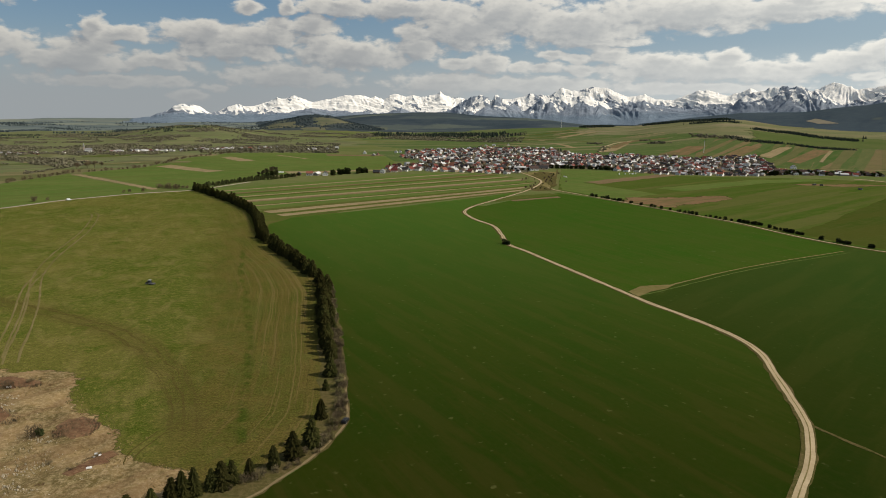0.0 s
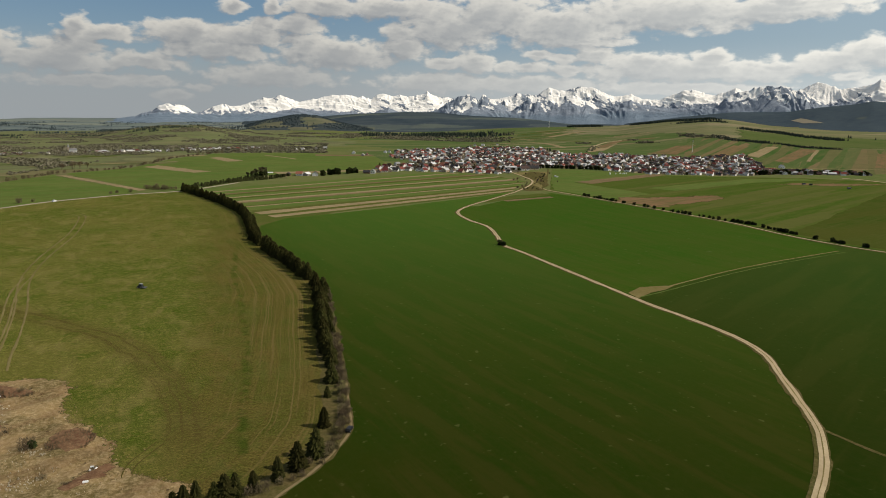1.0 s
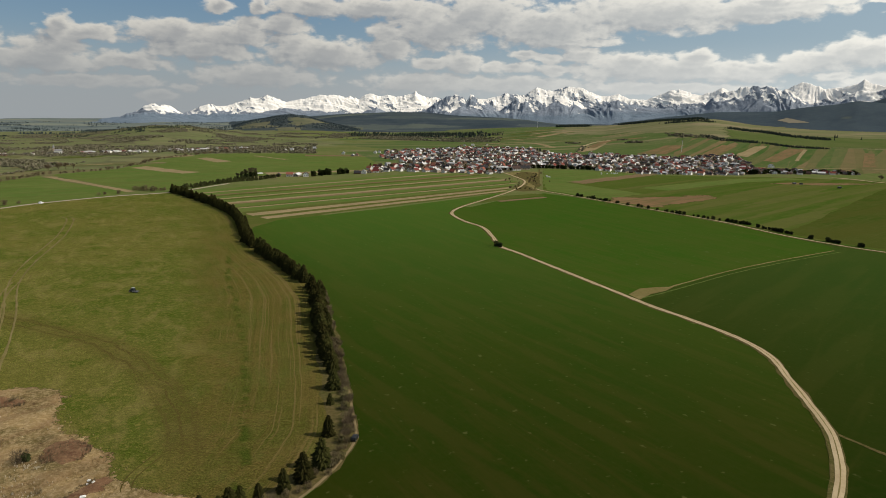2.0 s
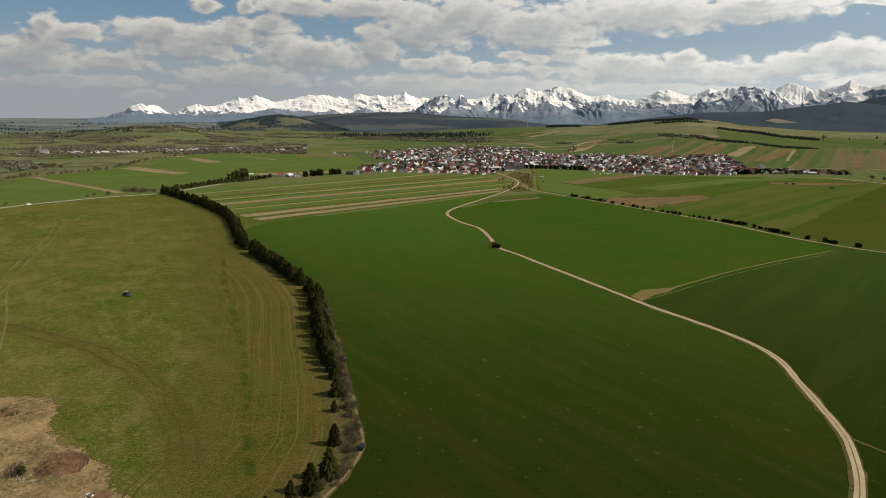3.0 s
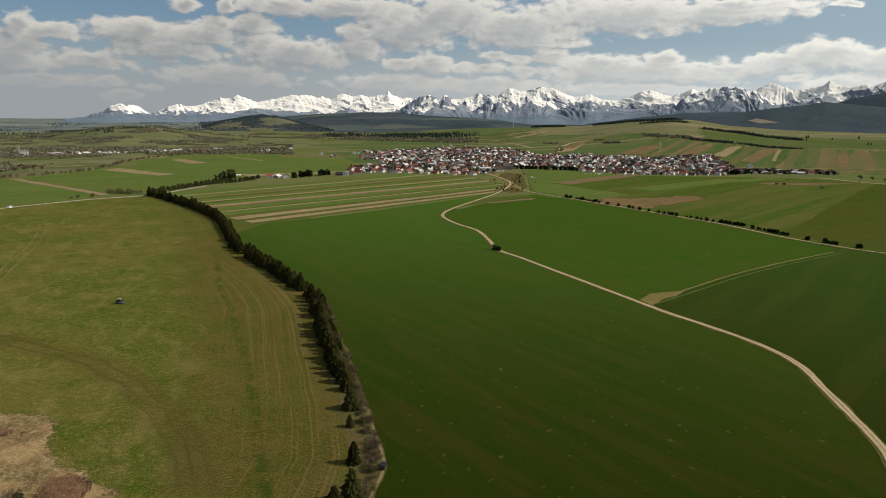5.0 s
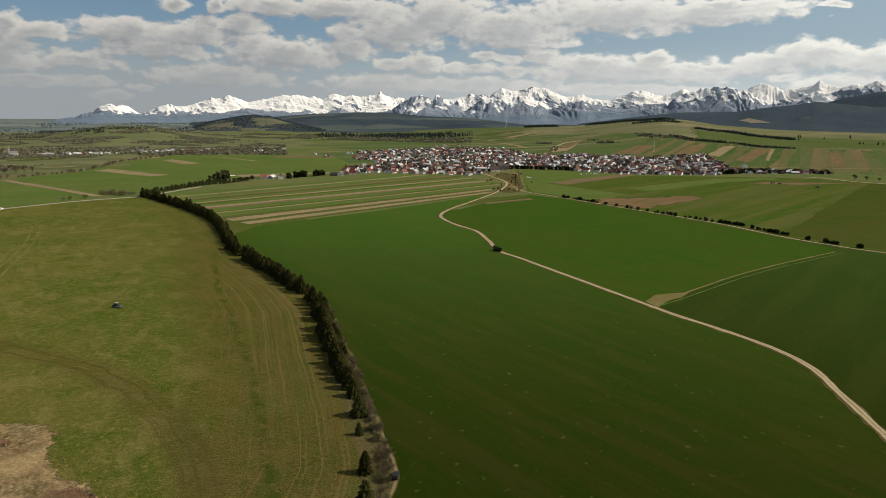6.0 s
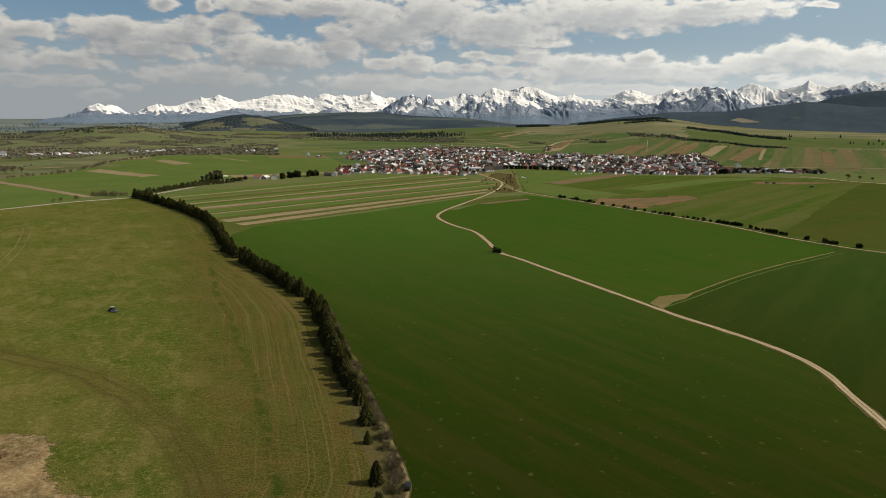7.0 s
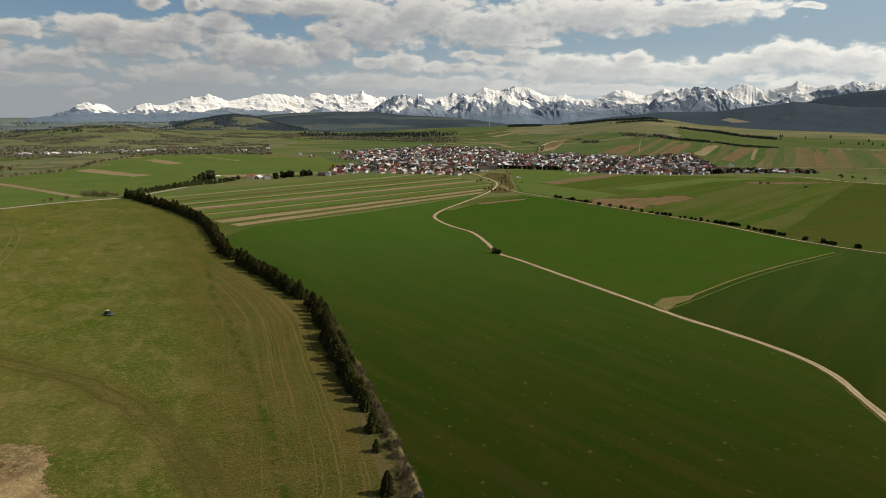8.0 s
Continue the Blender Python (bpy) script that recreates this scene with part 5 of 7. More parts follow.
bigs = Kinds("broadleaf_tree", "tall brown-green broadleaved tree", "tree", "broadleaved trees", [leafy_meshes(s, 14.0, 3.4, M["bough"], 1300, 0.1, 0.5) for s in (41, 42)])
bares = Kinds("bare_tree", "leafless grey-brown tree standing in a field", "tree", "bare trees", [leafy_meshes(s, 9.0, 3.4, M["twigs"], 800, 0.4, 0.42, True) for s in (51, 52, 53)])


garden = Kinds("garden_spruce", "dark conifer among the village houses", "tree", "village trees", [spruces.grown[1], spruces.grown[3]])
belts = Kinds("young_spruce", "dark spruce in the belt beside the country road", "tree", "roadside belt", [spruce_meshes(s, 9.0, 3.2, "olive_needles") for s in (6, 7, 8)])


def along(pts, gap, jitter, start=0.0):
    line = smooth_line(pts, 1.0)
    d, nxt = 0.0, start
    for p, q in zip(line, line[1:]):
        d += (q - p).length
        if d >= nxt:
            nxt += gap * rnd.uniform(0.75, 1.25)
            yield p.x + rnd.uniform(-jitter, jitter), p.y + rnd.uniform(-jitter, jitter), d


# lone spruces at the near bend, then the closed row
for x, y, s in ((-18.5, 195.5, 1.0), (-22, 188.2, 0.98), (-26, 182.6, 0.9), (-31, 177, 0.78), (-34.6, 173.6, 0.85), (-36.6, 171.6, 0.95), (-38.8, 170.4, 0.75), (-42.4, 167.6, 0.95), (-44.6, 165.4, 0.9), (-46.8, 164.2, 0.8), (-20, 214, 0.9),
                (-23.5, 236, 0.5), (-24.6, 249, 0.9), (-49, 158, 0.9), (-53, 154, 1.0), (-58, 150, 0.9)):
    spruces.put(at(x, y, rnd.uniform(0, 360), s * rnd.uniform(1.12, 1.34), rnd.uniform(0.68, 0.80)))
GAPS = ((-63, 387), (-118, 481))
for x, y, s, in ((-27.5, 264, 0.8), (-29.5, 271, 1.0)):
    spruces.put(at(x, y, rnd.uniform(0, 360), s * 1.3, 0.72))
for x, y, d in along(TREE_LINE[9:], 4.0, 1.2):
    if min(math.hypot(x - gx, y - gy) for gx, gy in GAPS) > 4.0 and not (95 < d < 101 or 64 < d < 68):
        spruces.put(at(x - 1.0, y, rnd.uniform(0, 360), rnd.uniform(1.05, 1.55), rnd.uniform(0.62, 0.80)))
for x, y, d in along(TREE_LINE[10:], 5.5, 1.2, 2.0):
    if min(math.hypot(x - gx, y - gy) for gx, gy in GAPS) > 5.0:
        spruces.put(at(x + 2.4, y + 0.6, rnd.uniform(0, 360), rnd.uniform(0.78, 1.2), rnd.uniform(0.6, 0.8)))
for x, y, d in along(TREE_LINE[1:13], 2.6, 1.6):
    shrubs.put(at(x + 2.0 + (1.5 if d > 40 else 0), y - 0.6, rnd.uniform(0, 360), rnd.uniform(0.4, 0.95)))
for x, y, d in along(TREE_LINE[6:14], 2.4, 1.3):
    shrubs.put(at(x + 4.4, y - 0.6, rnd.uniform(0, 360), rnd.uniform(0.35, 0.8)))
for x, y, d in along(TREE_LINE[5:9], 7.0, 1.5):
    buds.put(at(x + 3.4, y, rnd.uniform(0, 360), rnd.uniform(0.5, 0.9)))

# second row from the country road towards the village
for x, y, d in along([(-292, 764), (-290, 800), (-280, 830), (-266, 862), (-256, 890), (-240, 905)], 2.0, 2.2):
    belts.put(at(x, y, rnd.uniform(0, 360), rnd.uniform(0.5, 0.74), 0.85))
for x, y, d in along([(-284, 800), (-270, 840), (-256, 868), (-236, 893), (-222, 925)], 2.2, 1.6):
    belts.put(at(x, y, rnd.uniform(0, 360), rnd.uniform(0.45, 0.7), 0.85))
for x, y, s in ((-262, 898, 0.7), (-259, 908, 0.85), (-257, 918, 0.95), (-254, 930, 1.05), (-252, 942, 1.0), (-256, 936, 0.9)):
    bigs.put(at(x, y, rnd.uniform(0, 360), s))
    hedges.put(at(x + 1, y - 3, rnd.uniform(0, 360), s * 1.5), "dark bush under the tall trees")
for x, y, d in along([(-236, 905), (-222, 932), (-215, 937)], 5, 2):
    hedges.put(at(x, y, rnd.uniform(0, 360), rnd.uniform(0.8, 1.1)), "dark bush beside the roadside houses")
for x, y in ((-173, 950), (-166, 965), (-162, 973), (-158, 975), (-155, 976), (-148, 986), (-144, 992), (-141, 996), (-137, 1000)):
    for k in range(2):
        hedges.put(at(x + rnd.uniform(-3, 3), y + rnd.uniform(-3, 3), rnd.uniform(0, 360), rnd.uniform(1.0, 1.7), 1.25), "dark tree beside the roadside houses")

# hedge bushes by the field track
for a, b, n in (((152, 800), (160, 790), 3), ((163, 785), (183, 757), 12), ((187, 750), (190, 744), 2), ((222, 696), (236, 674), 8), ((240, 668), (262, 638), 7), ((262, 640), (277, 622), 12), ((279, 612), (283, 600), 4),
                ((284, 598), (292, 580), 9), ((297, 566), (300, 560), 2), ((306, 553), (313, 543), 6), ((321, 535), (324, 531), 3), ((195, 735), (218, 700), 5)):
    for k in range(n):
        t = (k + rnd.uniform(0.2, 0.8)) / n
        hedges.put(at(a[0] + (b[0] - a[0]) * t + 2.0 + rnd.uniform(-1, 1), a[1] + (b[1] - a[1]) * t + rnd.uniform(-1, 1), rnd.uniform(0, 360), rnd.uniform(0.45, 0.95), 0.9))
hedges.put(at(48.2, 506.5, 20, 1.0), "dark round bush at the edge of the dirt road")
hedges.put(at(50.8, 504.5, 120, 0.8), "dark round bush at the edge of the dirt road")
for x, y, s in ((92, 872, 0.6), (97, 885, 0.5), (86, 862, 0.5), (120, 960, 0.5), (126, 985, 0.6), (134, 1010, 0.5), (110, 905, 0.4), (146, 1050, 0.5), (144, 940, 0.4)):
    shrubs.put(at(x, y, rnd.uniform(0, 360), s * 1.5), "leafless shrub on the rough ground by the tracks")
shrubs.put(at(-102, 193, 40, 1.15), "dark leafless bush among the dead grass")
hedges.put(at(-101, 194.2, 40, 0.6), "dark bush among the dead grass")
for x, y, s in ((-133, 226, 0.9), (-128, 230, 0.7), (-104, 168, 0.8), (-96, 166, 0.7), (-110, 172, 0.6), (-88, 178, 0.5), (-122, 180, 0.7), (-60, 158, 0.8), (-52, 162, 0.8)):
    shrubs.put(at(x, y, rnd.uniform(0, 360), s), "low leafless bush on the rough ground")

for k in range(46):
    x, y = rnd.uniform(84, 134), rnd.uniform(838, 1060)
    if abs(x - np.interp(y, [838, 885, 948, 1006, 1062], [86, 101, 111, 102, 89])) > 4 and x < np.interp(y, [838, 1060], [116, 142]):
        shrubs.put(at(x, y, rnd.uniform(0, 360), rnd.uniform(0.35, 0.85)), "leafless shrub on the rough ground by the tracks")
for x, y, s in ((92, 851, 0.4), (97, 856, 0.45), (103, 858, 0.4), (108, 853, 0.35), (128, 975, 0.45), (131, 1000, 0.4), (133, 1012, 0.5), (125, 940, 0.35), (137, 1035, 0.5), (118, 905, 0.3)):
    hedges.put(at(x, y, rnd.uniform(0, 360), s), "dark low bush on the rough ground by the tracks")

# hedgerow far beyond the road, and bare trees in the fields
for x, y, d in along([(-524, 770), (-514, 900), (-469, 995), (-478, 1176), (-452, 1295), (-400, 1390), (-357, 1445)], 8, 4):
    shrubs.put(at(x, y, rnd.uniform(0, 360), rnd.uniform(0.7, 1.5)), "leafless brown shrub in a hedgerow")
for x, y, s in ((-530, 960, 1.2), (-524, 968, 1.3), (-536, 975, 1.2), (-520, 980, 1.0), (-545, 962, 0.9), (637, 1030, 1.2), (656, 1032, 0.9), (668, 1021, 0.8), (-540, 950, 1.0)):
    bares.put(at(x, y, rnd.uniform(0, 360), s))
for x, y in ((-308, 760), (-311, 763), (-314, 764), (-317, 762), (-304, 766), (-322, 762), (-300, 768), (-328, 766), (-331, 764), (-320, 764), (-335, 735), (-345, 725), (-348, 718), (-396, 640), (-390, 652)):
    shrubs.put(at(x - 4, y + 4, rnd.uniform(0, 360), rnd.uniform(0.9, 1.9)), "leafless brown shrub beside the country road")


# ---- far woods and scrub ----
def wood_stand(name, places, label, conifer=True, material=None):
    """Many far trees in one mesh."""
    v, f = [], []
    ground_z = land([p[0] for p in places], [p[1] for p in places]) - 0.4
    for (x, y, h), z in zip(places, ground_z.tolist()):
        a0 = rnd.uniform(0, 6.3)
        if conifer:
            w = h * rnd.uniform(0.26, 0.38)
            for z0, z1, ww in ((0.06, 0.72, 1.0), (0.42, 1.0, 0.62)):
                b = len(v)
                v.append((x, y, z + h * z1))
                for k in range(5):
                    a = a0 + k * 1.2566
                    ww2 = w * ww * rnd.uniform(0.75, 1.2)
                    v.append((x + math.cos(a) * ww2, y + math.sin(a) * ww2, z + h * z0))
                f += [(b, b + 1 + k, b + 1 + (k + 1) % 5) for k in range(5)]
        else:
            for k in range(12):
                d = Vector((rnd.gauss(0, 1), rnd.gauss(0, 1), rnd.gauss(0, 1))).normalized()
                c = Vector((x, y, z + h * 0.5)) + Vector((d.x * h * 0.62, d.y * h * 0.62, d.z * h * 0.34 - h * 0.08))
                e = d.orthogonal().normalized()
                g = d.cross(e)
                t = rnd.uniform(0, 6.3)
                p, q = e * math.cos(t) + g * math.sin(t), g * math.cos(t) - e * math.sin(t)
                s = h * rnd.uniform(0.2, 0.38)
                b = len(v)
                v += [tuple(c + p * s), tuple(c + q * s), tuple(c - p * s), tuple(c - q * s)]
                f.append((b, b + 1, b + 2, b + 3))
    me = as_mesh(name, v, f, [material or M["far_needles"]])
    return tagged(new(name, me), label, "woods", kind="stuff")


M["far_needles"] = surface("far_conifers", (0.024, 0.034, 0.026), (0.034, 0.045, 0.033), (0.046, 0.052, 0.038), 0.02, 0.2, mixc=0.4)
# this forest's base colour includes the blue of haze
M["far_forest"] = surface("hazy_mountain_forest", (0.028, 0.040, 0.046), (0.036, 0.050, 0.055), (0.048, 0.058, 0.056), 0.01, 0.1, mixc=0.4)
M["far_twigs"] = surface("far_bare_scrub", (0.150, 0.136, 0.092), (0.126, 0.122, 0.076), (0.180, 0.160, 0.112), 0.02, 0.15, mixc=0.5)


def belt(pts, n, spread, h0, h1):
    out = []
    seg = [math.hypot(b[0] - a[0], b[1] - a[1]) for a, b in zip(pts, pts[1:])]
    for _ in range(n):
        k = rnd.choices(range(len(seg)), seg)[0]
        t = rnd.random()
        a, b = pts[k], pts[k + 1]
        out.append((a[0] + (b[0] - a[0]) * t + rnd.gauss(0, spread), a[1] + (b[1] - a[1]) * t + rnd.gauss(0, spread), rnd.uniform(h0, h1)))
    return out


def polar(n, az0, az1, r0, r1, h0, h1, keep):
    out = []
    while len(out) < n:
        az, r = rnd.uniform(az0, az1), rnd.uniform(r0, r1)
        x, y = OX + r * math.sin(radians(az)), OY + r * math.cos(radians(az))
        if keep(az, r, x, y):
            out.append((x, y, rnd.uniform(h0, h1)))
    return out


wood_stand("tree_belt", belt([(679, 1867), (690, 1800), (776, 1773)], 330, 7, 4, 7.5), "dark conifer belt on the hillside")
wood_stand("tree_belt", belt([(787, 1764), (820, 1698), (890, 1665)], 260, 5, 3, 6.5), "dark thin conifer belt on the hillside")
wood_stand("tree_belt", belt([(831, 2112), (922, 2072), (949, 1979), (1020, 1914)], 620, 9, 5, 8.5), "dark conifer belt below the crest")
wood_stand("tree_belt", belt([(413, 2700), (520, 2700)], 360, 10, 7, 10), "dark conifers on the skyline")
wood_stand("tree_belt", belt([(640, 2640), (780, 2560), (880, 2480)], 700, 13, 7, 10), "dark conifers on the hill crest")
wood_stand("tree_belt", belt([(720, 2350), (860, 2330)], 200, 12, 5, 8), "dark conifers on the hill crest")
wood_stand("far_trees", [(x, y, rnd.uniform(6, 11)) for x, y in ((1081, 1990), (1085, 1986), (1133, 1950), (1244, 2008), (1141, 1803), (1148, 1800), (1168, 1770), (1257, 1859), (1209, 1736), (1214, 1730), (1180, 1768), (1195, 1755))], "scattered dark trees on the slope")
wood_stand("scrub_belt", belt([(607, 1956), (621, 1884), (642, 1868), (699, 1794)], 90, 14, 4, 8) + belt([(312, 1804), (330, 1810)], 30, 8, 3, 6) + belt([(460, 1800), (490, 1790)], 50, 9, 3, 7) + belt([(456, 1879), (470, 1885)], 20, 6, 3, 5)
           + belt([(292, 1560), (330, 1700)], 25, 5, 3, 5), "brown bare scrub on the hillside", False, M["far_twigs"])
wood_stand("grove", [(x, y, rnd.uniform(8, 14)) for x, y, _ in belt([(-126, 2380), (-40, 2400), (56, 2380)], 320, 26, 1, 2)], "dark conifer grove behind the village")
wood_stand("scrub_belt", polar(3400, -11, 4.5, 1800, 2420, 2.0, 5.5, lambda az, r, x, y: az < 1.5 + 3 * rnd.random() and r > 2040 - (az + 9.5) * 14 and fbm(x / 70, y / 70, 2) > 0.40), "brown bare scrubland behind the fields", False, M["far_twigs"])
wood_stand("grove", polar(420, -8.5, 4.5, 2180, 2420, 7, 13, lambda az, r, x, y: az < 1.0 + 3.5 * rnd.random() and fbm(x / 50 + 2, y / 50, 2) > 0.45), "scattered conifers in the scrubland")
wood_stand("scrub_belt", polar(7500, -37, -11, 1500, 2450, 1.6, 4.6, lambda az, r, x, y: fbm(x / 75 + 5, y / 60, 3) > 0.53 + 0.10 * rnd.random()), "brown bare scrub over the terraced hills", False, M["far_twigs"])
wood_stand("scrub_belt", polar(2600, -37, -11, 1360, 1600, 2, 5.5, lambda az, r, x, y: fbm(x / 60 + 5, y / 60, 3) > 0.43), "bare trees round the valley village", False, M["far_twigs"])
wood_stand("scrub_belt", polar(1500, -37, -24, 1020, 1400, 1.5, 4.5, lambda az, r, x, y: fbm(x / 60 + 11, y / 60, 3) > 0.49 and x < -560), "bare scrub in the valley pastures", False, M["far_twigs"])
wood_stand("grove", polar(110, -30, -24, 2000, 2300, 4, 7, lambda az, r, x, y: fbm(x / 70 + 31, y / 70, 2) > 0.62), "dark conifer clumps on the terraced hills")
def inside(x, y, ring):
    c = False
    for (x0, y0), (x1, y1) in zip(ring, ring[1:] + ring[:1]):
        if (y0 > y) != (y1 > y) and x < (x1 - x0) * (y - y0) / (y1 - y0) + x0:
            c = not c
    return c


def wooded(n, az0, az1, r0, r1, h0, h1):
    A, R = np.array([rnd.uniform(az0, az1) for _ in range(n)]), np.array([rnd.uniform(r0, r1) for _ in range(n)])
    X, Y = OX + R * np.sin(np.radians(A)), OY + R * np.cos(np.radians(A))
    on = zone(A, R, X, Y) == 9
    return [(float(x), float(y), rnd.uniform(h0, h1)) for x, y in zip(X[on], Y[on])]


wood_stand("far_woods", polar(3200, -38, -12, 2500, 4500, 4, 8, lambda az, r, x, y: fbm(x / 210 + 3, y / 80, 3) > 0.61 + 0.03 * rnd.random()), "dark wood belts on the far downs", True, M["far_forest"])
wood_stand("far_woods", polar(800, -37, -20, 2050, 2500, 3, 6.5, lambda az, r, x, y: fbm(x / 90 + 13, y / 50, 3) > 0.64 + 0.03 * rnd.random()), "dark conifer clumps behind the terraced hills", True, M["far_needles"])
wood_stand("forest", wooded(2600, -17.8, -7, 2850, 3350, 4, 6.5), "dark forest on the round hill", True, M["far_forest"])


# ---- houses ----
def plaster(name, col, vary=0.3):
    return surface(name, col, tuple(c * 0.9 for c in col), tuple(c * 0.75 for c in col), 0.25, 2.0, rough=0.85, mixc=0.35, vary=vary)


WALLS = {"white": plaster("white_plaster", (0.76, 0.745, 0.71), 0.25), "cream": plaster("cream_plaster", (0.40, 0.33, 0.25)), "grey": plaster("grey_plaster", (0.27, 0.25, 0.235)), "timber": plaster("dark_timber", (0.16, 0.10, 0.06))}
ROOFS = {"red": plaster("red_tiles", (0.185, 0.064, 0.052), 0.8), "brown": plaster("brown_tiles", (0.085, 0.060, 0.052), 0.7), "dark": plaster("dark_shingles", (0.045, 0.043, 0.045), 0.4), "grey": plaster("grey_sheet_metal", (0.30, 0.30, 0.30), 0.6), "pale": plaster("pale_sheet_metal", (0.50, 0.50, 0.50), 0.5)}
GLASS = bpy.data.materials.new("window_glass")
GLASS.use_nodes = True
GLASS.node_tree.nodes["Principled BSDF"].inputs["Base Color"].default_value = (0.03, 0.04, 0.05, 1)
GLASS.node_tree.nodes["Principled BSDF"].inputs["Roughness"].default_value = 0.08
BRICK = plaster("chimney_brick", (0.34, 0.17, 0.11))
DOOR = plaster("door_wood", (0.20, 0.11, 0.06))


def house(l, w, h, rise_h, wall, roof, hip=0.0):
    """A gabled house of length l, breadth w, eaves h, roof height rise_h."""
    words = {"white": "white-walled", "cream": "cream-walled", "grey": "grey-walled", "timber": "dark timber"}[wall], {"red": "red tiled", "brown": "brown tiled", "dark": "dark shingled", "grey": "grey metal", "pale": "pale metal"}[roof]
    ob = thing("house", f"{words[0]} village house with a steep {words[1]} roof", "house", "village houses")
    bm = bmesh.new()
    box(bm, -l / 2, l / 2, -w / 2, w / 2, 0, h)
    for sx in (-1, 1):
        x = sx * (l / 2 - 0.01)
        vs = [bm.verts.new((x - sx * hip, -w / 2, h)), bm.verts.new((x - sx * hip, w / 2, h)), bm.verts.new((x - sx * hip, 0, h + rise_h * 0.96))]
        bm.faces.new(vs if sx > 0 else vs[::-1])
    part("wall", from_bm("wall", bm, WALLS[wall]), ob)
    bm = bmesh.new()
    o, t = 0.55, 0.22
    ridge = l / 2 + o - hip
    low = h - o * rise_h / (w / 2)
    for s in (-1, 1):
        top = [(-ridge, 0, h + rise_h), (ridge, 0, h + rise_h), (l / 2 + o, s * (w / 2 + o), low), (-l / 2 - o, s * (w / 2 + o), low)]
        up = [bm.verts.new((x, y, z + t)) for x, y, z in top]
        dn = [bm.verts.new((x, y, z)) for x, y, z in top]
        for fs in (up, dn[::-1]) + tuple([dn[i], dn[(i + 1) % 4], up[(i + 1) % 4], up[i]] for i in range(4)):
            bm.faces.new(fs)
    if hip:
        for s in (-1, 1):
            a = [bm.verts.new(p) for p in ((s * ridge, 0, h + rise_h + t), (s * (l / 2 + o), -(w / 2 + o), low + t), (s * (l / 2 + o), w / 2 + o, low + t))]
            bm.faces.new(a)
    bmesh.ops.recalc_face_normals(bm, faces=bm.faces)
    part("roof", from_bm("roof", bm, ROOFS[roof]), ob)
    bm = bmesh.new()
    box(bm, l * 0.18, l * 0.18 + 0.7, -0.35, 0.35, h + rise_h * 0.6, h + rise_h + 1.1)
    part("chimney", from_bm("chimney", bm, BRICK), ob)
    win = bmesh.new()
    box(win, -0.6, 0.6, -0.06, 0.06, -0.7, 0.7)
    win = from_bm("window", win, GLASS)
    spots = [(-l * 0.28, -w / 2, 1.9, 0), (l * 0.28, -w / 2, 1.9, 0), (-l / 2, -w * 0.22, 1.9, 90), (-l / 2, w * 0.22, 1.9, 90)] + ([(-l / 2, 0, h + rise_h * 0.35, 90)] if not hip else [])
    for x, y, z, turn in spots:
        p = part("window", win, ob)
        p.matrix_basis = pose(x, y, z, 0, 0, turn)
    bm = bmesh.new()
    box(bm, -0.55, 0.55, -w / 2 - 0.07, -w / 2 + 0.05, 0, 2.1)
    part("door", from_bm("door", bm, DOOR), ob)
    return ob


MODELS = [(11, 9, 3.4, 3.8, "white", "red"), (12, 9, 4.4, 3.4, "white", "brown"), (10, 9, 3.0, 4.2, "cream", "red"), (13, 9, 3.2, 3.6, "white", "brown"), (12, 8, 2.6, 3.4, "timber", "dark"), (11, 9, 4.4, 3.0, "white", "grey"),
          (14, 9, 2.8, 3.2, "cream", "dark"), (10, 8, 3.6, 4.0, "white", "dark"), (16, 9, 3.2, 2.6, "grey", "pale"), (11, 10, 4.0, 3.4, "white", "red"), (9, 8, 2.8, 3.6, "timber", "brown"), (12, 10, 4.4, 3.4, "cream", "pale")]
MADE = {}


def put_house(i, x, y, turn, s=1.0, label=""):
    m = pose(x, y, level(x, y) - 0.15, 0, 0, turn) @ Matrix.Diagonal((s, s, s, 1))
    if i not in MADE:
        MADE[i] = house(*MODELS[i])
        MADE[i].matrix_basis = m
        ob = MADE[i]
    else:
        ob = copy_thing(MADE[i], m @ Matrix.Diagonal((*(1 / v for v in MADE[i].scale), 1)))
    if label:
        ob["label"] = label
    return ob


AFAR = []


def settle(i, x, y, turn, s):
    """The nearer houses are things of their own; those deep in the village are joined."""
    if y < 1172:
        put_house(i, x, y, turn, s)
    else:
        AFAR.append((i, x, y, turn, s))


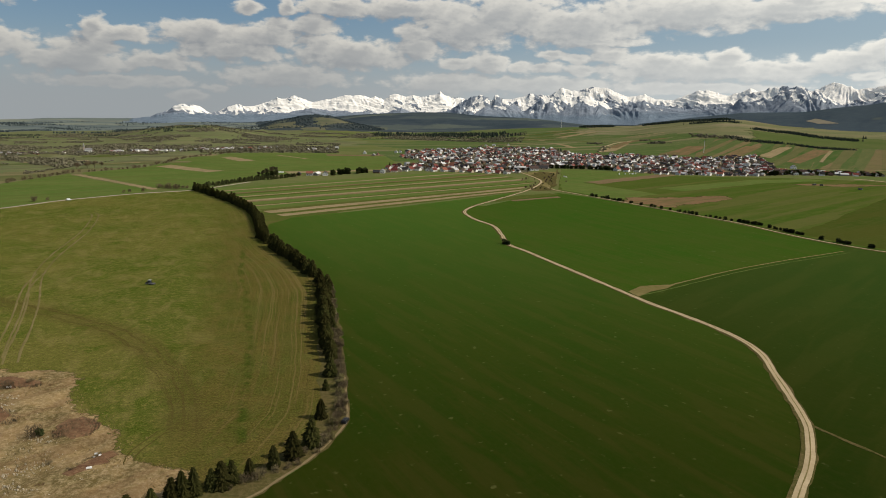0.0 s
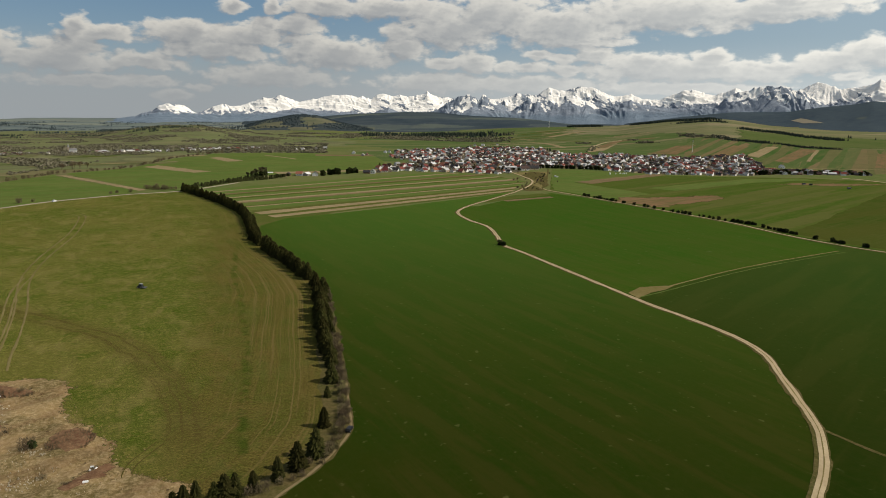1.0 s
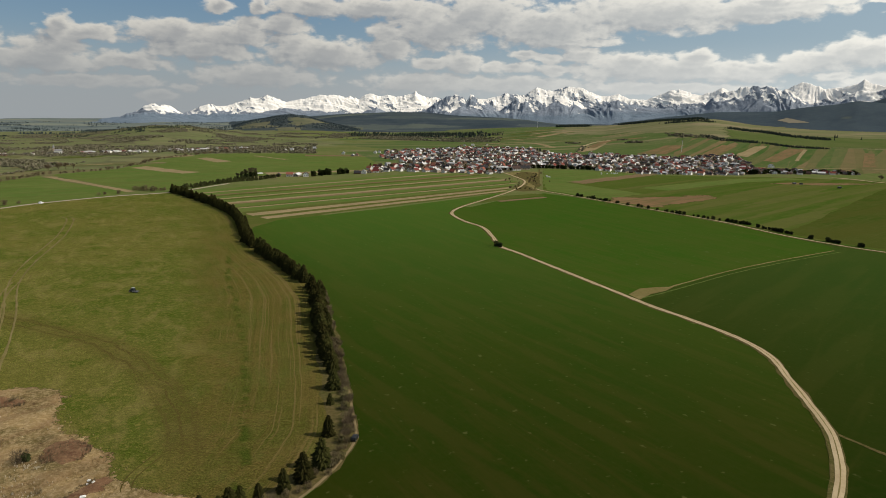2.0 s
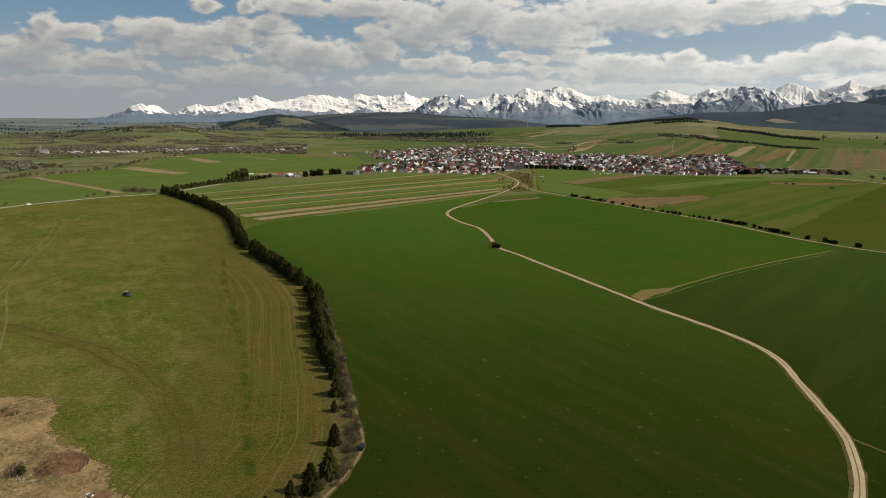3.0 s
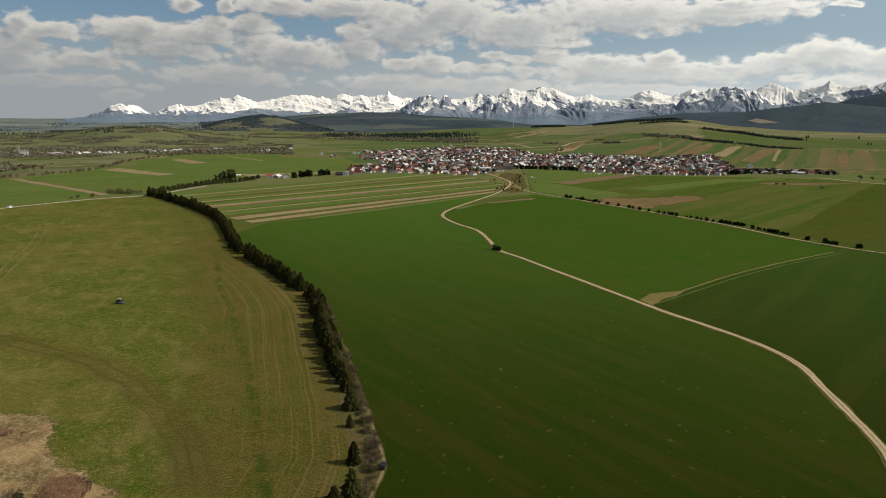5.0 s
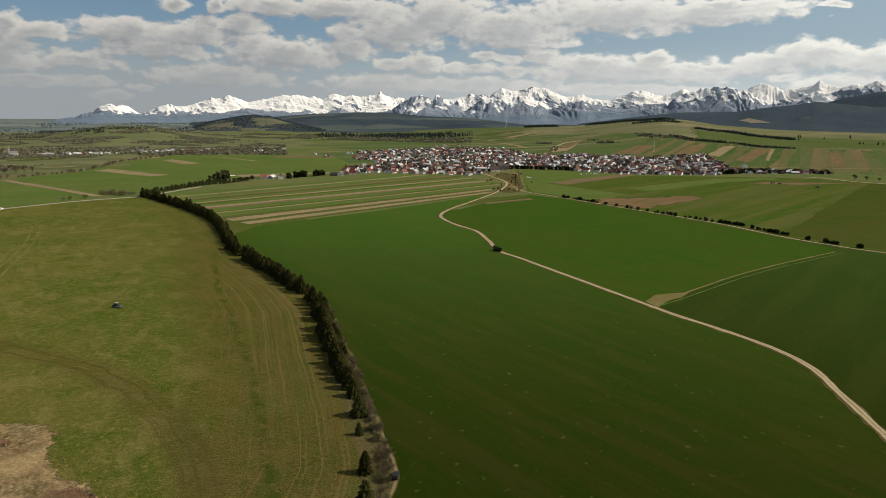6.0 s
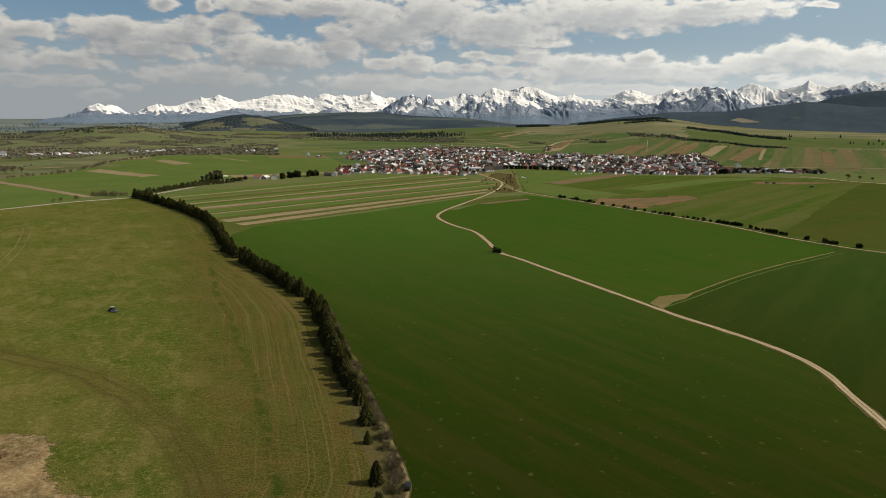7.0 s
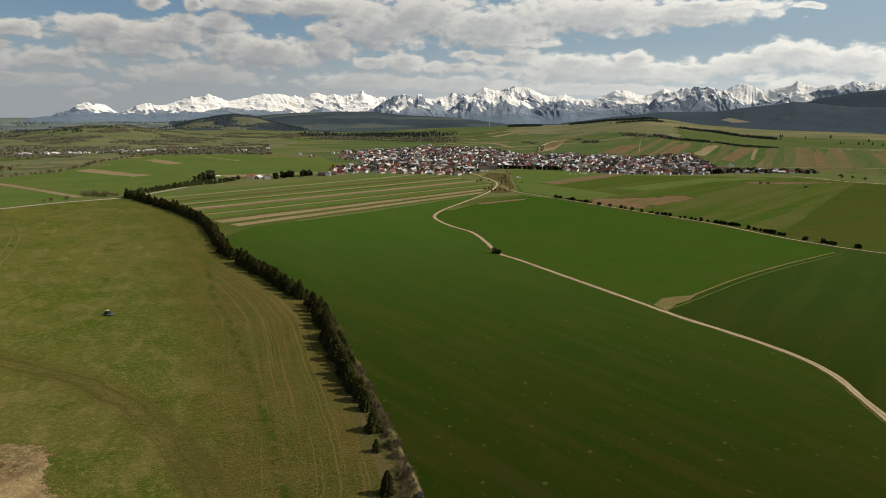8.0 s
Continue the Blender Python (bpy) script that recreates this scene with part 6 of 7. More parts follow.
def joined_houses(name, places, label):
    mats = list(WALLS.values()) + list(ROOFS.values())
    wk, rk = list(WALLS), list(ROOFS)
    v, f, slots = [], [], []
    for i, x, y, turn, s in places:
        l, w, h, up, wall, roof = MODELS[i]
        m = pose(x, y, level(x, y) - 0.15, 0, 0, turn) @ Matrix.Diagonal((s, s, s, 1))
        b = len(v)
        pts = [(sx * l / 2, sy * w / 2, z) for z in (0, h) for sx, sy in ((-1, -1), (1, -1), (1, 1), (-1, 1))] + [(-l / 2, 0, h + up), (l / 2, 0, h + up)]
        o = 0.5
        low = h - o * up / (w / 2) + 0.2
        pts += [(-l / 2 - o, -w / 2 - o, low), (l / 2 + o, -w / 2 - o, low), (l / 2 + o, w / 2 + o, low), (-l / 2 - o, w / 2 + o, low), (-l / 2 - o, 0, h + up + 0.2), (l / 2 + o, 0, h + up + 0.2)]
        cx = l * 0.18
        pts += [(cx + dx, dy, h + z) for z in (up * 0.6, up + 1.1) for dx, dy in ((-0.4, -0.4), (0.4, -0.4), (0.4, 0.4), (-0.4, 0.4))]
        v += [tuple(m @ Vector(q)) for q in pts]
        for fs, slot in (((0, 1, 5, 4), 0), ((1, 2, 6, 9, 5), 0), ((2, 3, 7, 6), 0), ((3, 0, 4, 8, 7), 0), ((10, 11, 15, 14), 1), ((12, 13, 14, 15), 1), ((16, 17, 21, 20), 0), ((17, 18, 22, 21), 0), ((18, 19, 23, 22), 0), ((19, 16, 20, 23), 0), ((20, 21, 22, 23), 0)):
            f.append(tuple(b + q for q in fs))
            slots.append(4 + rk.index(roof) if slot else wk.index(wall))
    ob = mesh_object(name, v, f, mats, slots, smooth=False)
    return tagged(ob, label, "houses", kind="stuff")


taken = [(88, 1106), (75, 1112), (100, 1100), (60, 1104), (115, 1092)]


def free(x, y, gap):
    return all(abs(x - a) > gap or abs(y - b) > gap or math.hypot(x - a, y - b) > gap for a, b in taken)


def fill(ring, n, gap, turn, weights):
    xs, ys = [p[0] for p in ring], [p[1] for p in ring]
    tries = 0
    while n and tries < 30000:
        tries += 1
        x, y = rnd.uniform(min(xs), max(xs)), rnd.uniform(min(ys), max(ys))
        if inside(x, y, ring) and free(x, y, gap):
            taken.append((x, y))
            settle(rnd.choices(range(12), weights)[0], x, y, turn + rnd.choice((0, 90, 90, 180)) + rnd.uniform(-9, 9), rnd.uniform(0.55, 0.78))
            n -= 1


# front rows first, then the rest of the village
for x, y, d in along([(-112, 1062), (-60, 1048), (0, 1044), (50, 1036), (74, 1034)], 14, 3):
    taken.append((x, y))
    put_house(rnd.choice((0, 1, 2, 9, 11, 0, 7, 5)), x, y, rnd.choice((-34, 56)) + rnd.uniform(-8, 8), rnd.uniform(0.62, 0.84))
for x, y, d in along([(240, 1138), (305, 1088), (360, 1086), (415, 1088), (462, 1096)], 14, 4):
    taken.append((x, y))
    put_house(rnd.choice((1, 3, 4, 5, 6, 8, 9, 10)), x, y, rnd.choice((-40, 50)) + rnd.uniform(-8, 8), rnd.uniform(0.62, 0.84))
fill(VILLAGE_WEST, 540, 8.6, -34, (5, 4, 4, 3, 4, 3, 4, 5, 3, 4, 4, 3))
fill(VILLAGE_EAST, 460, 8.6, -40, (3, 4, 3, 4, 5, 3, 4, 4, 3, 3, 5, 3))
fill(VILLAGE_END, 60, 9.0, -8, (1, 2, 1, 3, 4, 2, 3, 3, 2, 2, 4, 1))
for i, x, y in ((4, 480, 1150), (9, 492, 1168), (3, 505, 1140), (6, 520, 1150), (10, 535, 1158), (1, 548, 1150), (7, 562, 1160), (3, 585, 1180), (8, 610, 1165), (4, 630, 1172), (3, 645, 1150), (9, 655, 1140), (10, 664, 1150), (6, 598, 1150),
                (5, 574, 1245), (9, 500, 1210), (2, 520, 1230), (11, 470, 1200), (5, 498, 1260)):
    put_house(i, x, y, rnd.uniform(-20, 20) + rnd.choice((0, 90)), 0.85)
# outlying houses
for i, x, y in ((4, -221, 943), (9, -206, 946), (8, -197, 950), (1, -185, 949), (4, -121, 996), (5, -113, 1000), (2, -106, 1012), (0, -98, 1020), (11, -92, 1026), (7, -84, 1036), (5, -202, 1371), (8, -177, 1326), (2, -171, 1337), (5, -144, 1410),
                (7, -138, 1429), (8, -331, 1431), (5, -320, 1442), (8, -299, 1470), (5, -286, 1506), (1, 40, 1735), (5, 60, 1745), (7, 96, 1752), (2, 30, 1700)):
    (put_house(i, x, y, rnd.choice((0, 90)) + rnd.uniform(-12, 12), 0.8) if y < 1300 else AFAR.append((i, x, y, rnd.choice((0, 90)) + rnd.uniform(-12, 12), 0.66)))
# the village in the side valley
VALLEY = []
for k in range(150):
    t = k / 149
    x = np.interp(t, [0, 0.2, 0.45, 0.7, 1], [-800, -700, -620, -530, -410]) + rnd.uniform(-14, 14)
    y = np.interp(t, [0, 0.2, 0.45, 0.7, 1], [1150, 1225, 1290, 1375, 1460]) + rnd.uniform(-22, 30)
    if free(x, y, 9):
        taken.append((x, y))
        VALLEY.append((rnd.choice((1, 5, 8, 4, 7, 3, 5, 10, 6, 2)), x, y, rnd.choice((0, 90, 40)) + rnd.uniform(-10, 10), rnd.uniform(0.42, 0.66)))

joined_houses("far_houses", AFAR, "crowded white, red and dark-roofed houses deep in the village")
joined_houses("valley_houses", VALLEY, "small pale houses strung along the side valley")

# trees among the houses
DEEP_BARE, DEEP_DARK = [], []
for k in range(3200):
    ring = VILLAGE_WEST if k % 2 else VILLAGE_EAST
    x, y = rnd.uniform(-120, 620), rnd.uniform(1040, 1650)
    if inside(x, y, ring) and free(x, y, 4.8):
        sort = rnd.choice((bares, bares, shrubs, hedges, hedges, garden))
        if y < 1120 and sort is not shrubs:
            sort.put(at(x, y, rnd.uniform(0, 360), rnd.uniform(0.6, 1.0)), "tree standing among the village houses")
        elif sort is garden:
            DEEP_DARK.append((x, y, rnd.uniform(5, 8)))
        else:
            (DEEP_BARE if sort is not hedges else DEEP_DARK).append((x, y, rnd.uniform(3.0, 5.5)))
wood_stand("village_trees", DEEP_DARK, "dark conifers among the houses deep in the village")
wood_stand("village_trees", DEEP_BARE, "bare brown trees among the houses deep in the village", False, M["far_twigs"])
for x, y, d in along([(470, 1112), (510, 1128), (560, 1140), (610, 1150), (665, 1138)], 4, 12):
    if free(x, y, 4):
        hedges.put(at(x, y, rnd.uniform(0, 360), rnd.uniform(0.9, 1.7)), "dark tree among the last houses")
for x, y, d in along([(140, 1140), (170, 1144), (225, 1135), (250, 1128)], 6, 2):
    hedges.put(at(x, y, rnd.uniform(0, 360), rnd.uniform(1.0, 1.6)), "dark tree at the edge of the village")


# ---- the long hall, the church and the masts ----
def long_hall(x, y, turn):
    ob = thing("farm_hall", "long white farm hall with a shallow pale metal roof", "barn")
    bm = bmesh.new()
    box(bm, -17, 17, -7, 7, 0, 4.2)
    part("wall", from_bm("wall", bm, WALLS["white"]), ob)
    bm = bmesh.new()
    for s in (-1, 1):
        up = [bm.verts.new(p) for p in ((-17.6, 0, 6.6), (17.6, 0, 6.6), (17.6, s * 7.7, 4.2), (-17.6, s * 7.7, 4.2))]
        dn = [bm.verts.new((v.co.x, v.co.y, v.co.z - 0.25)) for v in up]
        for fs in (up, dn[::-1]) + tuple([dn[i], dn[(i + 1) % 4], up[(i + 1) % 4], up[i]] for i in range(4)):
            bm.faces.new(fs)
    bmesh.ops.recalc_face_normals(bm, faces=bm.faces)
    part("roof", from_bm("roof", bm, ROOFS["pale"]), ob)
    gate = bmesh.new()
    box(gate, -1.8, 1.8, -0.08, 0.08, 0, 3.2)
    gate = from_bm("gate", gate, ROOFS["dark"])
    for gx in (-12, -4, 4, 12):
        p = part("gate", gate, ob)
        p.matrix_basis = pose(gx, -7.04, 0)
    ob.matrix_basis = at(x, y, turn, 0.8)
    return ob


long_hall(87, 1112, 4)
for i, x, y, t in ((3, 112, 1100, 20), (6, 128, 1118, 15), (4, 116, 1130, 5), (3, 135, 1140, 30), (4, 62, 1108, 10)):
    put_house(i, x, y, t, 1.05, "low farm shed in the yard by the hall")


def church(x, y):
    ob = thing("church", "small white church with a pointed grey tower", "church")
    bm = bmesh.new()
    box(bm, -9, 9, -5, 5, 0, 8)
    part("wall", from_bm("wall", bm, WALLS["white"]), ob)
    bm = bmesh.new()
    v = [bm.verts.new(p) for p in ((-9.4, -5.5, 7.8), (9.4, -5.5, 7.8), (9.4, 5.5, 7.8), (-9.4, 5.5, 7.8), (-9.4, 0, 13), (9.4, 0, 13))]
    for fs in ((0, 1, 5, 4), (2, 3, 4, 5), (1, 2, 5), (3, 0, 4), (3, 2, 1, 0)):
        bm.faces.new([v[i] for i in fs])
    part("roof", from_bm("roof", bm, ROOFS["grey"]), ob)
    bm = bmesh.new()
    box(bm, -13, -8.6, -2.4, 2.4, 0, 16)
    part("tower", from_bm("tower", bm, WALLS["cream"]), ob)
    bm = bmesh.new()
    bmesh.ops.create_cone(bm, segments=8, radius1=3.1, radius2=0.05, depth=11, cap_ends=True)
    bmesh.ops.translate(bm, verts=bm.verts, vec=(-10.8, 0, 21.5))
    part("spire", from_bm("spire", bm, ROOFS["grey"]), ob)
    win = bmesh.new()
    box(win, -0.6, 0.6, -0.06, 0.06, -1.6, 1.6)
    win = from_bm("window", win, GLASS)
    for wx in (-5, 0, 5):
        p = part("window", win, ob)
        p.matrix_basis = pose(wx, -5.02, 4.2)
    ob.matrix_basis = at(x, y, 25, 0.66)


church(-690, 1240)


def mast(x, y, h, label):
    ob = thing("mast", label, "mast")
    bm = bmesh.new()
    bmesh.ops.create_cone(bm, segments=8, radius1=0.55, radius2=0.35, depth=h, cap_ends=True)
    bmesh.ops.translate(bm, verts=bm.verts, vec=(0, 0, h / 2))
    part("pole", from_bm("pole", bm, WALLS["white"]), ob)
    bm = bmesh.new()
    for k in range(3):
        a = k * 2.09
        box(bm, math.cos(a) * 0.9 - 0.25, math.cos(a) * 0.9 + 0.25, math.sin(a) * 0.9 - 0.25, math.sin(a) * 0.9 + 0.25, h - 3, h - 0.6)
    part("antenna", from_bm("antenna", bm, WALLS["grey"]), ob)
    bm = bmesh.new()
    box(bm, -1.2, 1.2, -1.2, 1.2, -0.6, 0.4)
    part("base_plate", from_bm("base_plate", bm, WALLS["grey"]), ob)
    ob.matrix_basis = at(x, y)


mast(513, 1547, 26, "slender white radio mast behind the village")
mast(330, 2690, 30, "slim pale transmitter mast on the far crest")


# ---- vehicles and small things ----
def paint(name, col, rough=0.4, metal=0.0):
    m = surface(name, col, tuple(c * 0.92 for c in col), tuple(c * 0.7 for c in col), 0.8, 6.0, rough=rough, mixc=0.25, gloss=0.4)
    return m


PAINT = {"dark": paint("dark_car_paint", (0.012, 0.012, 0.013), 0.45), "white": paint("white_car_paint", (0.80, 0.80, 0.78), 0.3), "grey": paint("tractor_grey", (0.08, 0.08, 0.085), 0.5),
         "rubber": paint("tyre_rubber", (0.02, 0.02, 0.02), 0.8), "steel": paint("bare_steel", (0.40, 0.40, 0.40), 0.4), "blue": paint("tractor_hood", (0.035, 0.037, 0.042), 0.5), "film": paint("bale_film", (0.82, 0.82, 0.80), 0.35), "stone": surface("pale_stone", (0.42, 0.36, 0.26), (0.34, 0.29, 0.20), (0.52, 0.47, 0.37), 0.4, 2.0, mixc=0.5),
         "wood": surface("weathered_wood", (0.16, 0.12, 0.08), (0.22, 0.17, 0.11), (0.10, 0.08, 0.05), 0.8, 4.0, mixc=0.5)}


def wheel_meshes(r, w):
    bm = bmesh.new()
    bmesh.ops.create_cone(bm, segments=18, radius1=r, radius2=r, depth=w, cap_ends=True)
    bmesh.ops.bevel(bm, geom=[e for e in bm.edges if abs(e.verts[0].co.z - e.verts[1].co.z) < 1e-4], offset=w * 0.18, segments=2, affect="EDGES")
    tyre = from_bm("tyre", bm, PAINT["rubber"])
    bm = bmesh.new()
    bmesh.ops.create_cone(bm, segments=14, radius1=r * 0.55, radius2=r * 0.55, depth=w * 1.04, cap_ends=True)
    return tyre, from_bm("rim", bm, PAINT["steel"])


def wheel(parent, meshes, x, y, r):
    t = part("wheel", meshes[0], parent, "black rubber tyre")
    t.matrix_basis = pose(x, y, r, 90, 0, 0)
    part("rim", meshes[1], t, "plain steel rim")


def hull(name, sections, material):
    """A body through cross sections: x, half width, bottom, top, half width at the top."""
    v, f = [], []
    for x, w, z0, z1, wt in sections:
        v += [(x, -w, z0), (x, w, z0), (x, w, z0 + (z1 - z0) * 0.6), (x, wt, z1), (x, -wt, z1), (x, -w, z0 + (z1 - z0) * 0.6)]
    for i in range(len(sections) - 1):
        b = i * 6
        f += [(b + k, b + (k + 1) % 6, b + 6 + (k + 1) % 6, b + 6 + k) for k in range(6)]
    f += [tuple(range(6))[::-1], tuple(range(len(v) - 6, len(v)))]
    return as_mesh(name, v, f, [material])


def car(x, y, turn, colour, label, van=False):
    ob = thing("van" if van else "car", label, "van" if van else "car")
    L = 2.5 if van else 2.15
    part("body", hull("body", [(-L, 0.80, 0.45, 0.85, 0.75), (-L + 0.1, 0.88, 0.28, 1.0, 0.84), (0, 0.90, 0.25, 1.02, 0.86), (L - 0.25, 0.88, 0.28, 0.92, 0.80), (L, 0.78, 0.45, 0.75, 0.7)], PAINT[colour]), ob)
    top = 2.1 if van else 1.55
    part("cabin", hull("cabin", [(-L + 0.12, 0.82, 0.98, 1.04, 0.78), (-L + 0.3, 0.82, 0.98, top - 0.08, 0.68), (0.2, 0.84, 0.98, top, 0.70), (0.75, 0.82, 0.98, top - 0.15, 0.66), (1.35, 0.80, 0.94, 1.0, 0.7)], PAINT[colour]), ob)
    for side in (-1, 1):
        bm = bmesh.new()
        box(bm, -L + 0.5, 0.6, side * 0.80 - 0.03, side * 0.80 + 0.03, 1.08, top - 0.28)
        part("side_window", from_bm("side_window", bm, GLASS), ob)
    bm = bmesh.new()
    box(bm, 0.98, 1.06, -0.62, 0.62, 1.06, top - 0.32)
    part("windscreen", from_bm("windscreen", bm, GLASS), ob)
    wm = wheel_meshes(0.33, 0.22)
    for sx in (-L + 0.75, L - 0.8):
        for sy in (-0.80, 0.80):
            wheel(ob, wm, sx, sy, 0.33)
    ob.matrix_basis = pose(x, y, 0.18, 0, 0, turn) @ Matrix.Diagonal((0.88, 0.88, 0.88, 1))
    return ob


car(-11.6, 211.6, 82, "dark", "dark parked car at the bend of the dirt path")
car(-375, 660, 62, "white", "white van on the narrow country road", True)


def tractor(x, y, turn):
    ob = thing("tractor", "dark tractor with a light cab roof and implement in the meadow", "tractor")
    part("hood", hull("hood", [(0.3, 0.45, 0.8, 1.75, 0.40), (1.6, 0.42, 0.8, 1.65, 0.36), (2.1, 0.36, 0.85, 1.45, 0.3)], PAINT["blue"]), ob)
    bm = bmesh.new()
    for px, py in ((-1.1, -0.75), (-1.1, 0.75), (0.35, -0.72), (0.35, 0.72)):
        box(bm, px - 0.05, px + 0.05, py - 0.05, py + 0.05, 1.2, 2.75)
    box(bm, -1.2, 0.45, -0.8, 0.8, 0.9, 1.35)
    part("cab", from_bm("cab", bm, PAINT["blue"]), ob)
    bm = bmesh.new()
    box(bm, -1.3, 0.55, -0.9, 0.9, 2.75, 2.92)
    bmesh.ops.bevel(bm, geom=bm.edges[:], offset=0.05, segments=2, affect="EDGES")
    part("cab_roof", from_bm("cab_roof", bm, PAINT["steel"]), ob, "pale grey cab roof")
    bm = bmesh.new()
    box(bm, -1.08, 0.33, -0.70, 0.70, 1.4, 2.7)
    part("cab_glass", from_bm("cab_glass", bm, GLASS), ob)
    bm = bmesh.new()
    box(bm, 0.9, 0.98, 0.28, 0.36, 1.7, 2.6)
    part("exhaust_pipe", from_bm("exhaust_pipe", bm, PAINT["rubber"]), ob)
    big, small = wheel_meshes(0.85, 0.5), wheel_meshes(0.55, 0.38)
    for sy in (-0.95, 0.95):
        wheel(ob, big, -0.75, sy, 0.85)
        wheel(ob, small, 1.55, sy, 0.55)
    bm = bmesh.new()
    box(bm, -3.6, -1.5, -1.5, 1.5, 0.55, 0.75)
    for k in range(7):
        box(bm, -3.5, -3.35, -1.4 + k * 0.46, -1.3 + k * 0.46, 0.05, 0.6)
        box(bm, -2.4, -2.25, -1.2 + k * 0.4, -1.1 + k * 0.4, 0.05, 0.6)
    part("cultivator", from_bm("cultivator", bm, PAINT["grey"]), ob, "grey steel cultivator frame with tines")
    ob.matrix_basis = pose(x, y, 0.08, 0, 0, turn) @ Matrix.Diagonal((0.85, 0.85, 0.85, 1))


tractor(-150.8, 365.9, 172)


def trailer(x, y, turn, l):
    ob = thing("farm_trailer", "dark farm trailer standing on the open field", "trailer")
    bm = bmesh.new()
    box(bm, -l / 2, l / 2, -1.1, 1.1, 0.9, 2.3)
    bmesh.ops.bevel(bm, geom=bm.edges[:], offset=0.06, segments=1, affect="EDGES")
    part("box", from_bm("box", bm, PAINT["blue"]), ob)
    bm = bmesh.new()
    box(bm, l / 2, l / 2 + 1.6, -0.07, 0.07, 0.75, 0.9)
    part("drawbar", from_bm("drawbar", bm, PAINT["steel"]), ob)
    wm = wheel_meshes(0.5, 0.3)
    for sx in (-l * 0.28, l * 0.28):
        for sy in (-1.0, 1.0):
            wheel(ob, wm, sx, sy, 0.5)
    ob.matrix_basis = pose(x, y, 0.15, 0, 0, turn)


trailer(485, 974, 20, 5.0)
trailer(492, 969, -10, 4.0)
trailer(524, 932, 5, 4.5)


def bale_mesh():
    bm = bmesh.new()
    bmesh.ops.create_cone(bm, segments=16, radius1=0.75, radius2=0.75, depth=1.4, cap_ends=True)
    bmesh.ops.bevel(bm, geom=[e for e in bm.edges if abs(e.verts[0].co.z - e.verts[1].co.z) < 1e-4], offset=0.15, segments=2, affect="EDGES")
    bmesh.ops.translate(bm, verts=bm.verts, vec=(0, 0, 0.7))
    return from_bm("wrapped_bale", bm, PAINT["film"])


BALE = bale_mesh()
for x, y in ((240, 1072), (238, 1060), (248, 1068), (256, 1074), (259, 1070), (266, 1078), (262, 1073), (149, 1009), (152, 1002), (150, 1005), (300, 1066)):
    ob = tagged(new("wrapped_bale", BALE), "white film-wrapped bale lying on the green field", "bale", "bales")
    ob.matrix_basis = pose(x, y, 0.10, 0, 0, rnd.uniform(0, 360)) @ Matrix.Diagonal((1.25, 1.25, 1.1, 1))


def shelter(x, y, turn):
    ob = thing("white_shelter", "long low white shelter in the field", "shelter")
    v, f = [], []
    for i, px in enumerate((-7, 7)):
        for k in range(9):
            a = math.pi * k / 8
            v.append((px, 3.0 * math.cos(a), 2.6 * math.sin(a)))
    f = [(k, k + 1, k + 10, k + 9) for k in range(8)] + [tuple(range(9)), tuple(range(9, 18))[::-1]]
    part("cover", as_mesh("cover", v, f, [PAINT["film"]]), ob)
    bm = bmesh.new()
    box(bm, -7.06, -6.98, -1.0, 1.0, 0, 2.0)
    part("door", from_bm("door", bm, PAINT["wood"]), ob)
    ob.matrix_basis = at(x, y, turn, 0.5)


shelter(-254, 973, 10)


# ---- the dump: stones, brushwood and litter ----
def stone_scatter(name, heaps, label, material, flat=0.5):
    v, f = [], []
    for cx, cy, spread, n, size in heaps:
        for _ in range(n):
            x, y = cx + rnd.gauss(0, spread * 1.3), cy + rnd.gauss(0, spread * 0.5)
            s = size * rnd.uniform(0.2, 1.0)
            b = len(v)
            a0 = rnd.uniform(0, 6.3)
            for z, w in ((0.0, 1.0), (flat, 0.75)):
                for k in range(5):
                    a = a0 + k * 1.257
                    q = s * w * rnd.uniform(0.7, 1.2)
                    v.append((x + math.cos(a) * q, y + math.sin(a) * q * 0.8, 0.12 + (z > 0) * 0.45 + z * s))
            f += [(b + k, b + (k + 1) % 5, b + 5 + (k + 1) % 5, b + 5 + k) for k in range(5)] + [tuple(range(b + 5, b + 10))]
    return tagged(new(name, as_mesh(name, v, f, [material])), label, "stones", kind="stuff")


stone_scatter("loose_stones", [(-129, 218, 2.5, 40, 0.45), (-119, 209, 2.0, 30, 0.4), (-94, 171, 2.6, 34, 0.36), (-84, 164, 2.6, 40, 0.38), (-92, 166, 2.2, 22, 0.34), (-77, 172, 2.0, 30, 0.28), (-92, 175, 3.0, 40, 0.3), (-99, 191, 2.0, 40, 0.28), (-124, 213, 2.0, 20, 0.4),
                               (-105, 185, 9.0, 60, 0.16), (-85, 178, 7.0, 60, 0.16), (-125, 205, 9.0, 50, 0.18)], "pale stones and rubble strewn over dead grass", PAINT["stone"])


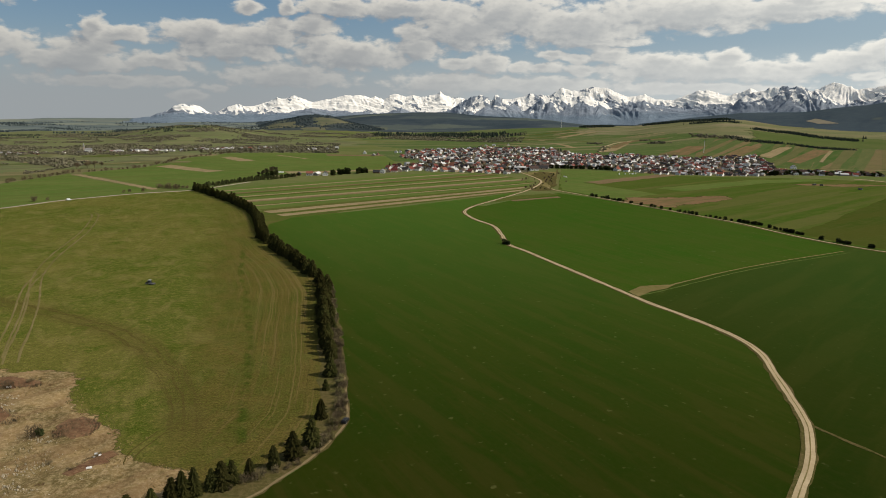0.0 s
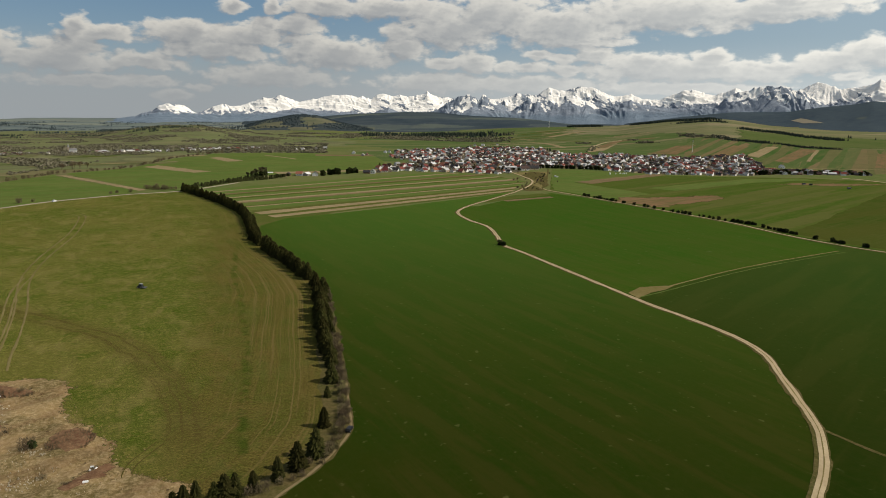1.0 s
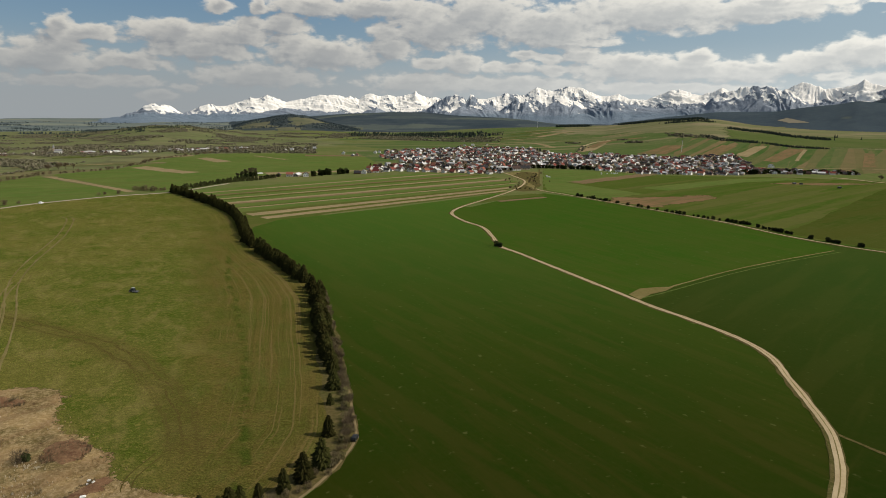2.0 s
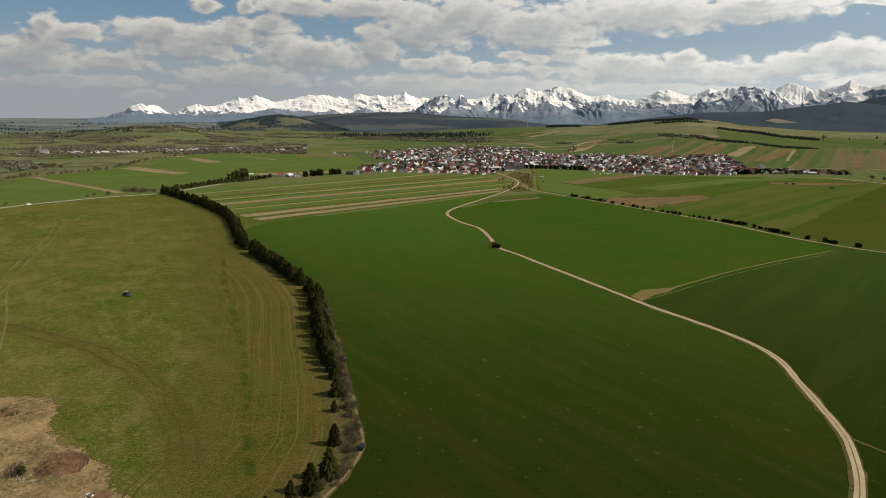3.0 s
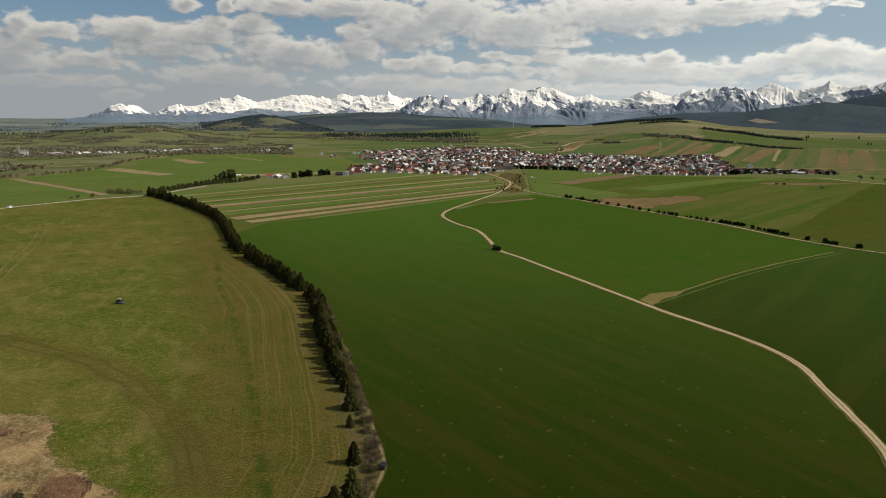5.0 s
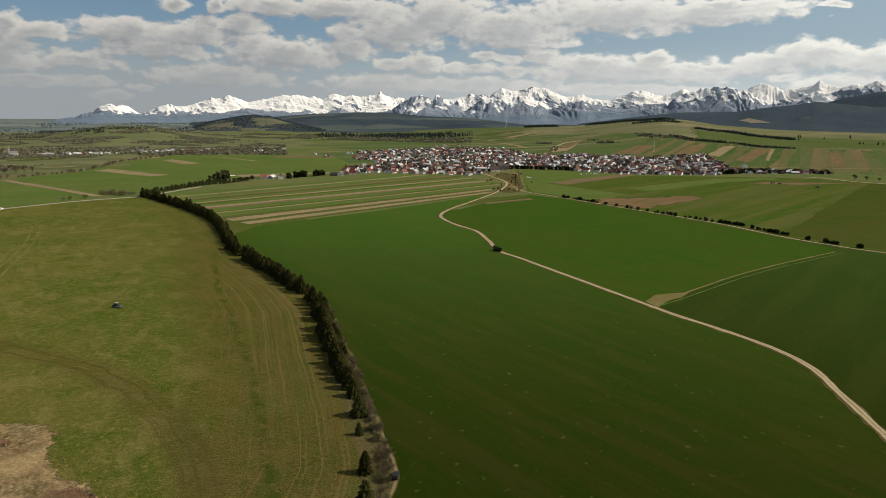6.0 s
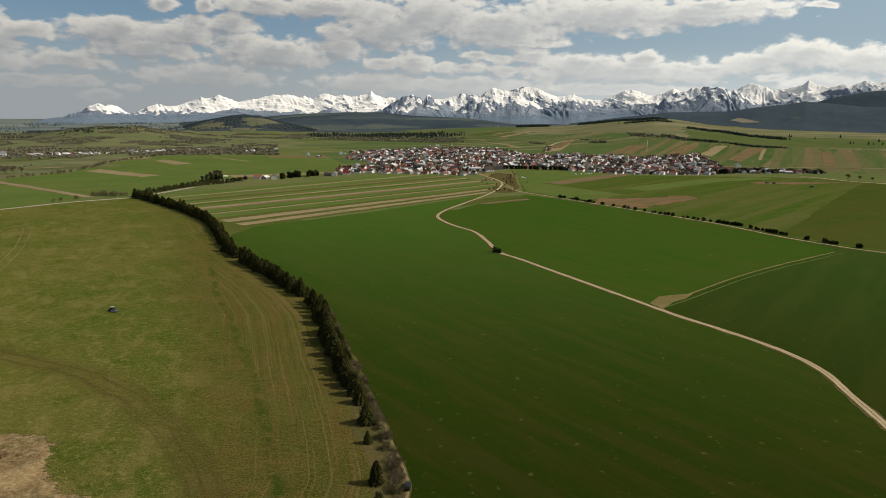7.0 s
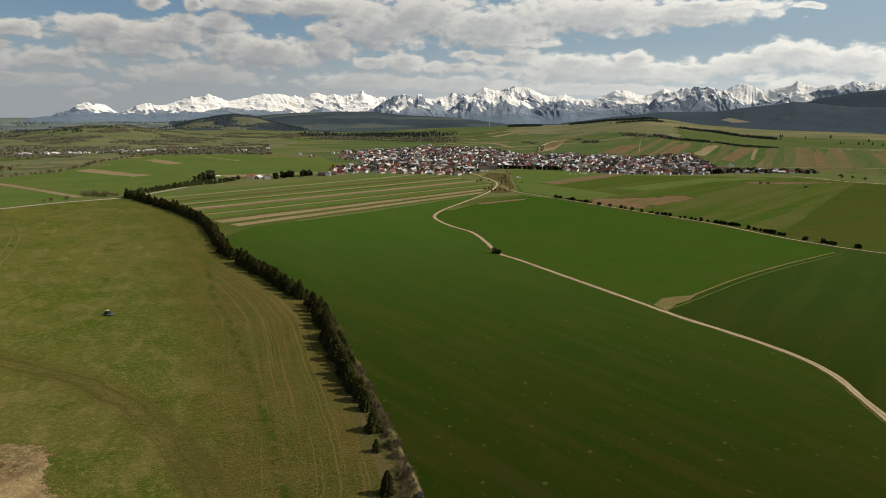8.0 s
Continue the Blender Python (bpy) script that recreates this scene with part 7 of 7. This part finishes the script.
def tussocks():
    """Dead tufts and brushwood over the rough ground."""
    v, f = [], []
    for _ in range(6000):
        x, y = rnd.uniform(-150, -46), rnd.uniform(150, 240)
        edge = np.interp(y, [150, 168, 180, 184, 196, 205, 219, 240], [-50, -46, -54, -70, -80, -93, -108, -120])
        if x > edge + rnd.gauss(1.0, 4.0):
            continue
        n = noise.noise((x * 0.09, y * 0.09, 3.0))
        h = rnd.uniform(0.15, 0.42) * (1.4 if n > 0.15 else 1.0)
        for k in range(4):
            a = rnd.uniform(0, 6.3)
            c, t = math.cos(a), math.sin(a)
            b = len(v)
            v += [(x - t * 0.16, y + c * 0.16, 0.1), (x + t * 0.16, y - c * 0.16, 0.1), (x + c * h * 0.8, y + t * h * 0.8, 0.32 + h * 0.6)]
            f.append((b, b + 1, b + 2))
    return tagged(new("dead_tussocks", as_mesh("dead_tussocks", v, f, [M["straw"]])), "dead straw-coloured grass tussocks on rough ground", "grass", kind="stuff")


def low_brush():
    """Twiggy growth on the brown patches."""
    v, f = [], []
    for cx, cy, rx, ry, n in ((-92, 198, 6.5, 6.5, 320), (-130, 202, 17, 8, 700), (-136, 230, 13, 5, 400), (-110, 168, 11, 7, 600)):
        for _ in range(n):
            a, q = rnd.uniform(0, 6.3), rnd.random() ** 0.5
            x, y = cx + math.cos(a) * q * rx, cy + math.sin(a) * q * ry
            for k in range(3):
                b = len(v)
                t, h = rnd.uniform(0, 6.3), rnd.uniform(0.4, 1.0)
                c, d = math.cos(t), math.sin(t)
                v += [(x - d * 0.12, y + c * 0.12, 0.12), (x + d * 0.12, y - c * 0.12, 0.12), (x + c * h * 0.5, y + d * h * 0.5, 0.6 + h)]
                f.append((b, b + 1, b + 2))
    return tagged(new("low_brush", as_mesh("low_brush", v, f, [M["twigs"]])), "low red-brown twiggy brush on the rough ground", "brush", kind="stuff")


low_brush()
tussocks()
for x, y, turn, l, w in ((-78.0, 184.2, 20, 1.0, 0.7), (-76.6, 183.6, 70, 0.9, 0.6), (-77.6, 182.4, 10, 0.6, 0.5), (-75.7, 176.7, 25, 1.5, 0.8), (-133, 226, 10, 1.6, 0.8)):
    bm = bmesh.new()
    box(bm, -l / 2, l / 2, -w / 2, w / 2, 0, 0.45)
    bmesh.ops.bevel(bm, geom=bm.edges[:], offset=0.12, segments=2, affect="EDGES")
    ob = tagged(new("litter_sack", from_bm("litter_sack", bm, PAINT["film"])), "white sack of litter dumped in the grass", "sack", "litter")
    ob.matrix_basis = pose(x, y, 0.45, 0, 0, turn)
for k in range(16):
    t = k / 15
    shrubs.put(at(-80.5 + 3.5 * t + rnd.uniform(-0.8, 0.8), 174.5 + 10 * t + rnd.uniform(-0.8, 0.8), rnd.uniform(0, 360), rnd.uniform(0.22, 0.4)), "tangled dark brushwood on the dump")
